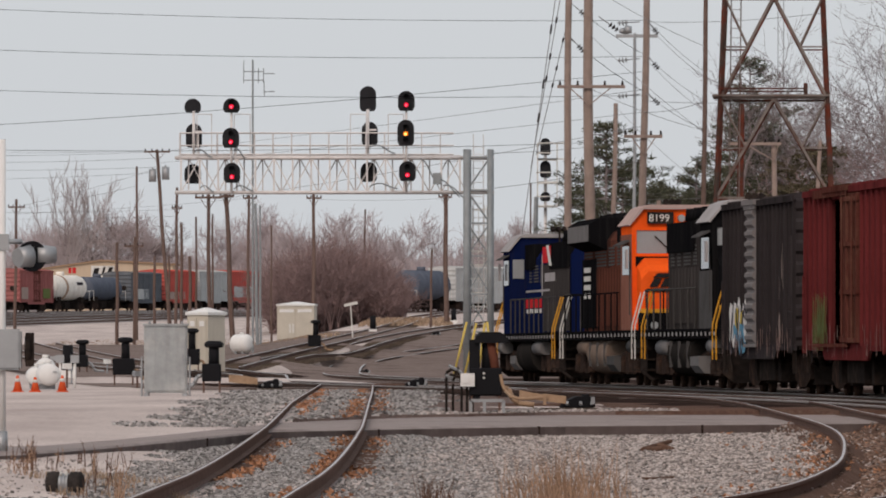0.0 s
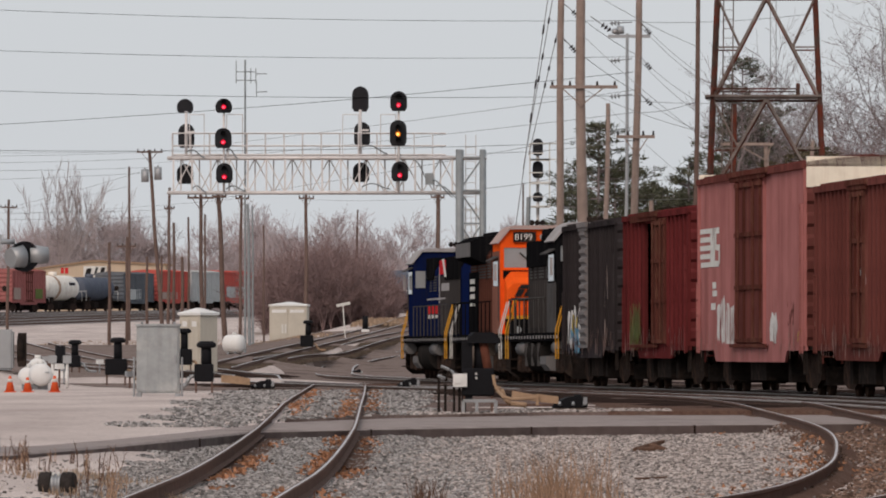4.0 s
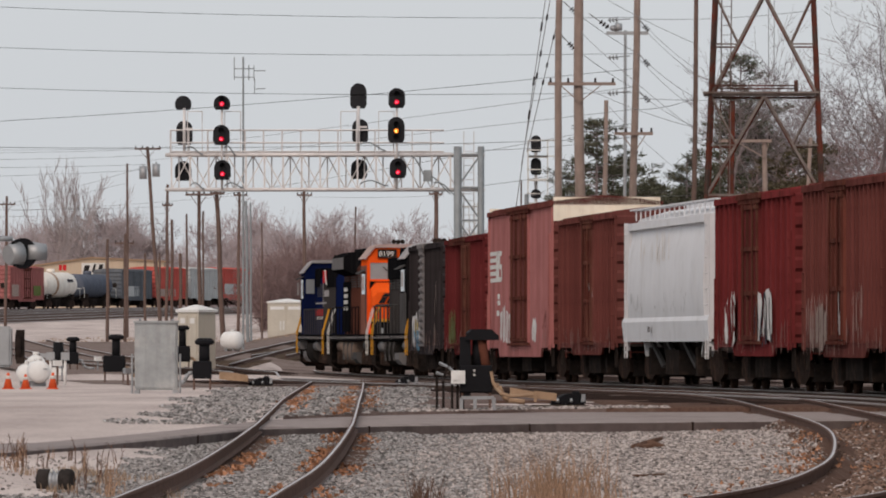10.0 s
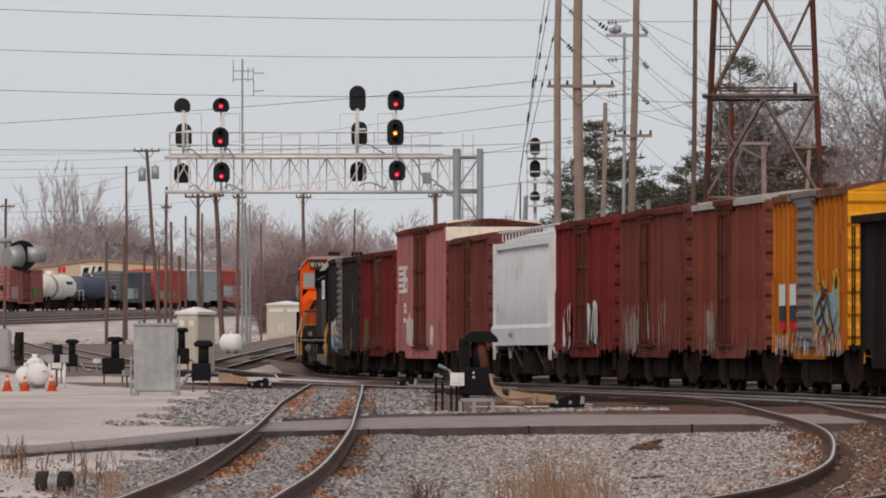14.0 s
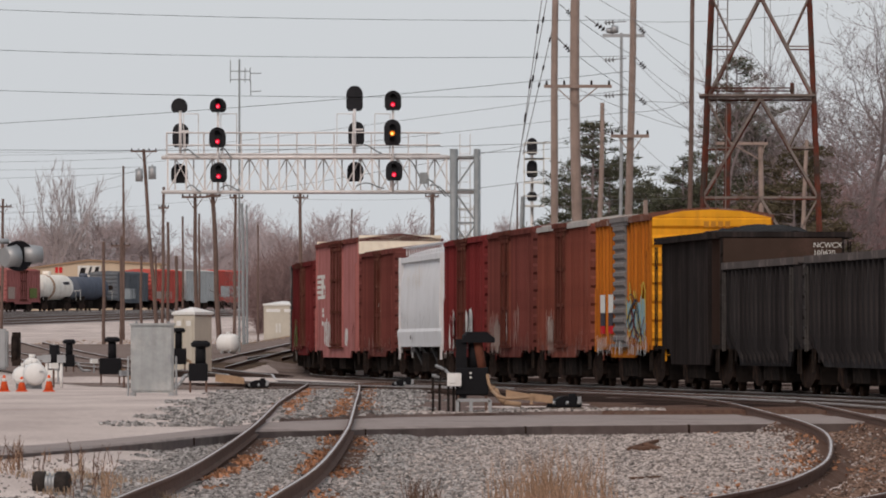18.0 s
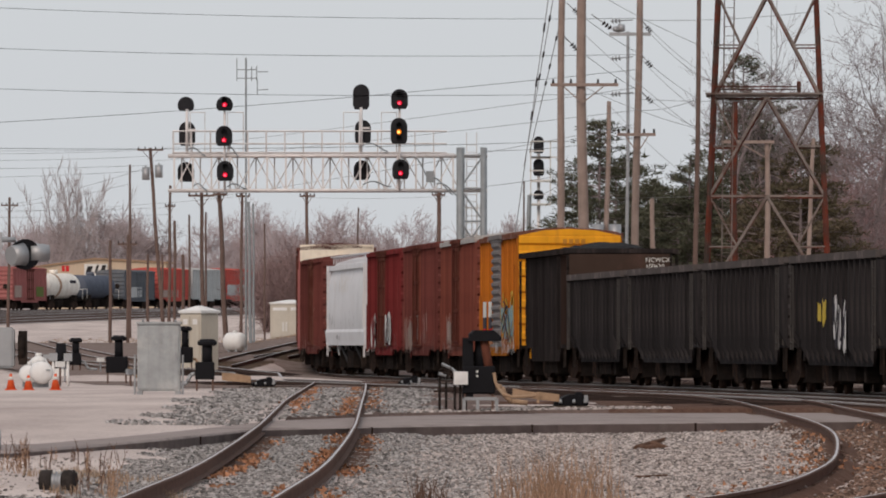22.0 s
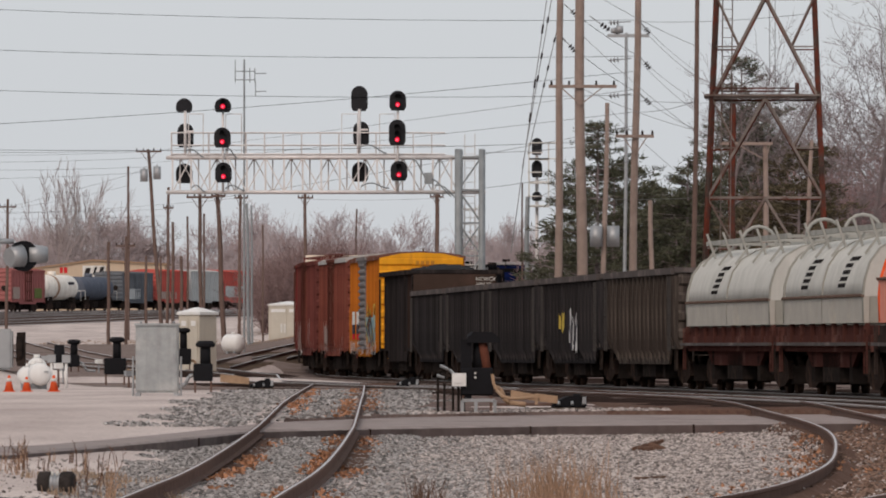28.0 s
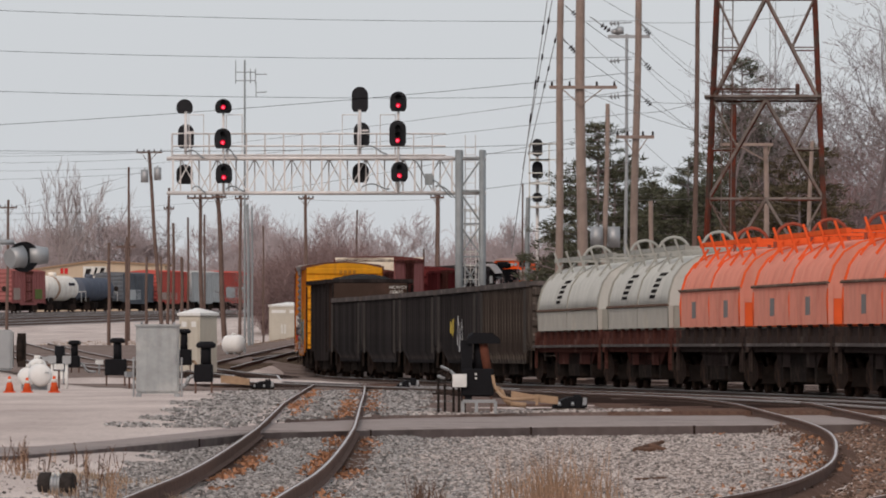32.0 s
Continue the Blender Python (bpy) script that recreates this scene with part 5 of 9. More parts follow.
hopper_car(19.6, 4.28)
_g = boxcar(15.85, 4.45, "deep red ribbed boxcar with white graffiti low on its side", DEEP_RED, DEEP_RED, DEEP_RED, DEEP_RED, DOOR_BROWN, 16, (0.2, 3.0), "bars")
scrawl(_g, -1.58, -3.8, -0.6, 1.0, 2.3, SPRAY_WHITE, 2, 13, style="block", fat=0.95)
scrawl(_g, -1.58, 3.1, 5.4, 0.95, 2.25, SPRAY_WHITE, 2, 14, style="block", fat=0.75)
scrawl(_g, -1.59, 3.1, 5.4, 1.0, 2.2, DEEP_RED, 6, 15, "gaps in the white letters")
scrawl(_g, -1.59, -4.0, -0.6, 1.0, 2.3, SPRAY_DARK, 7, 16, fat=0.8)
_g = boxcar(15.44, 4.47, "rust brown ribbed boxcar with peeling pale paint near the sill", RUST_RED, RUST_RED, RUST_RED, RUST_BROWN, DOOR_BROWN, 20, (1.0, 2.4), "bars")
scrawl(_g, -1.58, 2.4, 6.2, 0.85, 2.2, SPRAY_PALE, 70, 17, "peeling pale paint", 0.8, "streak")
scrawl(_g, -1.58, 2.6, 4.6, 0.95, 2.0, SPRAY_PALE, 3, 117, "pale smeared letters", style="block", fat=0.7)
scrawl(_g, -1.582, -0.3, 0.9, 0.95, 2.3, SPRAY_WHITE, 9, 18, "white paint streaks", 0.8, "streak")
scrawl(_g, -1.58, -3.6, -1.6, 1.1, 2.4, SPRAY_PALE, 14, 118, "pale paint streaks", 0.8, "streak")
_g = boxcar(15.0, 4.44, "weathered orange-brown ribbed boxcar with a galvanised roof", RUST_BROWN, ROOF_GREY, RUST_BROWN, RUST_BROWN, DOOR_BROWN, 22, (0.2, 2.4), "bars")
scrawl(_g, -1.58, 2.0, 4.2, 0.85, 2.2, SPRAY_PALE, 40, 19, "peeling pale paint", 0.8, "streak")
scrawl(_g, -1.58, 2.2, 4.0, 1.2, 2.0, SPRAY_PALE, 2, 119, "pale smeared patch", style="block", fat=0.8)
FADED_LETTER = paint("faded_lettering", (0.36, 0.16, 0.03))
L11 = 13.9
_g = boxcar(L11, 4.37, "yellow ribbed boxcar with a grey slatted door and colourful graffiti", YELLOW_CAR, ROOF_RUST, YELLOW_END, DOOR_GREY, DOOR_GREY, 15, (0.2, 2.7), "slats")
scrawl(_g, -1.57, -5.7, -1.4, 1.2, 2.3, SPRAY_AQUA, 4, 20, style="block", fat=1.35)
scrawl(_g, -1.575, -5.9, -1.2, 1.1, 2.7, SPRAY_YELLOW, 8, 21, fat=0.7)
scrawl(_g, -1.59, -6.5, 6.2, 0.82, 1.4, SPRAY_WHITE, 90, 22, "white drips along the sill", 0.9, "streak")
scrawl(_g, -1.586, -5.5, -1.5, 1.0, 2.2, DEEP_RED, 3, 23, fat=0.6)
scrawl(_g, -1.59, -5.7, -1.5, 1.2, 2.4, SPRAY_DARK, 3, 24, fat=0.5)
for _ya, _yb in ((4.0, 5.1), (2.0, 3.1)):
    part("placard", boxes((-1.585, -1.57, _ya, _yb, 1.95, 2.42)), WHITE_PAINT, _g, "white painted panel")
    part("dark_panel", boxes((-1.587, -1.57, _ya, _yb, 1.6, 1.95)), SPRAY_DARK, _g, "dark painted panel")
    part("red_panel", boxes((-1.586, -1.57, _ya, _yb, 1.4, 1.6)), RED_PAINT, _g, "red painted panel")
bm = bmesh.new()
for _k in range(4):
    box(bm, -0.2 + _k * 0.18, -0.08 + _k * 0.18, -L11 / 2 + 0.45 - 0.1, -L11 / 2 + 0.45 - 0.06, 4.05, 4.2)
part("lettering", bm, FADED_LETTER, _g)
# gable over the end
bm = bmesh.new()
loft(bm, [[(-1.52, y, 4.3), (-0.75, y, 4.46), (0, y, 4.5), (0.75, y, 4.46), (1.52, y, 4.3)] for y in (-L11 / 2 + 0.45 - 0.07, -L11 / 2 + 0.45 + 0.02)])
part("end_gable", bm, YELLOW_END, _g)

SOOT_BROWN = paint("sooty_brown_black", (0.020, 0.0172, 0.0172), (0.033, 0.0268, 0.0258), (0.062, 0.048, 0.043), 0.7, grime=((0.014, 0.011, 0.0105), 0.6), each=0.18)
COAL_BLACK = paint("gondola_black", (0.0225, 0.0215, 0.0232), (0.033, 0.0295, 0.030), (0.085, 0.073, 0.070), 0.55, 0.6, grime=((0.015, 0.0128, 0.0128), 0.5), each=0.24)
GON_BROWN = paint("gondola_brown_black", (0.040, 0.033, 0.030), (0.072, 0.058, 0.051), (0.16, 0.134, 0.115), 0.85, grime=((0.014, 0.011, 0.0105), 0.6), each=0.18)
# chords paler than the bodies: a thin highlight given as colour
CHORD = paint("pale_edge_steel", (0.075, 0.065, 0.063), (0.19, 0.16, 0.15), None)
COAL = surface("coal_load", (0.018, 0.017, 0.017), 0.8, 0, 0.5, 8, 0.8, 12)


def gondola(L, H, label, mat, ribs=16, smooth_sides=False, load=0.0, drop=0.62, chord=None):
    car = thing("gondola_car", Matrix(), label, "gondola car", "train cars")
    pitch, L = L, L - COUPLING
    W, z0 = 1.46, 1.1
    for s in (-1, 1):
        bm = bmesh.new()
        low = [(-L / 2, 1.0), (-L / 2 + 1.7, 1.0), (-L / 2 + 2.1, drop), (L / 2 - 2.1, drop), (L / 2 - 1.7, 1.0), (L / 2, 1.0)]
        side_plate(bm, min(s * (W - 0.06), s * W), max(s * (W - 0.06), s * W), low, H)
        wall = part("side_wall", bm, mat, car)
        if not smooth_sides:
            rib = {}
            for zl in (1.0, drop + 0.05):
                bm = bmesh.new()
                loft(bm, [[(s * W, yy, zl), (s * (W + 0.05), yy, zl + 0.1), (s * (W + 0.17), yy, zl + 0.34), (s * (W + 0.17), yy, H - 0.04), (s * W, yy, H - 0.06)] for yy in (-0.07, 0.07)])
                rib[zl] = mesh_of("side_rib", bm, mat)
            for k in range(ribs + 1):
                y = -L / 2 + 0.12 + k * (L - 0.24) / ribs
                under(wall, "side_rib", rib[1.0 if abs(y) > L / 2 - 1.9 else drop + 0.05], Matrix.Translation((0, y, 0)))
        bm = bmesh.new()
        box(bm, min(s * (W - 0.09), s * (W + 0.2)), max(s * (W - 0.09), s * (W + 0.2)), -L / 2, L / 2, H - 0.04, H + 0.12)
        part("top_chord", bm, chord or mat, car)
        for e in (-1, 1):
            ladder(car, s * (W + 0.19), e * (L / 2 - 0.42), 0.95, H - 0.1, RAIL_GREY if not smooth_sides else mat, False)
    for e in (-1, 1):
        corrugated_end(car, e * L / 2, e, W, z0, H, mat, 4)
        part("end_chord", boxes((-W - 0.1, W + 0.1, e * L / 2 - 0.08, e * L / 2 + 0.08, H, H + 0.126)), chord or mat, car)
        ladder(car, -0.9, e * (L / 2 + 0.12), 0.7, H - 0.2, mat)
    part("floor", boxes((-W + 0.07, W - 0.07, -L / 2 + 0.02, L / 2 - 0.02, z0 - 0.1, z0)), mat, car)
    bm = bmesh.new()
    if load:
        rnd = random.Random(int(L * 100))
        nx, ny = 8, 26
        rows = [[bm.verts.new(((-1 + 2 * i / nx) * (W - 0.08), (-1 + 2 * j / ny) * (L / 2 - 0.1), H - 0.1 + load * (1 - (2 * i / nx - 1) ** 2) * (0.55 + 0.45 * min(1, 6 * min(j, ny - j) / ny)) + rnd.uniform(-0.05, 0.05))) for i in range(nx + 1)] for j in range(ny + 1)]
        for p, q in zip(rows, rows[1:]):
            for i in range(nx):
                bm.faces.new((p[i], p[i + 1], q[i + 1], q[i]))
        ob = part("coal_load", bm, COAL, car, "heaped black coal")
    else:
        bm.free()
    running_gear(car, L)
    TRAIN.append((car, pitch))
    return car


_L = 13.28
_g = gondola(_L, 3.63, "smooth black high-sided gondola heaped with coal", SOOT_BROWN, smooth_sides=True, load=0.42)
part("side_panel", boxes((-1.466, -1.46, -_L / 2 + 0.45 + 0.1, -_L / 2 + 0.45 + 1.6, 1.1, 3.6)), paint("side_brown", (0.035, 0.022, 0.018)), _g)
part("end_plate", boxes((-1.4, 1.4, -_L / 2 + 0.45 - 0.14, -_L / 2 + 0.45 - 0.02, 2.8, 3.6)), paint("end_plate_brown", (0.045, 0.03, 0.024), (0.075, 0.042, 0.034)), _g)
text_mesh(_g, "100620", pose(0.72, -_L / 2 + 0.45 - 0.145, 3.2, 90, 0, 0), 0.175, WHITE_PAINT, "white car number")
text_mesh(_g, "NCWCX", pose(0.72, -_L / 2 + 0.45 - 0.145, 3.38, 90, 0, 0), 0.175, WHITE_PAINT, "white reporting mark")
for _L, _mat, _lab in ((14.7, COAL_BLACK, "black ribbed gondola car with a paler top chord"), (15.7, COAL_BLACK, "black ribbed gondola car with a paler top chord"),
                       (16.1, COAL_BLACK, "black ribbed gondola car with rust-brown rear corner"), (16.24, COAL_BLACK, "black ribbed gondola car with white and yellow graffiti"),
                       (16.7, GON_BROWN, "rust-streaked brown-black ribbed gondola car")):
    _g = gondola(_L, 2.88, _lab, _mat, chord=CHORD)
    if _L == 16.1:
        part("rust_panel", boxes((-1.468, -1.461, -7.5, -4.6, 1.05, 2.85)), GON_BROWN, _g, "rust-brown side panels")
    if _L == 16.24:
        scrawl(_g, -1.64, -2.6, -0.3, 0.95, 2.1, SPRAY_WHITE, 3, 31, style="block", fat=0.75)
        scrawl(_g, -1.642, -2.5, -0.3, 1.0, 2.1, SPRAY_DARK, 8, 33, fat=0.7)
        scrawl(_g, -1.64, 1.0, 2.5, 1.5, 2.1, SPRAY_YELLOW, 2, 32, style="block")
        part("rust_panel", boxes((-1.468, -1.461, -7.6, -5.4, 1.05, 2.85)), GON_BROWN, _g, "rust-brown side panels")


FLANGE = paint("grimy_flange", (0.11, 0.075, 0.06), (0.2, 0.15, 0.12), None)
HOOP_RUST = paint("rusty_hoop", (0.22, 0.06, 0.04), (0.12, 0.05, 0.04), None)


def coil_car(L, label, hood_mat, low_mat, rib_mat, frame_mat, ridge_mat, vents, seam=2.1):
    car = thing("coil_car", Matrix(), label, "coil car", "train cars")
    sec = [(-1.48, 1.55), (-1.5, 2.15), (-1.47, 2.5), (-1.36, 2.9), (-1.15, 3.22), (-0.8, 3.45), (-0.4, 3.56), (0.4, 3.56), (0.8, 3.45), (1.15, 3.22), (1.36, 2.9), (1.47, 2.5), (1.5, 2.15), (1.48, 1.55)]
    squat = lambda z: 1.55 + (z - 1.55) * 0.915
    sec = [(x, squat(z)) for x, z in sec]
    h0, h1 = -L / 2 + 0.75, L / 2 - 0.75
    bm = bmesh.new()
    loft(bm, [[(x * 1.0, y, z) for x, z in sec[1:-1]] for y in (h0, h1)], smooth=True)
    hood = part("hood", bm, hood_mat, car)
    for s in (-1, 1):
        bm = bmesh.new()
        box(bm, min(s * 1.4, s * 1.51), max(s * 1.4, s * 1.51), h0 - 0.02, h1 + 0.02, 1.55, seam)
        part("hood_skirt", bm, low_mat, car)
        bm = bmesh.new()
        m = int((h1 - h0) / 0.24)
        loft(bm, [[(s * 1.48, h0 + k * (h1 - h0) / m, seam + w - 0.02), (s * 1.56, h0 + k * (h1 - h0) / m, seam + w - 0.02), (s * 1.56, h0 + k * (h1 - h0) / m, seam + w + 0.02), (s * 1.48, h0 + k * (h1 - h0) / m, seam + w + 0.02)] for k in range(m + 1) for w in (0.03 * (k % 2),)])
        part("skirt_flange", bm, FLANGE, car)
    n = 2
    for k in range(n + 1):
        y = h0 + k * (h1 - h0) / n
        wide = 0.22 if k in (0, n) else 0.07
        bm = bmesh.new()
        loft(bm, [[(x * 1.02, yy, 1.55 + (z - 1.55) * 1.015) for x, z in sec] for yy in (y - wide / 2 + (0.12 if k == 0 else 0) - (0.12 if k == n else 0), y + wide / 2 + (0.12 if k == 0 else 0) - (0.12 if k == n else 0))], smooth=True)
        part("hood_rib", bm, rib_mat, car)
    # stacking guides leaning outwards, ridge beam, lifting hoops
    for k in range(5):
        y = h0 + (k + 0.5) * (h1 - h0) / 5
        for s in (-1, 1):
            bm = bmesh.new()
            bar(bm, (s * 0.92, y, squat(3.1)), (s * 1.2, y, squat(3.98)), 0.08, 0.05)
            bar(bm, (s * 1.3, y, squat(3.12)), (s * 0.95, y, squat(3.62)), 0.06, 0.05)
            part("stacking_guide", bm, ridge_mat, car)
    bm = bmesh.new()
    for s in (-1, 1):
        box(bm, s * 1.02 - 0.05, s * 1.02 + 0.05, h0 + 0.4, h1 - 0.4, squat(3.68), squat(3.8))
    for y in (h0 + 0.5, (h0 + h1) / 2, h1 - 0.5):
        box(bm, -1.0, 1.0, y - 0.05, y + 0.05, squat(3.69), squat(3.77))
    part("ridge_beam", bm, ridge_mat, car)
    for y in (h0 + 2.2, h1 - 2.2):
        bm = bmesh.new()
        pts = [(math.cos(a) * 0.42, y, squat(3.72) + math.sin(a) * 0.42) for a in np.linspace(0, math.pi, 9)]
        pts = [(0.42, y, squat(3.5))] + pts + [(-0.42, y, squat(3.5))]
        bend(bm, pts, 0.04, 6)
        part("lifting_hoop", bm, ridge_mat if vents else HOOP_RUST, car)
    # striped emblem on the hood: bars and a leaning wedge
    if vents:
        for f in vents:
            y = h1 - f * (h1 - h0)
            for k in range(5):
                z = 2.3 + 0.14 * k
                x0, x1 = (float(np.interp(q, [v[1] for v in sec[1:6]], [v[0] for v in sec[1:6]])) for q in (z, z + 0.085))
                ys = y - 0.16 * k
                bm = bmesh.new()
                loft(bm, [[(xx - 0.014, ya, zz), (xx - 0.014, ya - (1.15 if k < 4 else 1.5), zz), (xx + 0.02, ya - (1.15 if k < 4 else 1.5), zz), (xx + 0.02, ya, zz)] for xx, zz, ya in ((x0, z, ys), (x1, z + 0.085, ys - 0.1))])
                part("emblem_bar", bm, LOGO_BLACK, car, "dark bar of a striped emblem")
    # frame
    part("deck", boxes((-1.4, 1.4, -L / 2, L / 2, 1.28, 1.5)), frame_mat, car)
    for s in (-1, 1):
        bm = bmesh.new()
        box(bm, min(s * 1.25, s * 1.45), max(s * 1.25, s * 1.45), -L / 2, L / 2, 0.95, 1.3)
        y = -L / 2 + 0.6
        while y < L / 2 - 0.4:
            box(bm, min(s * 1.4, s * 1.5), max(s * 1.4, s * 1.5), y, y + 0.08, 1.12, 1.55)
            y += 1.9
        part("side_sill", bm, frame_mat, car)
        bm = bmesh.new()
        side_plate(bm, min(s * 1.2, s * 1.3), max(s * 1.2, s * 1.3), [(-L / 2 + 3.4, 0.95), (-L / 2 + 4.4, 0.62), (L / 2 - 4.4, 0.62), (L / 2 - 3.4, 0.95)], 1.0)
        part("fish_belly", bm, frame_mat, car)
        part("running_board", boxes((min(s * 1.3, s * 1.62), max(s * 1.3, s * 1.62), -L / 2 + 0.3, L / 2 - 0.3, 1.08, 1.15)), CHORD, car, "pale running board")
        for e in (-1, 1):
            ladder(car, s * 1.52, e * (L / 2 - 0.4), 0.5, 1.5, frame_mat, False)
    running_gear(car, L)
    TRAIN.append((car, L))
    return car


HOOD_SILVER = paint("weathered_silver_hood", (0.39, 0.385, 0.36), (0.32, 0.315, 0.29), (0.46, 0.445, 0.415), 0.5, 0.6)
HOOD_GREY = paint("hood_skirt_grey", (0.32, 0.3, 0.27), (0.44, 0.39, 0.32), None)
HOOD_RIB_GREY = paint("hood_rib_grey", (0.24, 0.235, 0.21), (0.36, 0.35, 0.31), None)
HOOD_PINK = paint("faded_orange_hood", (0.52, 0.2, 0.15), (0.46, 0.15, 0.108), (0.55, 0.3, 0.235), 0.4, 0.6)
HOOD_ORANGE = paint("bright_orange_trim", (0.60, 0.095, 0.03), (0.5, 0.085, 0.032), None, 0.3, 0.5)
FRAME_BROWN = paint("coil_frame_brown", (0.06, 0.025, 0.021), (0.12, 0.065, 0.055), None)
FRAME_DARK = paint("coil_frame_dark", (0.035, 0.026, 0.024), (0.07, 0.055, 0.047), None)
RIDGE_GREY = paint("ridge_dull_grey", (0.27, 0.27, 0.25), (0.18, 0.17, 0.15), None)
_s = coil_car(18.3, "coil car with a weathered silver-grey hood", HOOD_SILVER, HOOD_GREY, HOOD_RIB_GREY, FRAME_BROWN, RIDGE_GREY, (0.3,))
_s = coil_car(15.9, "coil car with a weathered silver-grey hood", HOOD_SILVER, HOOD_GREY, HOOD_RIB_GREY, FRAME_BROWN, RIDGE_GREY, (0.22, 0.68))
for _k in range(3):
    _s = coil_car((13.9, 15.5, 15.5)[_k], "coil car with a faded orange hood and bright orange ribs", HOOD_PINK, HOOD_PINK, HOOD_ORANGE, FRAME_DARK, HOOD_ORANGE, (), 2.42)
    _s2 = (13.9, 15.5, 15.5)[_k]
    part("placard", boxes((-1.517, -1.51, 2.8, 3.6, 1.76, 2.16)), DOOR_GREY, _s, "grey placard")
    part("placard", boxes((-1.517, -1.51, -3.8, -3.0, 1.76, 2.16)), DOOR_GREY, _s, "grey placard")

# ---- signal bridge over the line ----
GALV = surface("galvanised_truss", (0.68, 0.65, 0.64), 0.5, 0.25, 0.1, 2, 0.05, second=(0.5, 0.46, 0.44), second_scale=0.8)
COLUMN_GREY = surface("weathered_column_grey", (0.27, 0.29, 0.30), 0.6, 0.3, 0.2, 2, 0.1)
SIGNAL_BLACK = surface("signal_black", (0.010, 0.010, 0.012), 0.75, 0, 0.2, 3, 0.05, spec=0.12)
RED_LAMP = surface("lit_red_lens", (0.62, 0.006, 0.03), 0.3, 0, 0.05, 3, 0, glow=1.0)
RED_CORE = surface("red_bulb_glow", (1.0, 0.09, 0.15), 0.3, 0, 0.05, 3, 0, glow=1.7)
YELLOW_CORE = surface("yellow_bulb_glow", (1.0, 0.62, 0.16), 0.3, 0, 0.05, 3, 0, glow=2.0)
HEAD_BLACK = surface("weathered_signal_black", (0.026, 0.026, 0.029), 0.75, 0, 0.25, 3, 0.05, spec=0.05)
YELLOW_LAMP = surface("lit_yellow_lens", (0.8, 0.2, 0.012), 0.3, 0, 0.05, 3, 0, glow=1.1)
GY = 350.0
BRIDGE_L, BRIDGE_R = -10.495, 0.719
Z_TOP, Z_LOW, Z_RAIL = 8.181, 6.818, 9.164


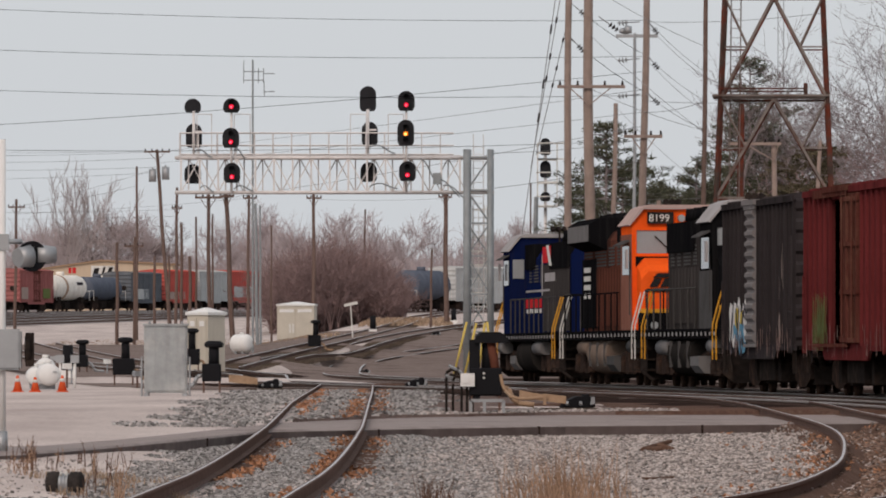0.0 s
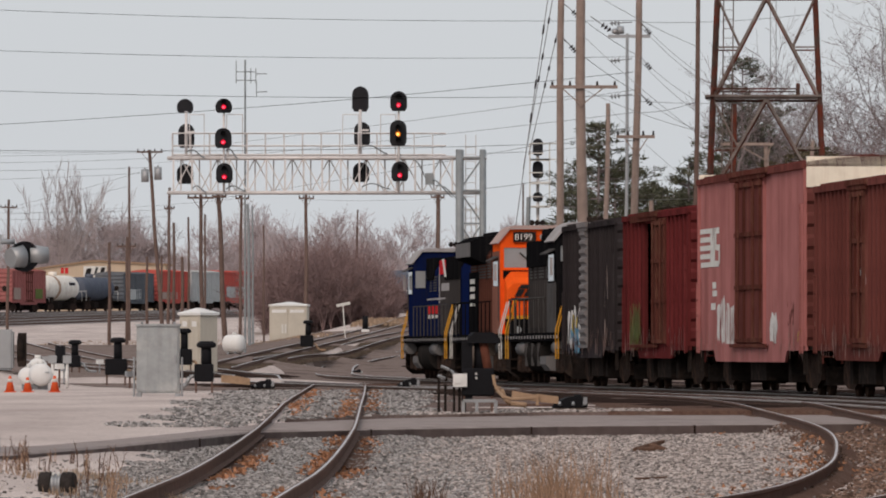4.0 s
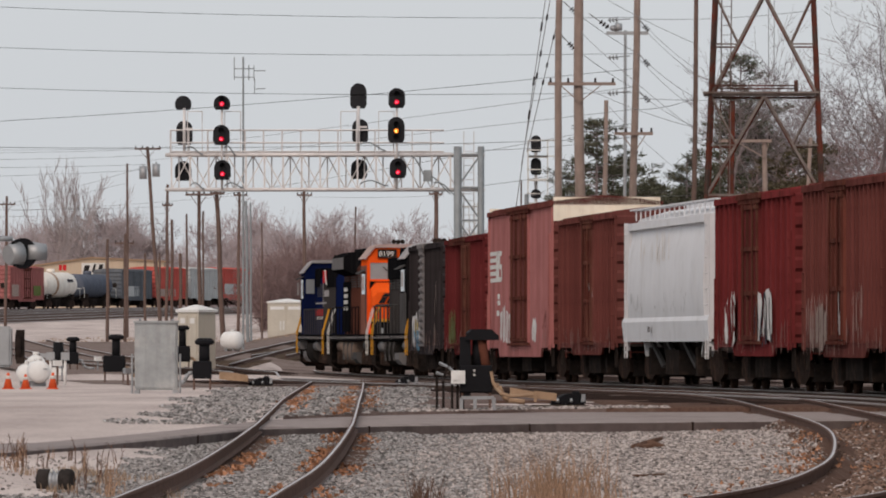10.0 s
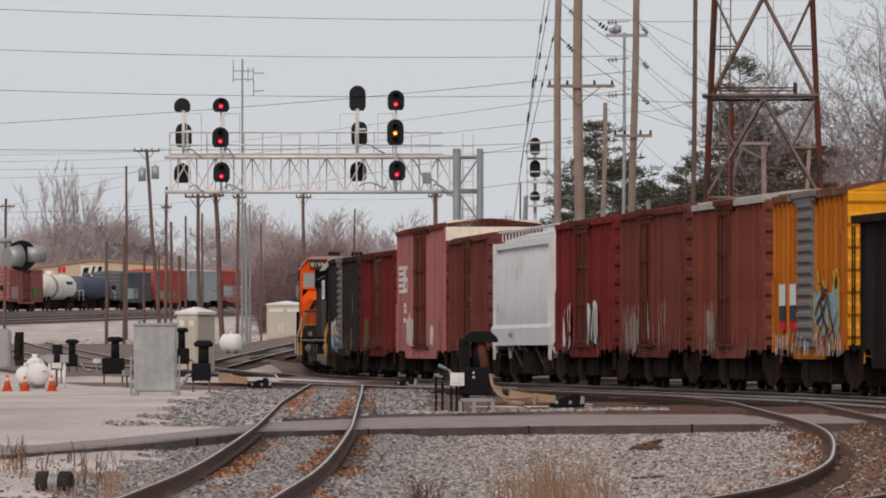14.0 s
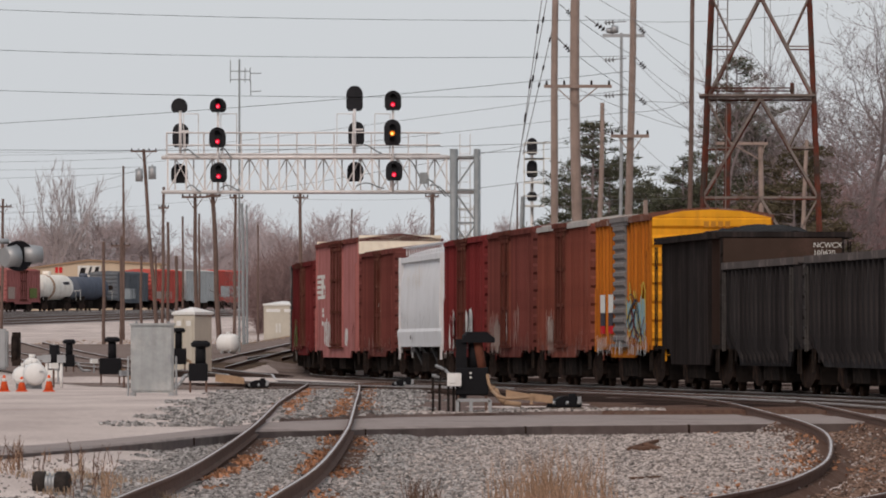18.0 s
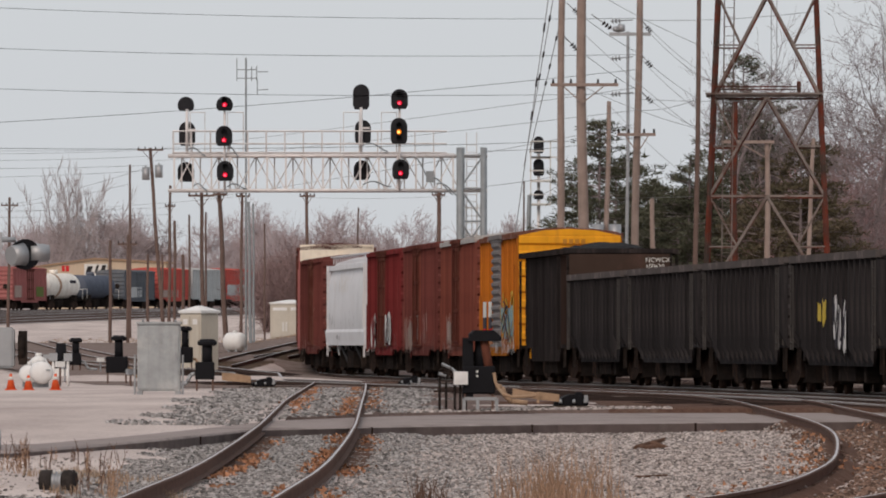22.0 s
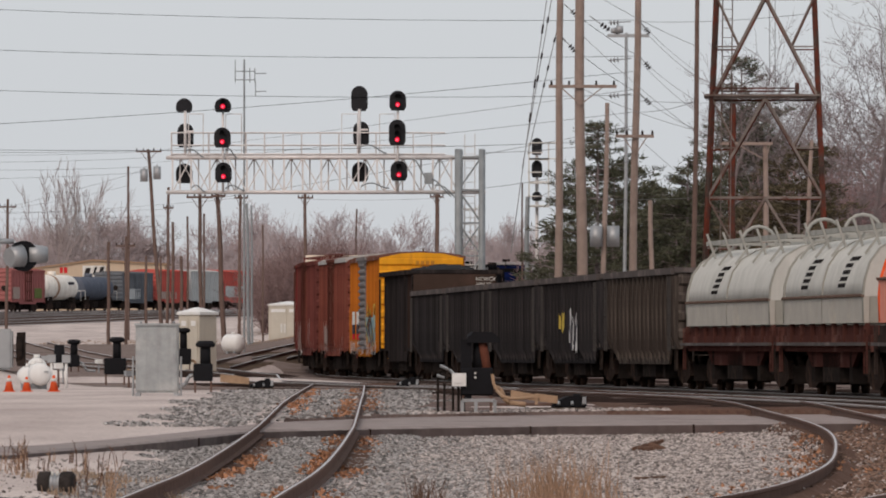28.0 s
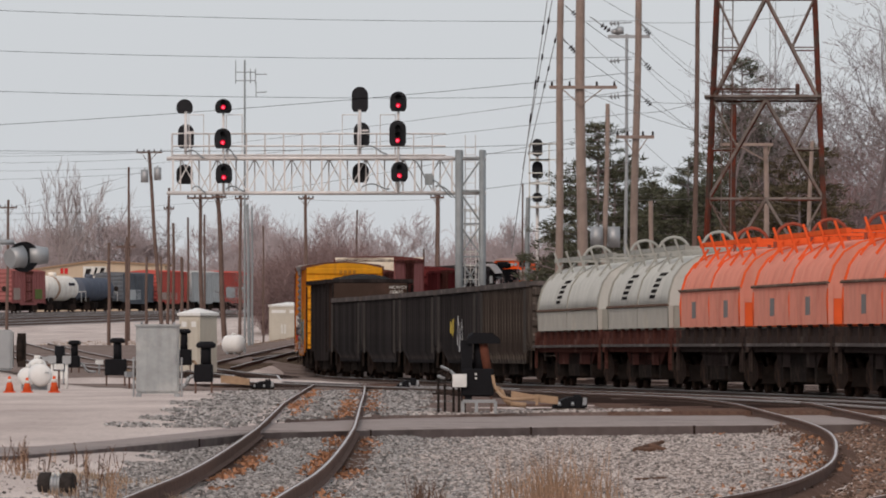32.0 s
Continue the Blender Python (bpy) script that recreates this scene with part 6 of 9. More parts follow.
def signal_bridge():
    br = thing("signal_bridge", Matrix(), "galvanised truss signal bridge cantilevered from grey lattice columns", "signal bridge")
    for dy, nm in ((-0.45, "front"), (0.45, "rear")):
        for z in (Z_TOP, Z_LOW):
            bm = bmesh.new()
            tube(bm, (BRIDGE_L - 0.1, GY + dy, z), (BRIDGE_R + 1.3, GY + dy, z), 0.07, 0.07, 10)
            part("chord", bm, GALV, br)
        n = 15
        for k in range(n + 1):
            x = BRIDGE_L + 0.15 + k * (BRIDGE_R - BRIDGE_L - 0.2) / n + (0.27 if dy > 0 else 0)
            bm = bmesh.new()
            bar(bm, (x, GY + dy, Z_LOW), (x, GY + dy, Z_TOP), 0.07 if dy < 0 else 0.055)
            part("truss_post", bm, GALV, br)
            if k < n:
                x2 = x + (BRIDGE_R - BRIDGE_L - 0.2) / n
                a, b = (Z_LOW, Z_TOP) if (k % 2 == 0) == (dy < 0) else (Z_TOP, Z_LOW)
                bm = bmesh.new()
                bar(bm, (x, GY + dy, a), (x2, GY + dy, b), 0.045)
                part("truss_brace", bm, GALV, br)
    bm = bmesh.new()
    for k in range(24):
        x = BRIDGE_L + 0.2 + k * 0.46
        bar(bm, (x, GY - 0.45, Z_LOW), (x, GY + 0.45, Z_LOW), 0.04)
        bar(bm, (x, GY - 0.45, Z_TOP), (x, GY + 0.45, Z_TOP), 0.04)
    box(bm, BRIDGE_L, BRIDGE_R, GY - 0.35, GY + 0.35, Z_TOP + 0.06, Z_TOP + 0.1)
    part("walkway", bm, GALV, br)
    bm = bmesh.new()
    for dy in (-0.5, 0.5):
        for z in (Z_RAIL, (Z_RAIL + Z_TOP) / 2, Z_TOP + 0.14):
            tube(bm, (BRIDGE_L + 0.1, GY + dy, z), (BRIDGE_R - 0.3, GY + dy, z), 0.023, 0.023, 5)
        x = BRIDGE_L + 0.1
        while x < BRIDGE_R - 0.2:
            tube(bm, (x, GY + dy, Z_TOP), (x, GY + dy, Z_RAIL), 0.023, 0.023, 5)
            x += 0.735
    part("guard_rail", bm, GALV, br)
    for x0, x1 in ((-9.713, -9.132), (-8.238, -7.613), (-3.659, -3.034), (-2.162, -1.559)):
        bm = bmesh.new()
        zt = 9.901
        for x in (x0, x1):
            tube(bm, (x, GY - 0.5, Z_TOP), (x, GY - 0.5, zt), 0.018, 0.018, 5)
        tube(bm, (x0, GY - 0.5, zt), (x1, GY - 0.5, zt), 0.018, 0.018, 5)
        part("service_rail", bm, GALV, br)
    # columns
    xs = (0.943, 1.859)
    ztop = 8.516
    for x, r in zip(xs, (0.15, 0.12)):
        for dy in (-0.55, 0.55):
            bm = bmesh.new()
            tube(bm, (x + (0.04 if dy > 0 else 0), GY + dy, -0.75), (x + (0.04 if dy > 0 else 0), GY + dy, ztop), r, r, 12)
            part("column", bm, COLUMN_GREY, br)
    z, k = 0.2, 0
    levels = [-0.2, 1.3, 2.8, 4.3, 5.6, 6.9, 8.2]
    for a, b in zip(levels, levels[1:]):
        for dy in (-0.55, 0.55):
            bm = bmesh.new()
            p, q = (xs[0], xs[1]) if k % 2 else (xs[1], xs[0])
            bar(bm, (p, GY + dy, a), (q, GY + dy, b), 0.09, 0.06)
            if b < 6:
                bar(bm, (q, GY + dy, a), (p, GY + dy, b), 0.09, 0.06)
            bar(bm, (xs[0], GY + dy, b), (xs[1], GY + dy, b), 0.08, 0.06)
            part("column_brace", bm, COLUMN_GREY, br)
        k += 1
    bm = bmesh.new()
    xm = (xs[0] + xs[1]) / 2
    for s in (-0.2, 0.2):
        tube(bm, (xm + s, GY + 0.2, 0.3), (xm + s, GY + 0.2, ztop + 0.6), 0.02, 0.02, 5)
    for i in range(30):
        tube(bm, (xm - 0.2, GY + 0.2, 0.5 + i * 0.28), (xm + 0.2, GY + 0.2, 0.5 + i * 0.28), 0.014, 0.014, 5)
    part("ladder", bm, GALV, br)
    bm = bmesh.new()
    for i in range(8):
        z = 2.3 + i * 0.55
        ring = [(xm + 0.33 * math.cos(t), GY + 0.05 + 0.33 * math.sin(t), z) for t in np.linspace(math.pi, 2 * math.pi, 7)]
        for p, q in zip(ring, ring[1:]):
            bar(bm, p, q, 0.025, 0.05)
    for t in np.linspace(math.pi, 2 * math.pi, 5):
        bar(bm, (xm + 0.33 * math.cos(t), GY + 0.05 + 0.33 * math.sin(t), 2.2), (xm + 0.33 * math.cos(t), GY + 0.05 + 0.33 * math.sin(t), 6.3), 0.025)
    part("ladder_cage", bm, WHITE_PAINT, br, "white ladder safety cage")
    for x in xs:
        bm = bmesh.new()
        box(bm, x - 0.35, x + 0.35, GY - 0.9, GY + 0.9, -0.95, -0.3)
        part("footing", bm, CONCRETE, br)
    # cables along the truss
    for x0, z0, x1, z1 in ((-0.889, 8.136, -0.286, 7.354), (-0.286, 7.354, 0.675, 6.751), (-9.824, 8.426, -9.110, 8.315),
                           (-8.261, 8.471, -7.814, 8.292), (-2.900, 8.605, -1.894, 8.471), (-9.601, 6.974, -9.043, 6.952),
                           (-8.261, 6.952, -7.479, 6.997), (-2.900, 7.041, -1.783, 7.086), (0.004, 7.086, 0.943, 6.639)):
        pts = [Vector((x0 + (x1 - x0) * t, GY - 0.6, z0 + (z1 - z0) * t + 0.12 * math.sin(t * math.pi * 1.5))) for t in np.linspace(0, 1, 8)]
        bm = bmesh.new()
        bend(bm, pts, 0.028, 5)
        part("cable", bm, COLUMN_GREY, br)
    part("junction_box", boxes((-0.398, -0.085, GY - 0.75, GY - 0.6, 7.131, 7.578)), COLUMN_GREY, br)
    return br


signal_bridge()


def tombstone(w, h, x, z, y):
    """Outline of a signal background: round top, straight sides, clipped bottom; z is its top."""
    r = w / 2
    pts = [(x + r * math.cos(t), z - r + r * math.sin(t)) for t in np.linspace(0, math.pi, 13)]
    if h < w * 1.05:
        low = [(x - r * 0.98, z - r - (h - r) * 0.55), (x - r * 0.72, z - h), (x + r * 0.72, z - h), (x + r * 0.98, z - r - (h - r) * 0.55)]
    else:
        low = [(x - r, z - h + r * 0.45), (x - r * 0.75, z - h), (x + r * 0.75, z - h), (x + r, z - h + r * 0.45)]
    return [(a, y, b) for a, b in pts + low]


SHUTTERS = []


def signal_mast(x, y, z_foot, z_head, heads, label, width=0.055):
    """heads: x, top z, width, height, faces camera side, lamps as (dz from top, material)."""
    sg = thing("signal", Matrix.Translation((x, y, z_foot)), label, "railway signal", "signals")
    bm = bmesh.new()
    tube(bm, (0, 0, 0), (0, 0, z_head - z_foot), width, width, 8)
    part("mast", bm, GALV, sg)
    if not heads[0][5] and y < 400:
        part("mast_bracket", boxes((0.02, 0.34, -0.04, 0.02, heads[1][1] - z_foot - 0.36, heads[1][1] - z_foot - 0.29)), GALV, sg)
    for hx, top, w, h, dy, lamps in heads:
        bm = bmesh.new()
        loft(bm, [tombstone(w, h, hx - x, top - z_foot, dy), tombstone(w, h, hx - x, top - z_foot, dy + 0.03)])
        hd = part("background", bm, HEAD_BLACK, sg)
        bm = bmesh.new()
        box(bm, hx - x - 0.13, hx - x + 0.13, dy + 0.03, dy + 0.3, top - z_foot - h * 0.85, top - z_foot - 0.18)
        part("lamp_case", bm, SIGNAL_BLACK, hd)
        spots = [top - z_foot - h * 0.28, top - z_foot - h * 0.53, top - z_foot - h * 0.78][: 3 if h > 0.6 else 2]
        for dz, m in lamps:
            z = top - z_foot - dz
            bm = bmesh.new()
            tube(bm, (hx - x, dy - 0.035, z), (hx - x, dy - 0.01, z), 0.095, 0.095, 14)
            part("lens", bm, m, hd, "lit red lens" if m == RED_LAMP else "lit yellow lens")
            bm = bmesh.new()
            tube(bm, (hx - x - 0.012, dy - 0.039, z - 0.012), (hx - x - 0.012, dy - 0.036, z - 0.012), 0.05, 0.05, 12)
            part("bulb", bm, RED_CORE if m == RED_LAMP else YELLOW_CORE, hd, "bright filament glow behind the lens")
            spots = [s for s in spots if abs(s - z) > 0.15] + [z]
        for z in spots if lamps else ():
            bm = bmesh.new()
            arc = np.linspace(-0.25 * math.pi, 1.25 * math.pi, 11)
            loft(bm, [[(hx - x + 0.12 * math.cos(t), yy, z + 0.12 * math.sin(t)) for t in arc] + [(hx - x + 0.11 * math.cos(t), yy, z + 0.11 * math.sin(t)) for t in arc[::-1]] for yy in (dy - 0.24, dy)])
            part("visor", bm, SIGNAL_BLACK, hd)
    return sg


D3 = 0.22
W1 = 0.65
signal_mast(-9.847, GY - 0.3, Z_TOP + 0.1, 10.03, [(-9.891, 10.526, 0.65, 0.57, 0.0, []), (-9.847, 9.543, 0.64, 0.95, 0.25, []), (-9.914, 7.957, 0.66, 0.78, 0.9, [])], "signal mast with three unlit black heads", 0.06)
signal_mast(-8.350, GY - 0.62, Z_TOP - 1.35, 10.325, [(-8.350, 10.526, 0.66, 0.57, -0.15, [(0.33, RED_LAMP)]), (-8.372, 9.365, 0.66, 0.8, -0.15, [(0.56, RED_LAMP)]), (-8.328, 7.980, 0.66, 0.79, -0.15, [(0.55, RED_LAMP)])], "signal mast with three black heads all showing red", 0.05)
signal_mast(-2.967, GY - 0.3, Z_TOP + 0.1, 10.1, [(-2.967, 11.018, 0.65, 1.0, 0.0, []), (-2.900, 9.610, 0.63, 0.95, 0.25, []), (-2.944, 8.024, 0.65, 0.78, 0.9, [])], "signal mast with three unlit black heads", 0.06)
SIGNAL_4 = signal_mast(-1.448, GY - 0.62, Z_TOP - 1.35, 10.549, [(-1.448, 10.817, 0.66, 0.79, -0.15, [(0.55, RED_LAMP)]), (-1.470, 9.677, 0.66, 1.02, -0.15, [(0.55, YELLOW_LAMP), (0.79, RED_LAMP)]), (-1.403, 8.047, 0.66, 0.79, -0.15, [(0.55, RED_LAMP)])], "signal mast with three black heads whose middle one changes", 0.05)
# added sliding shutter for lamp switching leaves one of middle head's two lenses open
bm = bmesh.new()
tube(bm, (0, -0.045, 0), (0, -0.04, 0), 0.104, 0.104, 16)
SHADE = part("lens_shade", bm, SIGNAL_BLACK, SIGNAL_4, "added black shutter for the lamp switching")
SHADE_AT = (-1.470 - -1.448, -0.15, 9.677 - (Z_TOP - 1.35))

# a second signal beyond the line
_sm = signal_mast(5.436, 470, 0.2, 11.407, [(5.436, 11.437, 0.54, 0.9, -0.2, []), (5.436, 10.237, 0.56, 0.9, -0.2, []), (5.436, 8.587, 0.54, 0.5, -0.2, [])], "distant signal mast with three black heads seen beside wooden poles", 0.09)
for _za, _zb in ((10.327, 11.167), (9.097, 10.327), (7.837, 9.037)):
    bm = bmesh.new()
    for _p, _q in (((-0.42, _za), (0.62, _za)), ((-0.42, _za), (-0.42, _zb)), ((0.62, _za), (0.62, _zb)), ((-0.42, _zb), (1.0, _zb)), ((-0.5, (_za + _zb) / 2 - 0.1), (0.3, (_za + _zb) / 2 - 0.1))):
        for _yy in (-0.75, 0.1):
            bar(bm, (_p[0], _yy, _p[1] - 0.2), (_q[0], _yy, _q[1] - 0.2), 0.06)
    box(bm, -0.45, 0.65, -0.75, 0.1, _za - 0.28, _za - 0.22)
    part("service_platform", bm, WHITE_PAINT, _sm, "white painted platform frame")

# ---- cabinets, huts, tanks ----
ALU = surface("brushed_aluminium_cabinet", (0.36, 0.375, 0.38), 0.42, 0.6, 0.2, 2.2, 0.12, 9, second=(0.46, 0.46, 0.45), second_scale=1.6, streak=(0.26, 0.26, 0.25), streak_amount=0.6)
BEIGE = surface("beige_hut_paint", (0.52, 0.48, 0.41), 0.7, 0, 0.1, 1.5, 0.05, streak=(0.42, 0.37, 0.31), streak_amount=0.4)
WHITE_TANK = surface("white_tank_paint", (0.72, 0.715, 0.70), 0.5, 0, 0.06, 2, 0.03, streak=(0.55, 0.5, 0.44), streak_amount=0.3)
CONE_ORANGE = surface("cone_orange", (0.62, 0.10, 0.035), 0.6, 0, 0.2, 6, 0.05)


def cabinet():
    y, z0 = 207.0, ground_z(-6.5, 207) - 0.02
    c = thing("signal_cabinet", Matrix.Translation((-6.480, y, z0)), "tall brushed aluminium trackside cabinet on a low frame", "cabinet")
    w, h = 0.5, 1.72
    bm = bmesh.new()
    box(bm, -w, w, -0.3, 0.3, 0.1, h)
    bmesh.ops.bevel(bm, geom=bm.edges[:], offset=0.03, segments=2, affect="EDGES")
    part("body", bm, ALU, c)
    part("door", boxes((-w + 0.05, w - 0.05, -0.318, -0.3, 0.16, h - 0.1)), ALU, c)
    part("cap", boxes((-w - 0.03, w + 0.03, -0.36, 0.34, h - 0.05, h)), ALU, c)
    for s in (-1, 1):
        bm = bmesh.new()
        tube(bm, (s * (w + 0.06), -0.2, -0.05), (s * (w + 0.06), -0.2, h * 0.55), 0.025, 0.025, 6)
        part("side_conduit", bm, STEEL, c)
        part("foot", boxes((s * w * 0.9 - 0.06, s * w * 0.9 + 0.06, -0.3, 0.3, -0.05, 0.1)), STEEL, c)
        bm = bmesh.new()
        tube(bm, (s * 0.38, 0, h), (s * 0.38, 0, h + 0.05), 0.03, 0.03, 8)
        part("lifting_eye", bm, STEEL, c)
    part("latch", boxes((0.38, 0.42, -0.35, -0.318, 0.8, 1.0)), STEEL, c)


cabinet()


def hut(name, x, y, w, d, h, rz, label, vents=True):
    z0 = ground_z(x, y) - 0.1
    m = pose(x, y, z0, 0, 0, rz)
    u = thing(name, m, label, "equipment hut")
    part("body", boxes((-w / 2, w / 2, -d / 2, d / 2, 0, h - 0.2)), BEIGE, u)
    bm = bmesh.new()
    o = 0.06
    base = [(-w / 2 - o, -d / 2 - o, h - 0.2), (w / 2 + o, -d / 2 - o, h - 0.2), (w / 2 + o, d / 2 + o, h - 0.2), (-w / 2 - o, d / 2 + o, h - 0.2)]
    lo = [bm.verts.new(p) for p in base]
    mid = [bm.verts.new((p[0], p[1], h - 0.1)) for p in base]
    top = [bm.verts.new((p[0] * 0.1, p[1] * 0.1, h + 0.08)) for p in base]
    for r0, r1 in ((lo, mid), (mid, top)):
        for k in range(4):
            bm.faces.new((r0[k], r0[(k + 1) % 4], r1[(k + 1) % 4], r1[k]))
    bm.faces.new(top)
    bm.faces.new(lo[::-1])
    part("roof", bm, WHITE_TANK, u, "pale hipped roof")
    for a, b in ((-w / 2 + 0.08, -0.04), (0.04, w / 2 - 0.08)):
        dd = part("door", boxes((a, b, -d / 2 - 0.03, -d / 2, 0.12, h - 0.32)), BEIGE, u)
        if vents:
            part("vent", boxes((a + 0.08, b - 0.08, -d / 2 - 0.045, -d / 2 - 0.03, h - 0.62, h - 0.42)), WHITE_TANK, dd)
    for k in (0, 1):
        xx = -0.42 + 0.2 * k
        part("notice", boxes((xx, xx + 0.12, -d / 2 - 0.04, -d / 2 - 0.03, 0.5, 1.1)), WHITE_PAINT, u)
    part("plinth", boxes((-w / 2 - 0.08, w / 2 + 0.08, -d / 2 - 0.08, d / 2 + 0.08, -0.3, 0.02)), CONCRETE, u)
    return u


hut("equipment_hut", -8.83, 330, 1.0, 1.0, 2.5, -38, "beige metal equipment hut with a hipped roof")
hut("equipment_hut", -9.4, 570, 2.4, 2.0, 2.45, -4, "beige double-door equipment hut beyond the tracks")


def gas_tank(x, y, r, length, rz, label, legs=0.12):
    z0 = ground_z(x, y) - 0.02
    g = thing("gas_tank", pose(x, y, z0, 0, 0, rz), label, "gas tank", "white gas tanks")
    bm = bmesh.new()
    rings = []
    for t in np.linspace(0, math.pi / 2, 6):
        rings.append((-length / 2 - r * 0.55 * math.cos(t), max(0.01, r * math.sin(t))))
    prof = rings + [(-a, b) for a, b in rings[::-1]]
    loft(bm, [[(b * math.cos(k * math.tau / 20), a, legs + r + b * math.sin(k * math.tau / 20)) for k in range(20)] for a, b in prof], smooth=True)
    part("shell", bm, WHITE_TANK, g)
    for s in (-1, 1):
        part("saddle", boxes((-r * 0.6, r * 0.6, s * length * 0.32 - 0.05, s * length * 0.32 + 0.05, -0.02, legs + r * 0.25)), STEEL, g)
    bm = bmesh.new()
    tube(bm, (0, 0, legs + 2 * r - 0.02), (0, 0, legs + 2 * r + 0.1), 0.1, 0.1, 12)
    part("valve_dome", bm, WHITE_TANK, g)
    part("label_plate", boxes((0.1, 0.22, -length / 2 - r * 0.55 - 0.004, -length / 2 - r * 0.45, legs + r * 1.2, legs + r * 1.3)), STEEL, g)
    return g


gas_tank(-11.016, 247, 0.315, 1.6, 4, "white horizontal gas tank seen end-on")
gas_tank(-11.869, 262, 0.28, 1.6, 4, "white horizontal gas tank behind another")
gas_tank(-12.353, 275, 0.3, 1.4, 4, "white horizontal gas tank behind another", 0.3)
gas_tank(-11.609, 252, 0.26, 1.4, 4, "white horizontal gas tank behind another")
gas_tank(-9.55, 420, 0.45, 0.6, 62, "white gas tank with rust marks on the bank", 0.12)


def cone(x, y, h):
    c = thing("traffic_cone", Matrix.Translation((x, y, ground_z(x, y))), "faded orange traffic cone on the dirt", "traffic cone", "cones by the tanks")
    bm = bmesh.new()
    tube(bm, (0, 0, 0.03), (0, 0, h), 0.12, 0.03, 14)
    part("cone_body", bm, CONE_ORANGE, c)
    bm = bmesh.new()
    tube(bm, (0, 0, h * 0.62), (0, 0, h * 0.82), 0.068, 0.052, 14)
    part("collar", bm, WHITE_PAINT, c, "white reflective collar")
    part("base", boxes((-0.15, 0.15, -0.15, 0.15, 0, 0.03)), CONE_ORANGE, c)


cone(-10.811, 225, 0.42)
cone(-10.365, 225, 0.38)
cone(-9.676, 225, 0.42)


# ---- hot-air switch heaters and switch machines ----
RUBBER = surface("worn_dark_rubber", (0.035, 0.03, 0.028), 0.85, 0, 0.4, 12, 0.3)
DUCT_TAN = surface("tan_duct", (0.34, 0.23, 0.15), 0.7, 0, 0.25, 4, 0.1)


def heater(x, y, h, label, duct=1, box_w=0.34):
    z0 = ground_z(x, y)
    u = thing("switch_heater", Matrix.Translation((x, y, z0)), label, "switch heater", "switch heaters")
    b0 = h * 0.22
    bm = bmesh.new()
    box(bm, -box_w, box_w, -0.25, 0.25, b0, b0 + h * 0.34)
    bmesh.ops.bevel(bm, geom=bm.edges[:], offset=0.025, segments=1, affect="EDGES")
    part("burner_box", bm, SIGNAL_BLACK, u)
    bm = bmesh.new()
    tube(bm, (0.06, 0, b0 + h * 0.3), (0.06, 0, h - 0.1), 0.14, 0.13, 12)
    part("flue", bm, SIGNAL_BLACK, u)
    bm = bmesh.new()
    loft(bm, [[(0.06 + r * math.cos(k * math.tau / 14), r * math.sin(k * math.tau / 14), z) for k in range(14)] for z, r in ((h - 0.17, 0.2), (h - 0.13, 0.25), (h - 0.07, 0.25), (h, 0.17))])
    part("rain_cap", bm, SIGNAL_BLACK, u)
    for sx in (-1, 1):
        for sy in (-1, 1):
            bm = bmesh.new()
            bar(bm, (sx * box_w * 0.85, sy * 0.2, -0.05), (sx * box_w * 0.85, sy * 0.2, b0), 0.04)
            part("leg", bm, RAIL_SIDE, u)
    bm = bmesh.new()
    pts = [(box_w, 0, b0 + 0.15), (box_w + 0.12, 0, b0 + 0.12), (box_w + 0.2, 0, b0 - 0.05), (box_w + 0.3, 0, b0 - 0.14), (box_w + 0.6, 0, b0 - 0.17)]
    for p, q in zip(pts, pts[1:]):
        tube(bm, (p[0] * duct, p[1], p[2]), (q[0] * duct, q[1], q[2]), 0.05, 0.05, 8)
    part("hose", bm, DUCT_TAN if h > 1.4 else STEEL, u)
    return u


heater(-5.88, 225, 1.32, "black switch heater with a capped stack beside the cabinet", -1, 0.24)
heater(-10.1, 280, 1.52, "black switch heater with a capped stack among cables", 1)
heater(-13.497, 330, 1.3, "black switch heater with a capped stack near the far leads", 1, 0.26)
heater(-9.19, 322, 1.7, "black switch heater partly behind the cabinet", 1)
heater(-6.3, 434, 1.66, "black switch heater between the far tracks", 1, 0.32)


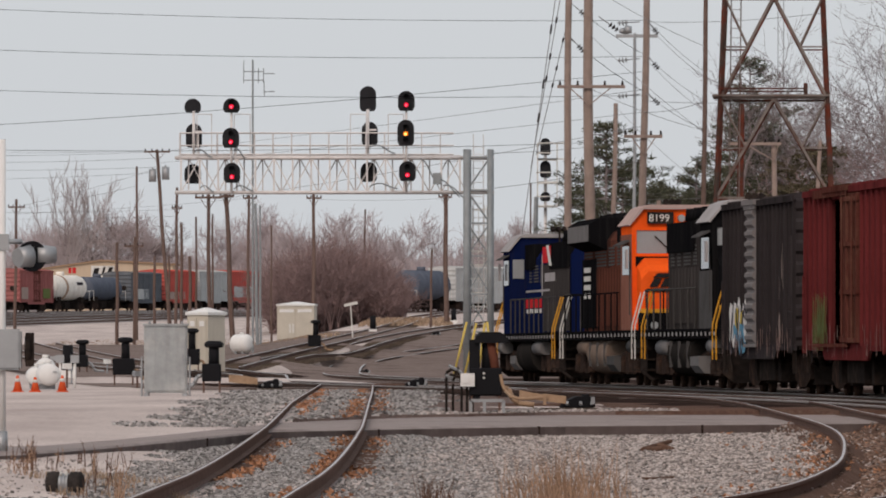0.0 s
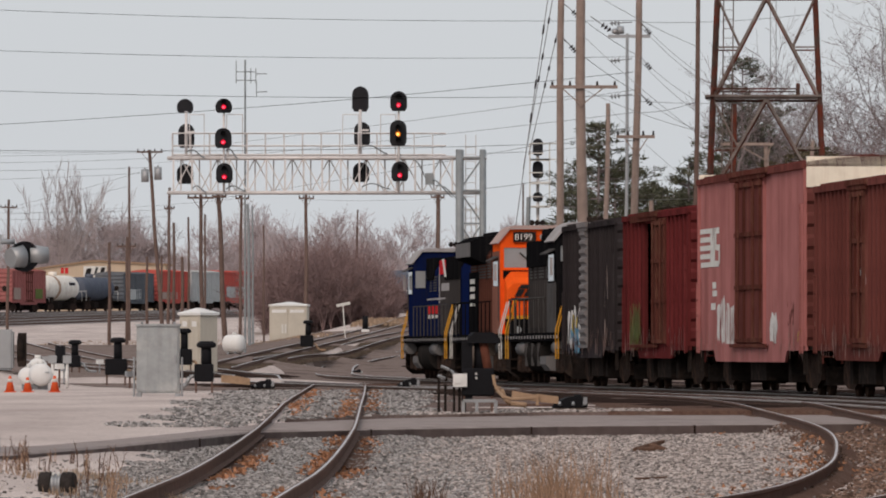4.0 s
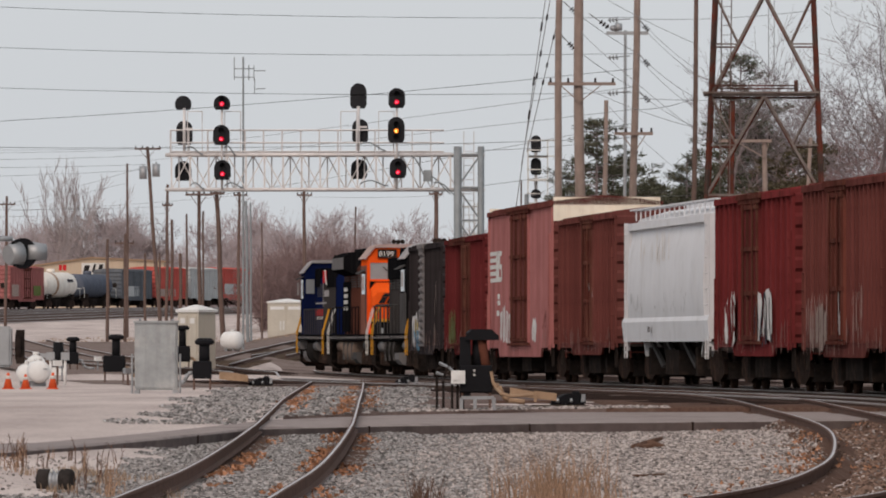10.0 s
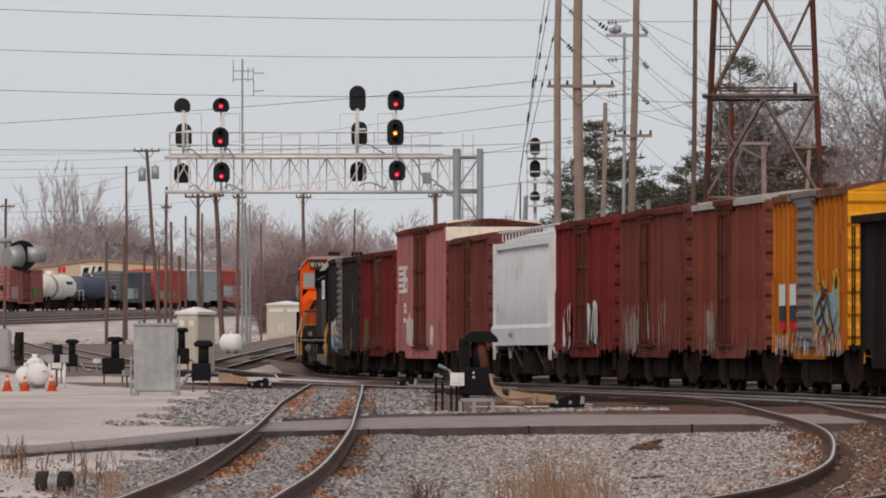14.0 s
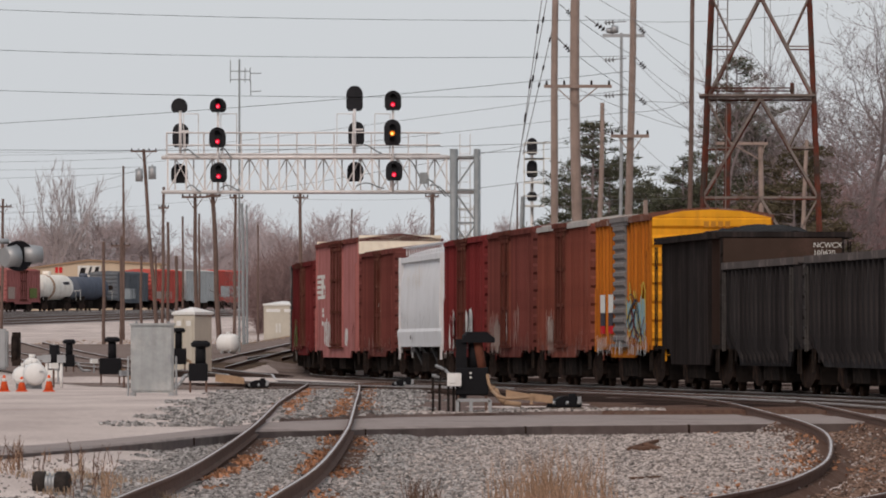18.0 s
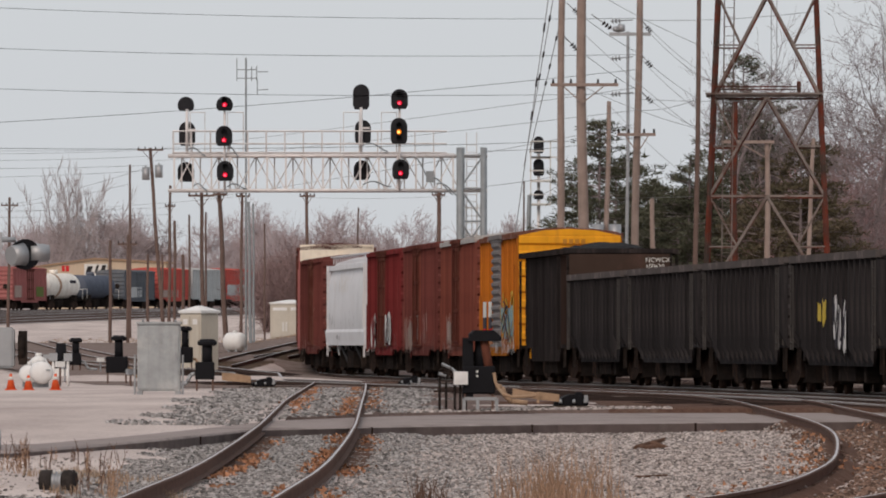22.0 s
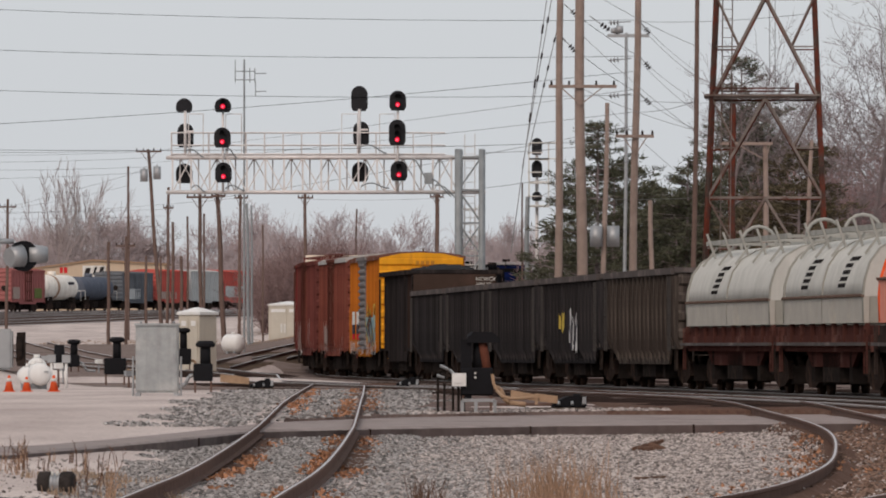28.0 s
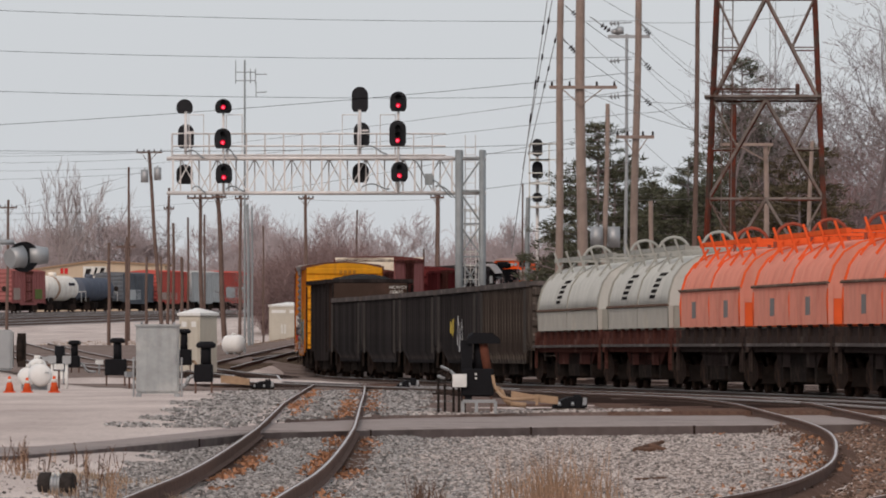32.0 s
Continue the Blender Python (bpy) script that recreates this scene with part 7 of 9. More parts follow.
def big_heater():
    x, y = 0.782, 163.0
    u = heater(x, y, 1.5, "large black switch heater with gauges and a tan hose", 1, 0.3)
    part("junction_box", boxes((-0.46, -0.2, -0.34, -0.1, 0.5, 0.74), (-0.42, -0.3, -0.36, -0.34, 0.56, 0.68)), WHITE_TANK, u, "white painted junction box")
    bm = bmesh.new()
    for xx, z1 in ((-0.72, 0.75), (-0.6, 0.55), (-0.44, 0.5), (-0.34, 0.52), (-0.24, 0.5)):
        tube(bm, (xx, -0.15, -0.05), (xx, -0.15, z1), 0.025, 0.025, 6)
    for p, q in (((-0.72, -0.15, 0.75), (-0.62, -0.15, 0.82)), ((-0.62, -0.15, 0.82), (-0.5, -0.15, 0.76)), ((-0.5, -0.15, 0.76), (-0.44, -0.15, 0.6)), ((-0.66, -0.2, 0.72), (-0.4, -0.2, 0.66)), ((-0.6, -0.2, 0.6), (-0.5, -0.2, 0.85))):
        tube(bm, p, q, 0.028, 0.028, 6)
    part("conduit", bm, BLACK_UNDER, u)
    bm = bmesh.new()
    for p, q in (((-0.68, -0.2, 0.88), (-0.5, -0.2, 0.8)), ((-0.5, -0.2, 0.8), (-0.42, -0.2, 0.72)), ((-0.74, -0.2, 0.7), (-0.6, -0.2, 0.66))):
        tube(bm, p, q, 0.03, 0.03, 6)
    part("pipe_bend", bm, STEEL, u)
    bm = bmesh.new()
    for p, q in (((-0.27, -0.2, -0.02), (-0.27, -0.2, 0.24)), ((0.33, -0.2, -0.02), (0.33, -0.2, 0.24)), ((-0.27, -0.2, 0.24), (0.33, -0.2, 0.24)), ((-0.02, -0.25, -0.02), (-0.02, -0.25, 0.22))):
        bar(bm, p, q, 0.06)
    part("stand", bm, STEEL, u)
    part("intake_column", boxes((-0.3, -0.1, -0.2, 0.2, 0.24, 1.36)), SIGNAL_BLACK, u)
    bm = bmesh.new()
    loft(bm, [[(-0.2, yy, 1.3), (-0.2, yy, 1.36), (-0.06, yy, 1.5), (0.28, yy, 1.5), (0.42, yy, 1.38), (0.42, yy, 1.3)] for yy in (-0.28, 0.28)])
    part("hood_cap", bm, SIGNAL_BLACK, u)
    bm = bmesh.new()
    tube(bm, (0.2, -0.1, 0.7), (0.1, -0.1, 1.32), 0.085, 0.085, 12)
    part("hot_pipe", bm, surface("rusted_hot_pipe", (0.12, 0.045, 0.03), 0.8, 0, 0.3, 4, 0.2), u, "rust-brown hot pipe")
    bm = bmesh.new()
    for zz in (0.66, 0.74):
        tube(bm, (-0.03, -0.3, zz), (-0.03, -0.27, zz), 0.022, 0.022, 8)
    part("gauge", bm, WHITE_PAINT, u, "small white gauges")


big_heater()
bm = bmesh.new()
_pts = [(1.057, 162, 0.764), (1.088, 162, 0.578), (1.150, 162, 0.454), (1.235, 161, 0.369), (1.379, 161, 0.328), (1.595, 161, 0.328), (1.811, 161, 0.349)]
for _p, _q in zip(_pts, _pts[1:]):
    tube(bm, _p, _q, 0.03, 0.03, 8)
loft(bm, [[(1.398, y, 0.330), (1.398, y, 0.474), (1.843, y, 0.392), (1.843, y, 0.278)] for y in (162.0, 162.3)])
loft(bm, [[(1.831, y, 0.277), (1.831, y, 0.420), (2.242, y, 0.369), (2.242, y, 0.235)] for y in (161.2, 161.5)])
bar(bm, (1.852, 161.1, 0.215), (1.852, 161.1, 0.410), 0.05)
solid("air_duct", bm, DUCT_TAN, "tan air duct lying by the switch machine", "duct")


def switch_machine(x, y, rz, label):
    z = ground_z(x, y)
    u = thing("switch_machine", pose(x, y, z, 0, 0, rz) @ Matrix.Scale(0.85, 4), label, "switch machine", "switch machines")
    bm = bmesh.new()
    loft(bm, [[(-0.38, yy, 0.06), (-0.38, yy, 0.16), (-0.2, yy, 0.24), (-0.05, yy, 0.31), (0.3, yy, 0.31), (0.38, yy, 0.2), (0.38, yy, 0.06)] for yy in (-0.22, 0.22)])
    bmesh.ops.bevel(bm, geom=bm.edges[:], offset=0.025, segments=2, affect="EDGES")
    part("motor_case", bm, SIGNAL_BLACK, u)
    bm = bmesh.new()
    tube(bm, (0.18, -0.05, 0.28), (0.18, -0.05, 0.37), 0.1, 0.08, 10)
    part("motor_cap", bm, SIGNAL_BLACK, u)
    for q in (-0.25, 0.05, 0.3):
        bm = bmesh.new()
        tube(bm, (q, -0.24, 0.12), (q, -0.22, 0.2), 0.04, 0.03, 8)
        part("bolt", bm, STEEL, u)
    part("throw_rod", boxes((-1.6, -0.35, -0.04, 0.04, 0.1, 0.16)), RAIL_SIDE, u)
    part("tie_plate", boxes((-0.75, 0.42, -0.3, 0.3, -0.02, 0.06)), TIE, u)
    part("cover_plate", boxes((0.28, 0.36, -0.26, -0.2, 0.14, 0.3)), STEEL, u)


switch_machine(2.52, 166.6, 8, "black switch machine at the end of a tan duct")
switch_machine(-4.648, 238, 4, "black switch machine beside crossing rails")
switch_machine(-0.772, 252, 4, "dark switch machine among crossing rails")
switch_machine(-3.444, 380, 4, "dark switch machine between far tracks")
switch_machine(-0.483, 540, 4, "dark switch machine far along the line")

bm = bmesh.new()
loft(bm, [[(-5.75, y, 0.1), (-5.75, y, 0.3), (-5.35, y, 0.27), (-4.98, y, 0.2), (-4.98, y, 0.03), (-5.35, y, 0.06)] for y in (237.6, 238.0)])
solid("air_duct", bm, DUCT_TAN, "tan air duct lying beside a black switch machine", "duct")

# short signal posts and stubs
for _px, _pt, _pb, _py in ((-11.248, 0.900, -0.1, 260), (-10.608, 0.884, -0.1, 255)):
    _t = thing("control_post", Matrix.Translation((_px, _py, ground_z(_px, _py))), "short pale post with a small control box", "post", "control posts")
    bm = bmesh.new()
    tube(bm, (0, 0, -0.05), (0, 0, 0.75), 0.04, 0.04, 8)
    part("post", bm, WHITE_TANK, _t)
    part("control_box", boxes((-0.12, 0.12, -0.08, 0.08, 0.72, 0.95)), STEEL, _t)
_t = thing("track_device", pose(-4.14, 97, -0.17, 0, 0, -14), "low device with two dark rubber drums and a steel hub", "track device")
for _s in (-0.125, 0.125):
    bm = bmesh.new()
    loft(bm, [[(_s + u, r * math.cos(k * math.tau / 18), 0.135 + r * math.sin(k * math.tau / 18)) for k in range(18)] for u, r in ((-0.075, 0.085), (-0.07, 0.115), (-0.05, 0.13), (-0.02, 0.122), (0.0, 0.132), (0.025, 0.124), (0.05, 0.13), (0.07, 0.11), (0.075, 0.085))], smooth=True)
    part("drum", bm, RUBBER, _t, "dark worn rubber drum")
bm = bmesh.new()
loft(bm, [[(u, r * math.cos(k * math.tau / 14), 0.135 + r * math.sin(k * math.tau / 14)) for k in range(14)] for u, r in ((-0.06, 0.1), (-0.05, 0.11), (-0.02, 0.11), (-0.015, 0.095), (0.02, 0.095), (0.025, 0.11), (0.05, 0.11), (0.06, 0.1))], smooth=True)
part("hub", bm, STEEL, _t, "bright steel hub")
bm = bmesh.new()
for _s in (-0.03, 0.03):
    tube(bm, (_s, -0.06, 0.22), (_s, -0.06, 0.265), 0.018, 0.014, 8)
part("insulator", bm, WHITE_PAINT, _t, "white fittings")


def crossing_mast():
    x, y = -5.982, 120.0
    z0 = ground_z(x, y)
    u = thing("crossing_signal", Matrix.Translation((x, y, z0)), "grey road crossing signal mast with hooded lamps and a control box", "crossing signal")
    bm = bmesh.new()
    tube(bm, (0, 0, 0), (0, 0, 4.204 - z0), 0.055, 0.055, 12)
    part("mast", bm, WHITE_TANK, u)
    bm = bmesh.new()
    tube(bm, (0, 0, 0), (0, 0, 0.35), 0.09, 0.08, 12)
    part("mast_base", bm, STEEL, u)
    zc = 2.619 - z0
    bm = bmesh.new()
    tube(bm, (-0.1, 0, zc + 0.2), (0.28, 0, zc + 0.2), 0.035, 0.035, 8)
    box(bm, -0.1, 0.1, -0.07, 0.07, zc + 0.08, zc + 0.3)
    part("cross_bar", bm, STEEL, u)
    bm = bmesh.new()
    xl = -5.560 - x
    tube(bm, (xl - 0.05, 0.06, zc), (xl + 0.0, -0.04, zc), 0.2, 0.21, 18)
    part("lamp_background", bm, SIGNAL_BLACK, u)
    bm = bmesh.new()
    tube(bm, (xl - 0.06, 0.0, zc - 0.0), (xl - 0.2, -0.12, zc - 0.02), 0.17, 0.13, 14)
    part("lamp_hood", bm, STEEL, u)
    bm = bmesh.new()
    tube(bm, (xl + 0.04, 0.1, zc + 0.02), (xl + 0.3, 0.16, zc + 0.02), 0.15, 0.11, 14)
    part("lamp_housing", bm, STEEL, u)
    bm = bmesh.new()
    box(bm, -0.2, -5.714 - x, -0.2, 0.15, 1.079 - z0, 1.631 - z0)
    bmesh.ops.bevel(bm, geom=bm.edges[:], offset=0.03, segments=2, affect="EDGES")
    part("control_box", bm, STEEL, u)
    bm = bmesh.new()
    xb = -5.606 - x
    box(bm, xb - 0.05, xb + 0.06, -0.1, 0.1, 1.125 - z0, 1.585 - z0)
    tube(bm, (xb - 0.06, 0, 1.355 - z0), (xb + 0.02, 0, 1.355 - z0), 0.18, 0.18, 14)
    part("gate_mechanism", bm, BLACK_UNDER, u)


crossing_mast()

# ---- clutter among the tracks: junction plates, tie stacks, a leaning sign ----
_t = thing("track_sign", Matrix.Translation((-5.410, 520, ground_z(-5.410, 520))), "white leaning T-shaped sign on the bank", "sign")
bm = bmesh.new()
bar(bm, (0.12, 0, -0.1), (-0.02, 0, 2.674 - ground_z(-5.410, 520)), 0.07)
part("post", bm, WHITE_PAINT, _t)
bm = bmesh.new()
bar(bm, (-0.4, -0.06, 2.641 - ground_z(-5.410, 520)), (0.4, -0.06, 2.807 - ground_z(-5.410, 520)), 0.04, 0.17)
part("board", bm, WHITE_PAINT, _t)
for _px, _pz, _py in ((660, 552, 560), (803, 540, 640), (120, 0, 300)):
    _x = (_px - 784) * _py / 15668
    _t = thing("dwarf_signal", Matrix.Translation((_x, _py, ground_z(_x, _py))), "small black dwarf signal on a pale base beside the track", "dwarf signal", "dwarf signals")
    bm = bmesh.new()
    tube(bm, (0, 0, 0.25), (0, 0, 1.1), 0.2, 0.17, 10)
    part("head", bm, SIGNAL_BLACK, _t)
    part("base", boxes((-0.25, 0.25, -0.2, 0.2, -0.1, 0.25)), WHITE_TANK, _t)
rndc = random.Random(12)
YELLOW_GUARD = surface("yellow_guard_paint", (0.6, 0.45, 0.12), 0.6, 0, 0.2, 4, 0.05)
for _a, _b, _c, _d in ((826, 570, 803, 640), (843, 572, 822, 652), (858, 572, 846, 600), (862, 570, 874, 630)):
    bm = bmesh.new()
    tube(bm, (-17.263 + _a * 345 / 15668, 345, 1.745 + (568 - _b) * 345 / 15668), (-17.263 + _c * 345 / 15668, 345, -0.4), 0.045, 0.045, 8)
    solid("guard_brace", bm, YELLOW_GUARD, "yellow sloping brace at the signal bridge foot", "brace", "yellow braces")

# rods, cables and small boxes in the lot
_rc = random.Random(5)
for _k in range(16):
    _yy = _rc.uniform(255, 340)
    _xx = (_rc.uniform(60, 330) - 784) * _yy / 15668
    _t = thing("cable_post", pose(_xx, _yy, ground_z(_xx, _yy), 0, 0, _rc.uniform(0, 90)), "small trackside cable post in the dirt", "post", "cable posts")
    bm = bmesh.new()
    _h = _rc.uniform(0.25, 0.6)
    tube(bm, (0, 0, -0.05), (0, 0, _h), 0.03, 0.03, 6)
    part("post", bm, STEEL if _k % 2 else RAIL_SIDE, _t)
    part("cap_box", boxes((-0.12, 0.12, -0.08, 0.08, _h - 0.02, _h + 0.14)), (STEEL, WHITE_TANK, RAIL_SIDE)[_k % 3], _t)

# ---- poles, tower, wires ----
POLE_WOOD = surface("weathered_pole_wood", (0.29, 0.225, 0.195), 0.95, 0, 0.2, 2, 0.2, 20, streak=(0.17, 0.125, 0.105), streak_amount=0.6)
# creosote brown, paled and greyed for the haze on the yard poles
POLE_BROWN = surface("creosoted_pole_wood", (0.145, 0.10, 0.085), 0.95, 0, 0.25, 2, 0.2, 20, streak=(0.06, 0.04, 0.034), streak_amount=0.6)
TOWER_RUST = surface("rusted_tower_steel", (0.14, 0.035, 0.022), 0.85, 0.1, 0.3, 1.5, 0.1, 20, second=(0.07, 0.05, 0.042), second_scale=0.8, second_cut=(0.42, 0.6))
TOWER_GREY = surface("grey_brown_tower_steel", (0.2, 0.17, 0.155), 0.8, 0.2, 0.3, 1.5, 0.1, 20, second=(0.11, 0.05, 0.035), second_scale=0.9)
INSULATOR = surface("brown_insulator", (0.03, 0.022, 0.022), 0.35, 0, 0.2, 5, 0)
WIRE = surface("dark_wire", (0.24, 0.24, 0.245), 0.7, 0.2, 0.1, 3, 0)


def pole(xb, zb, xt, zt, y, r, label, mat, arms=(), cans=(), name="utility_pole"):
    """arms: (z, x from, x to); cans: (x, z)."""
    p = thing(name, Matrix.Translation((xb, y, zb)), label, "utility pole", "line poles")
    bm = bmesh.new()
    fs = [k / 8 for k in range(9)]
    bend(bm, [((xt - xb) * f + r * 0.2 * math.sin(9 * f + xb), 0, (zt - zb) * f) for f in fs], [r * (1.15 - 0.3 * f) for f in fs], 10)
    part("shaft", bm, mat, p)
    for z, x0, x1 in arms:
        bm = bmesh.new()
        box(bm, x0 - xb, x1 - xb, -r - 0.12, -r, z - zb - 0.06, z - zb + 0.06)
        a = part("crossarm", bm, mat, p)
        bm = bmesh.new()
        xc = xb + (xt - xb) * (z - zb) / (zt - zb)
        for s, xe in ((-1, x0), (1, x1)):
            bar(bm, (xc - xb, -r - 0.06, z - zb - 0.7), (xc - xb + (xe - xc) * 0.6, -r - 0.06, z - zb - 0.05), 0.04)
        part("brace", bm, mat, a)
        for f in (0.04, 0.3, 0.7, 0.96):
            bm = bmesh.new()
            xx = x0 + f * (x1 - x0) - xb
            tube(bm, (xx, -r - 0.06, z - zb + 0.05), (xx, -r - 0.06, z - zb + 0.22), 0.05, 0.035, 8)
            part("insulator", bm, INSULATOR, a)
    for x, z in cans:
        bm = bmesh.new()
        tube(bm, (x - xb, -r - 0.15, z - zb - 0.45), (x - xb, -r - 0.15, z - zb + 0.45), 0.27, 0.27, 14)
        tube(bm, (x - xb, -r - 0.15, z - zb + 0.45), (x - xb, -r - 0.15, z - zb + 0.6), 0.06, 0.04, 8)
        part("transformer", bm, STEEL, p, "grey transformer can")
    return p


pole(4.713, -0.5, 4.865, 17, 340, 0.14, "tall weathered wooden line pole carrying guy wires", POLE_WOOD)
pole(5.585, -0.5, 5.478, 17.5, 335, 0.19, "thick weathered wooden line pole with a crossarm", POLE_WOOD, [(10.599, 4.323, 6.889)])
pole(7.184, 0, 7.426, 11.085, 380, 0.11, "short grey wooden pole with transformer cans", POLE_WOOD, (), [(6.941, 5.361), (7.669, 5.361)])
pole(7.556, -0.5, 7.860, 16.5, 340, 0.14, "tall weathered wooden line pole with dark insulators", POLE_WOOD, [(8.821, 6.948, 8.424)])
_lamp = pole(8.583, 0, 8.685, 14.742, 400, 0.08, "slim grey pole with a street lamp arm", STEEL, (), (), "street_lamp")
_lamp["category"] = "street lamp"
_x0 = 8.583
bm = bmesh.new()
box(bm, 7.817 - _x0, 9.706 - _x0, -0.06, 0.06, 14.589 - 0.05, 14.640 + 0.05)
part("lamp_arm", bm, STEEL, _lamp)
bm = bmesh.new()
tube(bm, (7.970 - _x0, 0, 14.844), (8.226 - _x0, 0, 14.844), 0.1, 0.16, 10)
tube(bm, (8.226 - _x0, 0, 14.895), (8.532 - _x0, 0, 14.895), 0.22, 0.16, 12)
part("lantern", bm, STEEL, _lamp, "dull metal lamp head")
pole(9.885, 0, 9.757, 7.185, 400, 0.12, "short broken-topped wooden pole among pines", POLE_WOOD)
pole(11.609, 0, 11.609, 10.203, 345, 0.14, "dark rust-brown post beside the lattice tower", TOWER_RUST)
# west side and far poles: (foot x, foot y-row, top x, top row, distance, radius, wood, arms, cans)
pole(-19.065, 0.2, -20.055, 13.739, 620, 0.13, "leaning wooden utility pole with transformers", POLE_BROWN, [(13.581, -20.925, -19.105)], [(-20.332, 11.919), (-19.421, 12.077)])
pole(-22.131, 0.2, -22.131, 12.900, 640, 0.09, "thin wooden utility pole", POLE_BROWN, [(7.141, -23.030, -21.641)])
pole(-21.123, 0.5, -21.034, 12.293, 700, 0.12, "distant wooden utility pole", POLE_BROWN, [(10.640, -21.436, -20.632)])
pole(-13.173, 0, -13.269, 8.928, 500, 0.11, "brown utility pole with a crossarm", POLE_BROWN, [(8.705, -14.003, -12.503)])
pole(-11.153, 0, -11.513, 8.527, 470, 0.13, "dark leaning utility pole", POLE_BROWN, [(8.347, -11.843, -11.093)])
pole(-13.242, 0.3, -13.166, 10.289, 600, 0.1, "thin brown utility pole", POLE_BROWN, [(10.059, -13.549, -12.630)])
pole(-10.912, 0, -11.012, 8.618, 520, 0.09, "galvanised steel pole beyond the tracks", COLUMN_GREY, (), (), "steel_pole")
pole(-10.796, 0, -10.829, 8.571, 524, 0.06, "galvanised steel pole beyond the tracks", COLUMN_GREY, (), (), "steel_pole")
pole(-34.824, 0.5, -34.686, 11.630, 720, 0.12, "distant wooden utility pole with a crossarm", POLE_BROWN, [(10.986, -35.375, -33.996)])
pole(-9.492, 0.8, -9.492, 11.125, 650, 0.13, "brown utility pole behind the signal bridge", POLE_BROWN, [(10.752, -10.031, -8.911)])
pole(0.245, 1.0, 0.163, 11.185, 640, 0.17, "brown utility pole near the signal bridge columns", POLE_BROWN, [(10.695, -0.327, 0.654)])
pole(-0.842, 0.8, -0.766, 6.647, 600, 0.08, "short brown post by the blue tank car", POLE_BROWN)
pole(-8.030, 2, -7.915, 13.067, 900, 0.1, "far brown utility pole above the brush", POLE_BROWN)
pole(4.716, -0.2, 4.716, 8.038, 450, 0.13, "steel post below the distant signal", COLUMN_GREY, (), (), "steel_pole")
pole(4.656, -0.2, 4.656, 9.067, 470, 0.05, "thin pole beside the distant signal", POLE_BROWN)
for _px, _top, _foot, _r in ((193, 430, 612, 0.14), (224, 420, 612, 0.13), (259, 455, 590, 0.12), (307, 395, 590, 0.13), (322, 455, 590, 0.15), (333, 385, 590, 0.1), (362, 380, 590, 0.09), (285, 455, 600, 0.1), (466, 400, 590, 0.08)):
    _yy = 590
    pole((_px + 14.2 - 784) * _yy / 15668, 0.1, (_px + 14.2 - 784) * _yy / 15668, 1.745 + (569.1 - _top) * _yy / 15668, _yy, _r * 0.78, "plain creosoted wooden post in the yard", POLE_BROWN, (), (), "wooden_post")
# thin aerial mast
_m = thing("antenna_mast", Matrix.Translation((-9.243, 430, 0)), "thin grey antenna mast with a square top array", "antenna mast")
bm = bmesh.new()
tube(bm, (0, 0, -0.1), (0, 0, 14.427), 0.06, 0.045, 6)
part("mast", bm, COLUMN_GREY, _m)
_c = -9.243
for _xa, _za, _xb, _zb in ((-9.682, 13.851, -8.722, 13.851), (-9.682, 13.439, -8.722, 13.439), (-9.682, 13.302, -9.682, 14.4), (-8.969, 13.302, -8.969, 14.015), (-8.722, 13.302, -8.722, 14.015), (-8.694, 12.643, -8.694, 13.384), (-8.694, 12.863, -8.173, 12.89), (-8.722, 13.75, -8.17, 13.75)):
    bm = bmesh.new()
    bar(bm, (_xa - _c, 0, _za), (_xb - _c, 0, _zb), 0.045)
    part("dipole", bm, COLUMN_GREY, _m)


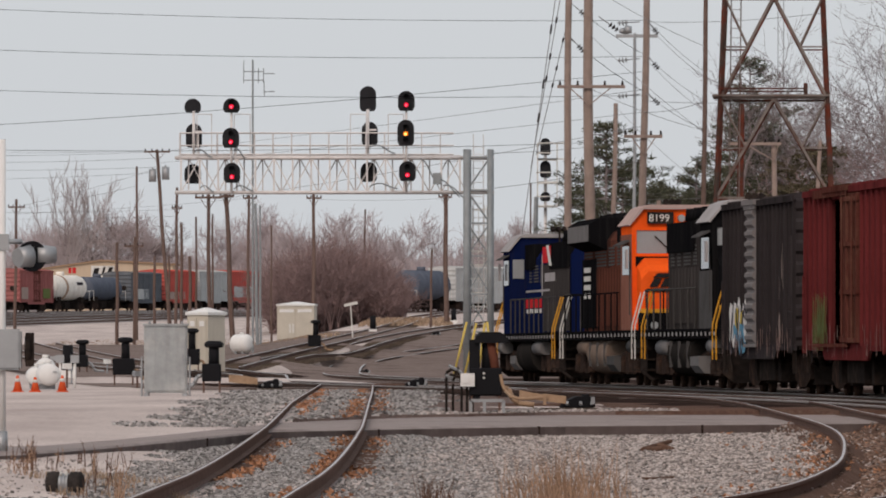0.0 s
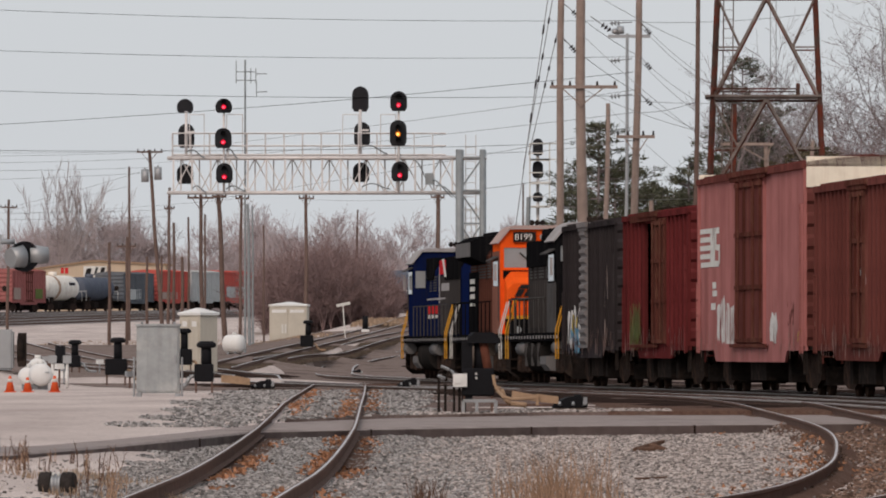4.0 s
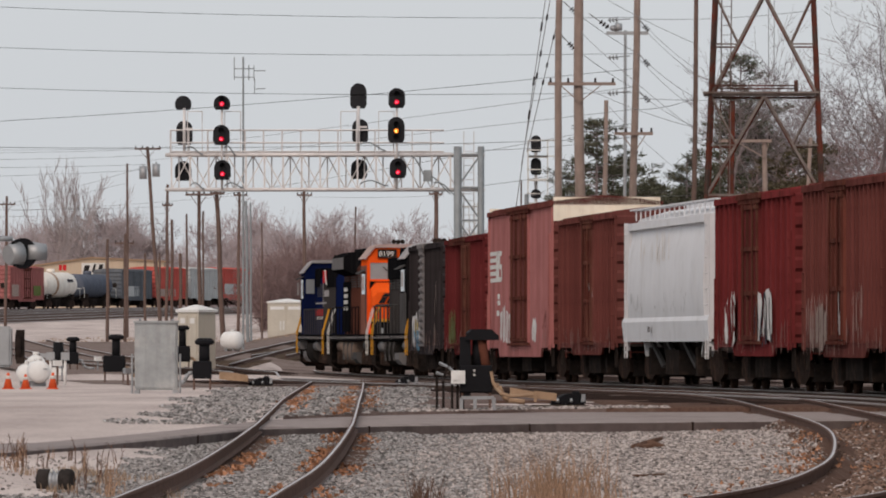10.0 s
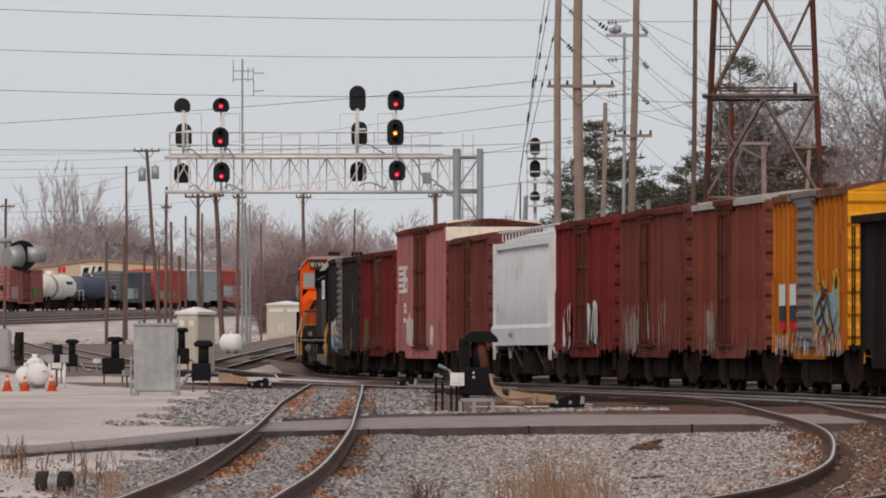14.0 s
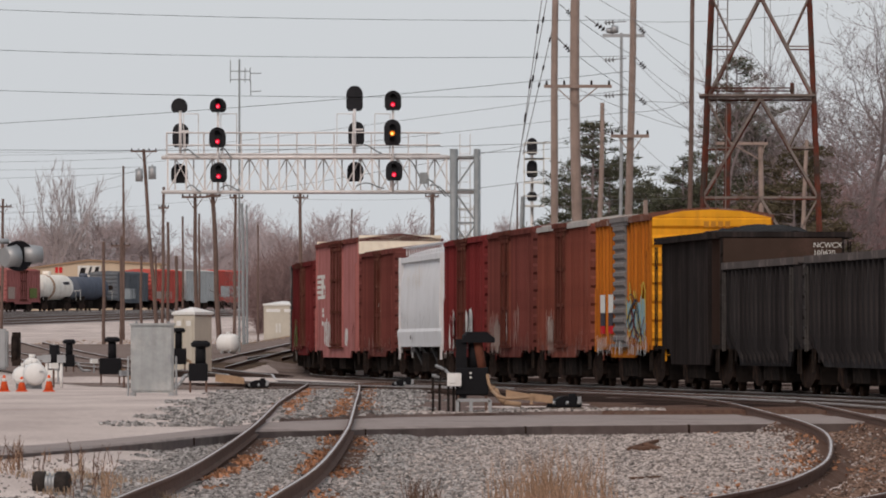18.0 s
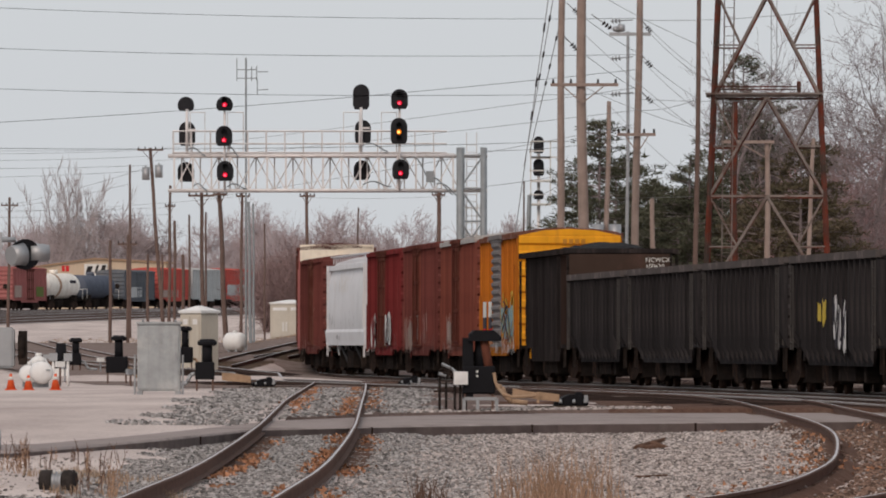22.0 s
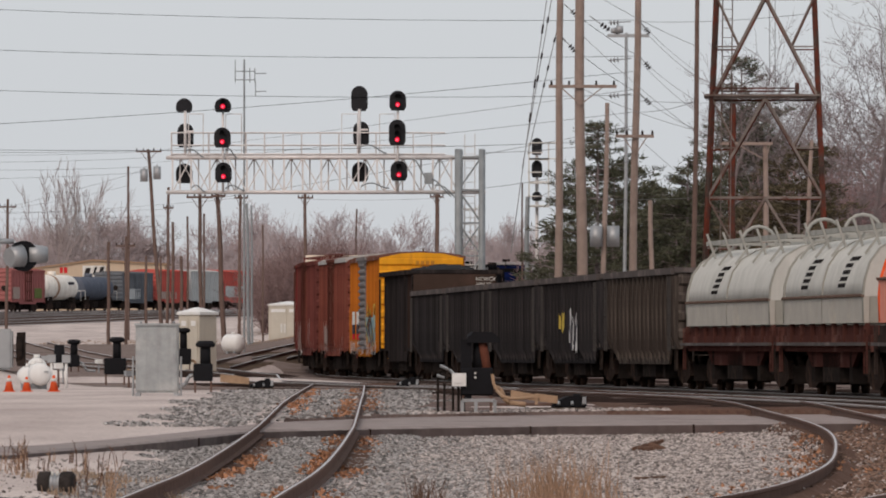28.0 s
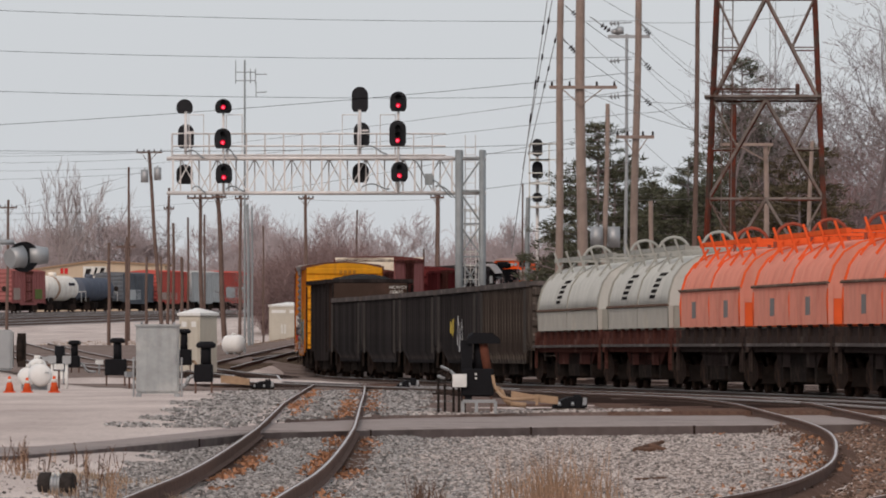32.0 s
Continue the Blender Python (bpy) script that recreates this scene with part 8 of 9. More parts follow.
def lattice_tower():
    y, cx = 330.0, 12.34
    tw = thing("lattice_tower", pose(cx, y, -0.4, 0, 0, -2.3), "tall rusty steel lattice tower with a catwalk", "lattice tower")
    levels = [0.0, 2.95, 6.7, 10.4, 14.2, 18.0]
    half = lambda z: 2.42 - 0.0425 * z
    for sx in (-1, 1):
        for sy in (-1, 1):
            bm = bmesh.new()
            bar(bm, (sx * half(0), sy * half(0), 0), (sx * half(18), sy * half(18), 18), 0.14, 0.14)
            part("leg", bm, TOWER_RUST, tw)
    for a, b in zip(levels, levels[1:]):
        for ax in (0, 1):
            for s in (-1, 1):
                def at(u, z):
                    h = half(z)
                    return (u * h, s * h, z) if ax == 0 else (s * h, u * h, z)
                for p, q, w in ((at(-1, a), at(0, b), 0.095), (at(1, a), at(0, b), 0.095), (at(-1, b), at(1, b), 0.08), (at(-0.5, (a + b) / 2), at(-1, (a + b) / 2), 0.055), (at(0.5, (a + b) / 2), at(1, (a + b) / 2), 0.055), (at(0.5, (a + b) / 2), at(1, b), 0.06), (at(-0.5, (a + b) / 2), at(-1, b), 0.06)):
                    bm = bmesh.new()
                    bar(bm, p, q, w)
                    part("brace", bm, TOWER_GREY if ax == 0 and s < 0 else TOWER_RUST, tw)
    z = 10.4
    h = half(z)
    bm = bmesh.new()
    box(bm, -h - 0.3, h + 0.1, -h - 0.2, h + 0.2, z + 0.06, z + 0.13)
    part("catwalk", bm, TOWER_GREY, tw)
    bm = bmesh.new()
    for s in (-1, 1):
        bar(bm, (-h, s * (h + 0.15), z + 0.35), (h * 0.6, s * (h + 0.15), z + 0.35), 0.05)
    box(bm, 1.1, 1.25, -h, -h + 0.2, z + 0.1, z + 0.55)
    part("catwalk_rail", bm, TOWER_RUST, tw)
    bm = bmesh.new()
    for s in (-0.18, 0.18):
        tube(bm, (-1.55 + s, -1.6, 0), (-1.35 + s, -1.4, 18), 0.025, 0.025, 5)
    for k in range(50):
        zz = 0.4 + k * 0.35
        xx = -1.55 + 0.2 * zz / 18
        tube(bm, (xx - 0.18, -1.6 + 0.2 * zz / 18, zz), (xx + 0.18, -1.6 + 0.2 * zz / 18, zz), 0.015, 0.015, 4)
    part("ladder", bm, TOWER_GREY, tw)


lattice_tower()
pole(9.492, -0.4, 9.742, 17, 326, 0.09, "dark weathered pole standing against the lattice tower", POLE_BROWN)


def wire(points, label, y0=None, sag=0.3, r=0.0115):
    bm = bmesh.new()
    pts = []
    for (ax, ay, az), (bx, by, bz) in zip(points, points[1:]):
        n = 10
        for k in range(n + (1 if (bx, by, bz) == points[-1] else 0)):
            t = k / n
            pts.append(Vector((ax + (bx - ax) * t, ay + (by - ay) * t, az + (bz - az) * t - sag * 4 * t * (1 - t))))
    loft(bm, [[p + Vector((r * math.cos(a), 0, r * math.sin(a))) for a in (0.5, 2.6, 4.7)] for p in pts])
    return solid("overhead_wire", bm, WIRE, label, "wire", "overhead wires")


_lab = "thin sagging overhead wire against the sky"
def span(xa, za, ya, xb, zb, yb, sag):
    """A wire between two supports, each given by its bearing, its height row and its distance."""
    return wire([((xa - 769.8) * ya / 15668, ya, 1.745 + (569.1 - za) * ya / 15668), ((xb - 769.8) * yb / 15668, yb, 1.745 + (569.1 - zb) * yb / 15668)], _lab, sag=sag)


for _yy in (340, 620, 700):
    pole((-300 - 769.8) * _yy / 15668, ground_z(-25, _yy), (-300 - 769.8) * _yy / 15668, 16.5 if _yy < 400 else 18, _yy, 0.16, "wooden line pole west of the junction", POLE_BROWN)
for _za, _xb, _zb, _yy in ((4, 1131, 37, 340), (78, 1129, 101, 340), (150, 1126, 170, 340), (236, 1122, 128, 340), (262, 1122, 250, 340), (262, 264, 268, 620), (271, 264, 270, 620), (284, 265, 281, 620), (296, 266, 297, 620), (318, 268, 306, 620), (372, 299, 372, 700), (384, 299, 384, 700)):
    span(-300, _za, _yy, _xb, _zb, _yy, 0.25)
for _w in ((263, 270, 620, 1122, 160, 340), (15, 368, 720, 264, 300, 620), (15, 372, 720, 228, 330, 640), (264, 290, 620, 1121, 200, 340), (387, 352, 470, 1120, 225, 340), (853, 272, 350, 1121, 248, 340), (853, 335, 350, 1122, 285, 340), (15, 380, 720, 426, 352, 600),
           (1131, 37, 340, 1236, 130, 326), (1131, 45, 340, 1236, 140, 326), (1130, 100, 340, 1234, 180, 326), (1127, 165, 340, 1231, 230, 326), (1027, -25, 335, 1237, 85, 326), (993, 68, 340, 1128, 165, 340), (994, 5, 340, 1130, 100, 340), (1127, 180, 340, 1446, 176, 328),
           (1126, 200, 340, 1233, 180, 326), (1131, 40, 340, 1438, 25, 328), (1129, 105, 340, 1234, 200, 326), (1028, 157, 335, 1231, 232, 326), (1027, 60, 335, 1231, 235, 326), (1075, 190, 380, 1229, 330, 326), (934, 354, 450, 990, 330, 340), (951, 348, 470, 1229, 352, 326), (541, 354, 650, 788, 352, 640)):
    span(*_w, 0.12)
# guy wires with strain insulators
for _x0w, _z0w, _x1w, _z1w in ((970, -10, 905, 450), (990, 40, 935, 275), (978, -5, 925, 300)):
    _p0 = Vector(((_x0w + 14.2 - 784) * 340 / 15668, 340, 1.745 + (569.1 - _z0w) * 340 / 15668))
    _p1 = Vector(((_x1w + 14.2 - 784) * 340 / 15668, 340, 1.745 + (569.1 - _z1w) * 340 / 15668))
    _g = thing("guy_wire", Matrix(), "steel guy wire with dark strain insulators", "guy wire", "guy wires")
    bm = bmesh.new()
    tube(bm, _p0, _p1, 0.018, 0.018, 5)
    part("cable", bm, WIRE, _g)
    for _f in (0.12, 0.33, 0.46):
        bm = bmesh.new()
        tube(bm, _p0.lerp(_p1, _f), _p0.lerp(_p1, _f + 0.035), 0.04, 0.04, 6)
        part("strain_insulator", bm, INSULATOR, _g)
# strings of disc insulators on the tall poles
for _px, _pz, _dx, _dz in ((1001, 10, 22, 20), (996, 68, 24, 26), (1045, 30, 36, 26), (1133, 40, 18, 22), (1132, 100, 20, 24), (1131, 165, 22, 22), (1118, 40, -40, 2), (1118, 105, -40, 4), (1118, 168, -40, 4)):
    _s = thing("insulator_string", Matrix(), "string of dark disc insulators under tension", "insulator", "insulator strings")
    _a = Vector(((_px + 14.2 - 784) * (335 if _px == 1045 else 340) / 15668, 335 if _px == 1045 else 340, 1.745 + (569.1 - _pz) * (335 if _px == 1045 else 340) / 15668))
    _b = Vector(((_px + _dx + 14.2 - 784) * (335 if _px == 1045 else 340) / 15668, 335 if _px == 1045 else 340, 1.745 + (569.1 - _pz - _dz) * (335 if _px == 1045 else 340) / 15668))
    bm = bmesh.new()
    tube(bm, _a, _b, 0.02, 0.02, 5)
    part("link", bm, WIRE, _s)
    for _f in (0.6, 0.75, 0.9):
        bm = bmesh.new()
        tube(bm, _a.lerp(_b, _f - 0.04), _a.lerp(_b, _f + 0.04), 0.12, 0.06, 10)
        part("disc", bm, INSULATOR if _dx > 0 else STEEL, _s)


# ---- far yard: standing cars, building ----
def park(x, y, rz):
    car, L = TRAIN.pop()
    car.matrix_basis = pose(x, y, rail_z(x, y) + 0.02, 0, 0, rz)
    car["group"] = "standing yard cars"
    return car


# far yard paints are paled: distance haze mixed into their colours
FAR_RED = paint("far_hazed_red", (0.40, 0.085, 0.07), (0.32, 0.08, 0.07), (0.3, 0.12, 0.1), 0.4)
FAR_MAROON = paint("far_hazed_maroon", (0.27, 0.1, 0.095), (0.22, 0.095, 0.09), (0.25, 0.15, 0.13), 0.4)
FAR_SLATE = paint("far_hazed_slate", (0.10, 0.11, 0.125), (0.14, 0.14, 0.14), (0.18, 0.17, 0.16), 0.4)
FAR_PALE = paint("far_hazed_pale", (0.36, 0.37, 0.37), (0.28, 0.27, 0.26), (0.45, 0.44, 0.43), 0.4)
NAVY = paint("far_hazed_navy", (0.085, 0.095, 0.12), (0.12, 0.13, 0.15), None, 0.4, 0.45)
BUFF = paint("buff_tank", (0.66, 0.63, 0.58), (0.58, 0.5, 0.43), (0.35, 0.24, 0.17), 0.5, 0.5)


def tank_car(L, r, mat, label):
    car = thing("tank_car", Matrix(), label, "tank car", "standing yard cars")
    bm = bmesh.new()
    prof = [(-L / 2 + 0.6 + 0.5 * (1 - math.cos(t)), r * math.sin(t)) for t in np.linspace(0.06, math.pi / 2, 6)]
    prof = prof + [(-a, b) for a, b in prof[::-1]]
    loft(bm, [[(b * math.cos(k * math.tau / 22), a, 1.15 + r + b * math.sin(k * math.tau / 22)) for k in range(22)] for a, b in prof], smooth=True)
    part("tank_shell", bm, mat, car)
    bm = bmesh.new()
    tube(bm, (0, 0, 1.15 + 2 * r - 0.05), (0, 0, 1.15 + 2 * r + 0.35), 0.45, 0.42, 14)
    part("manway", bm, mat, car)
    for e in (-1, 1):
        part("saddle", boxes((-1.2, 1.2, e * (L / 2 - 2.4) - 0.6, e * (L / 2 - 2.4) + 0.6, 0.9, 1.5)), BLACK_UNDER, car)
        bm = bmesh.new()
        for s in (-1, 1):
            tube(bm, (s * 1.4, e * (L / 2 - 0.3), 1.1), (s * 1.4, e * (L / 2 - 0.3), 2.1), 0.03, 0.03, 5)
        tube(bm, (-1.4, e * (L / 2 - 0.3), 2.1), (1.4, e * (L / 2 - 0.3), 2.1), 0.03, 0.03, 5)
        part("end_railing", bm, WHITE_PAINT, car)
        part("end_deck", boxes((-1.45, 1.45, e * (L / 2 - 0.7) - 0.6, e * (L / 2 - 0.7) + 0.6, 1.02, 1.1)), BLACK_UNDER, car)
    running_gear(car, L)
    TRAIN.append((car, L))


def berth(k):
    """Place k of the standing row, counted from the south."""
    return park(-42.9 + 3.2 * k, 902 + 15.7 * k, -11.5)


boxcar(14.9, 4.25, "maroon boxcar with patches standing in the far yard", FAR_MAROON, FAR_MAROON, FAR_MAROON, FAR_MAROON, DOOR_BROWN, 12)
_c0 = berth(0)
part("patch", boxes((1.565, 1.575, -6.5, -3.6, 1.3, 2.5)), SPRAY_PALE, _c0, "pale painted patch")
part("patch", boxes((1.565, 1.575, 2.6, 5.6, 1.4, 2.4)), SPRAY_GREEN, _c0, "greenish painted patch")
part("patch", boxes((-1.2, -0.2, -7.15, -7.1, 3.1, 3.8)), SPRAY_WHITE, _c0, "white lettering patch")
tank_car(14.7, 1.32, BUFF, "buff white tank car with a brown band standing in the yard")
_c0 = berth(1)
bm = bmesh.new()
loft(bm, [[(1.335 * math.cos(_k * math.tau / 22), _yy, 2.47 + 1.335 * math.sin(_k * math.tau / 22)) for _k in range(22)] for _yy in (-2.4, -1.5)])
part("band", bm, surface("rust_brown_band", (0.36, 0.23, 0.15), 0.7, 0, 0.3, 3, 0), _c0, "rust-brown band")
part("lettering", boxes((1.2, 1.3, 2.2, 4.6, 2.75, 3.05)), SPRAY_DARK, _c0)
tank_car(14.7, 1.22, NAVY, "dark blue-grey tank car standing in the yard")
berth(2)
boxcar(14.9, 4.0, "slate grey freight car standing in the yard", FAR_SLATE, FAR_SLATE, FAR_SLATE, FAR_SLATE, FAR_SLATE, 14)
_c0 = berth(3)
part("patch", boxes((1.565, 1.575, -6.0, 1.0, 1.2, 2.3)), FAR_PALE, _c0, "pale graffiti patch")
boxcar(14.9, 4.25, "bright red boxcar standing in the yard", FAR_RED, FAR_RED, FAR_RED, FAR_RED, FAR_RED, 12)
_c0 = berth(4)
part("patch", boxes((1.565, 1.575, -6.5, 2.0, 1.2, 2.0)), SPRAY_PALE, _c0, "pale graffiti patch")
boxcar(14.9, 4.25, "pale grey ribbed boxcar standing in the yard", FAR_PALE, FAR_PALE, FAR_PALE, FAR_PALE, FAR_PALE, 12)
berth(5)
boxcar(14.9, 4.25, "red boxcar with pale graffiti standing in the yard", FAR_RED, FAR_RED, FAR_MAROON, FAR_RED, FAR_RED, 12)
_c0 = berth(6)
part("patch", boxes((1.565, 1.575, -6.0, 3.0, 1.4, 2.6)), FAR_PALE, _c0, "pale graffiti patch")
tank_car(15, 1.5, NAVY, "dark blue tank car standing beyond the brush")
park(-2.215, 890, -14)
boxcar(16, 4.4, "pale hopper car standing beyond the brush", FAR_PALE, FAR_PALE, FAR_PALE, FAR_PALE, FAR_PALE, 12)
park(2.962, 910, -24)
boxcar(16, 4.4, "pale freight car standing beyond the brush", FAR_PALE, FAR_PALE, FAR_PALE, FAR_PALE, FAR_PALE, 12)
park(9.210, 925, -30)

TAN_WALL = surface("tan_metal_wall", (0.5, 0.4, 0.3), 0.8, 0, 0.06, 0.4, 0.05, streak=(0.36, 0.27, 0.19), streak_amount=0.4)
_bx0, _bx1, _by = -47.885, -32.325, 1060.0
_bd = thing("warehouse", Matrix.Translation((0, _by, rail_z(-40, _by) - 0.3)), "long tan metal warehouse with a low gable and signs", "warehouse")
_h0 = rail_z(-40, _by) - 0.3
bm = bmesh.new()
_xm = -40.917
loft(bm, [[(_bx0, y, 0), (_bx0, y, 7.908 - _h0), (_xm, y, 8.923 - _h0), (_bx1, y, 8.449 - _h0), (_bx1, y, 0)] for y in (0, 18)])
part("wall", bm, TAN_WALL, _bd)
bm = bmesh.new()
loft(bm, [[(_bx0 - 0.4, y, 7.908 - _h0 - 0.05), (_xm, y, 8.923 - _h0 - 0.05), (_bx1 + 0.4, y, 8.449 - _h0 - 0.05), (_bx1 + 0.4, y, 8.585 - _h0), (_xm, y, 9.058 - _h0), (_bx0 - 0.4, y, 8.044 - _h0)] for y in (-0.3, 18.3)])
part("roof", bm, surface("tan_roof_trim", (0.3, 0.2, 0.13), 0.8), _bd)
part("sign_board", boxes((-42.135, -39.361, -0.25, -0.05, 6.893 - _h0, 8.314 - _h0)), WHITE_PAINT, _bd, "white sign board")
bm = bmesh.new()
for _a, _b, _c, _d in ((149, 162, 490, 476), (165, 173, 488, 474), (175, 186, 488, 474)):
    loft(bm, [[((_a + 14.2 - 784) * 1060 / 15668, y, 1.745 + (569.1 - _c) * 1060 / 15668 - _h0), ((_b - 4 + 14.2 - 784) * 1060 / 15668, y, 1.745 + (569.1 - _c) * 1060 / 15668 - _h0), ((_b + 14.2 - 784) * 1060 / 15668, y, 1.745 + (569.1 - _d) * 1060 / 15668 - _h0), ((_a + 4 + 14.2 - 784) * 1060 / 15668, y, 1.745 + (569.1 - _d) * 1060 / 15668 - _h0)] for y in (-0.32, -0.26)])
part("emblem", bm, LOGO_BLACK, _bd, "black slanted emblem")
part("wall_mark", boxes((-44.841, -44.503, -0.06, -0.02, 7.435 - _h0, 8.111 - _h0), (-44.367, -43.961, -0.06, -0.02, 7.435 - _h0, 8.111 - _h0)), RED_PAINT, _bd, "faded red wall marks")


# ---- trees and brush ----
class Soup:
    """Plain lists of vertices and faces for twigs and needles."""

    def __init__(self):
        self.v, self.f = [], []

    def stick(self, a, b, r0, r1, seg=3):
        d = (b - a).normalized()
        u = d.orthogonal().normalized()
        w = d.cross(u)
        n = len(self.v)
        for p, r in ((a, r0), (b, r1)):
            for k in range(seg):
                q = p + (u * math.cos(k * math.tau / seg) + w * math.sin(k * math.tau / seg)) * r
                self.v.append(q[:])
        for k in range(seg):
            self.f.append((n + k, n + (k + 1) % seg, n + seg + (k + 1) % seg, n + seg + k))

    def blade(self, a, d, length, width, rnd):
        s = d.cross(Vector((rnd.uniform(-1, 1), rnd.uniform(-1, 1), rnd.uniform(-1, 1)))).normalized() * width / 2
        n = len(self.v)
        b = a + d * length
        for p in (a - s, a + s, b + s * 0.4, b - s * 0.4):
            self.v.append(p[:])
        self.f.append((n, n + 1, n + 2, n + 3))

    def mesh(self, name, mat):
        me = bpy.data.meshes.new(name)
        me.from_pydata(self.v, [], self.f)
        me.materials.append(mat)
        return me


BARK = surface("grey_brown_bark", (0.2, 0.165, 0.165), 0.95, 0, 0.3, 3, 0.2)
# lighter than bark: the haze over the far woods is in this colour
BARK_FAR = surface("far_hazed_bark", (0.37, 0.315, 0.32), 0.95, 0, 0.2, 3, 0)
BARK_PINK = surface("reddish_twigs", (0.255, 0.165, 0.165), 0.95, 0, 0.3, 1.5, 0, spread=0.3)
BARK_TALL = surface("tall_tree_bark", (0.33, 0.285, 0.28), 0.95, 0, 0.2, 3, 0)
# brown twigs greyed and lifted to hold the haze at their distance
BRUSH = surface("hazed_brush_twigs", (0.215, 0.15, 0.145), 0.95, 0, 0.25, 0.6, 0, spread=0.3)
NEEDLE = surface("pine_needles", (0.088, 0.091, 0.062), 0.8, 0, 0.35, 0.9, 0, second=(0.125, 0.115, 0.083), second_scale=0.5, spread=0.4)
NEEDLE_DRY = surface("dry_cedar_needles", (0.088, 0.074, 0.046), 0.85, 0, 0.35, 0.9, 0, second=(0.13, 0.1, 0.075), second_scale=0.5, spread=0.4)


def grow(soup, p, d, length, r, depth, rnd, spread=0.5, up=0.12, thin=0.008):
    """A limb that bends as it grows and throws off side branches."""
    steps = 4 if depth > 1 else 3
    for k in range(steps):
        q = p + d * (length / steps)
        r2 = max(thin, r * 0.86)
        if depth == 0:
            soup.blade(p, d, length / steps, thin * 2.2, rnd)
        else:
            soup.stick(p, q, max(r, thin), r2, 5 if r > 0.06 else 3)
        p, r = q, r2
        d = (d + Vector((rnd.gauss(0, 0.17), rnd.gauss(0, 0.17), rnd.gauss(up * 0.6, 0.12)))).normalized()
        if depth > 0 and k > 0:
            for _ in range(rnd.choice((1, 1, 2))):
                side = Vector((rnd.gauss(0, 1), rnd.gauss(0, 1), rnd.gauss(0.1, 0.5))).normalized()
                grow(soup, p, (d * (1 - spread) + side * spread).normalized(), length * rnd.uniform(0.45, 0.75), r * rnd.uniform(0.5, 0.7), depth - 1, rnd, spread, up, thin)
    if depth > 0:
        grow(soup, p, d, length * 0.7, r * 0.8, depth - 1, rnd, spread, up, thin)


def bare_tree(x, y, h, seed, label, trunks=1, depth=4, mat=None, spread=0.45, lean=0.1, r=None):
    rnd = random.Random(seed)
    z = ground_z(x, y) - 0.2
    t = thing("bare_tree", Matrix.Translation((x, y, z)), label, "tree", "bare trees")
    crown, trunk = Soup(), Soup()
    for k in range(trunks):
        d = Vector((rnd.gauss(0, lean), rnd.gauss(0, lean), 1)).normalized()
        p = Vector((rnd.uniform(-0.2, 0.2) * trunks, rnd.uniform(-0.2, 0.2) * trunks, 0))
        hh = h * rnd.uniform(0.85, 1.0)
        rr = r or h * 0.014
        q = p + d * hh * 0.28
        trunk.stick(p, q, rr, rr * 0.8, 7)
        grow(crown, q, d, hh * 0.3, rr * 0.8, depth, rnd, spread, 0.12, y * 0.000023)
    for nm, s in (("trunk", trunk), ("crown", crown)):
        ob = new(nm, s.mesh(nm, mat or BARK))
        ob.parent = t
    return t


def fan_tree(x, y, h, seed, label, stems=6, mat=None):
    """Slender stems that part near the ground and sweep upwards, with fine rising twigs."""
    rnd = random.Random(seed)
    t = thing("bare_tree", Matrix.Translation((x, y, ground_z(x, y) - 0.2)), label, "tree", "bare trees")
    trunk, crown = Soup(), Soup()
    fork = Vector((rnd.uniform(-0.3, 0.3), 0, h * 0.2))
    trunk.stick(Vector((0, 0, 0)), fork, 0.22, 0.18, 7)
    for k in range(stems):
        lean = 0.42 * ((k + 0.5) / stems * 2 - 1) + rnd.uniform(-0.06, 0.06)
        p, d, r = fork.copy(), Vector((lean, rnd.uniform(-0.3, 0.3), 1)).normalized(), 0.12
        hh = h * rnd.uniform(0.7, 0.82)
        for i in range(9):
            q = p + d * hh / 9
            trunk.stick(p, q, r, r * 0.84, 4)
            p, r = q, r * 0.84
            d = (d + Vector((rnd.gauss(0, 0.07), rnd.gauss(0, 0.07), 0.05))).normalized()
            if i > 0:
                for _ in range(3):
                    e = (d + Vector((rnd.gauss(0, 0.3), rnd.gauss(0, 0.3), 0.1))).normalized()
                    L = hh * rnd.uniform(0.12, 0.26) * (1.15 - i / 14)
                    a = p
                    for _ in range(3):
                        b = a + e * L / 3
                        crown.stick(a, b, 0.028, 0.022, 3)
                        g = (e + Vector((rnd.gauss(0, 0.32), rnd.gauss(0, 0.32), 0.15))).normalized()
                        crown.stick(b, b + g * L * 0.4, 0.02, 0.014, 3)
                        a, e = b, (e + Vector((rnd.gauss(0, 0.1), rnd.gauss(0, 0.1), 0.08))).normalized()
    for nm, s in (("trunk", trunk), ("crown", crown)):
        ob = new(nm, s.mesh(nm, mat or BARK_TALL))
        ob.parent = t
    return t


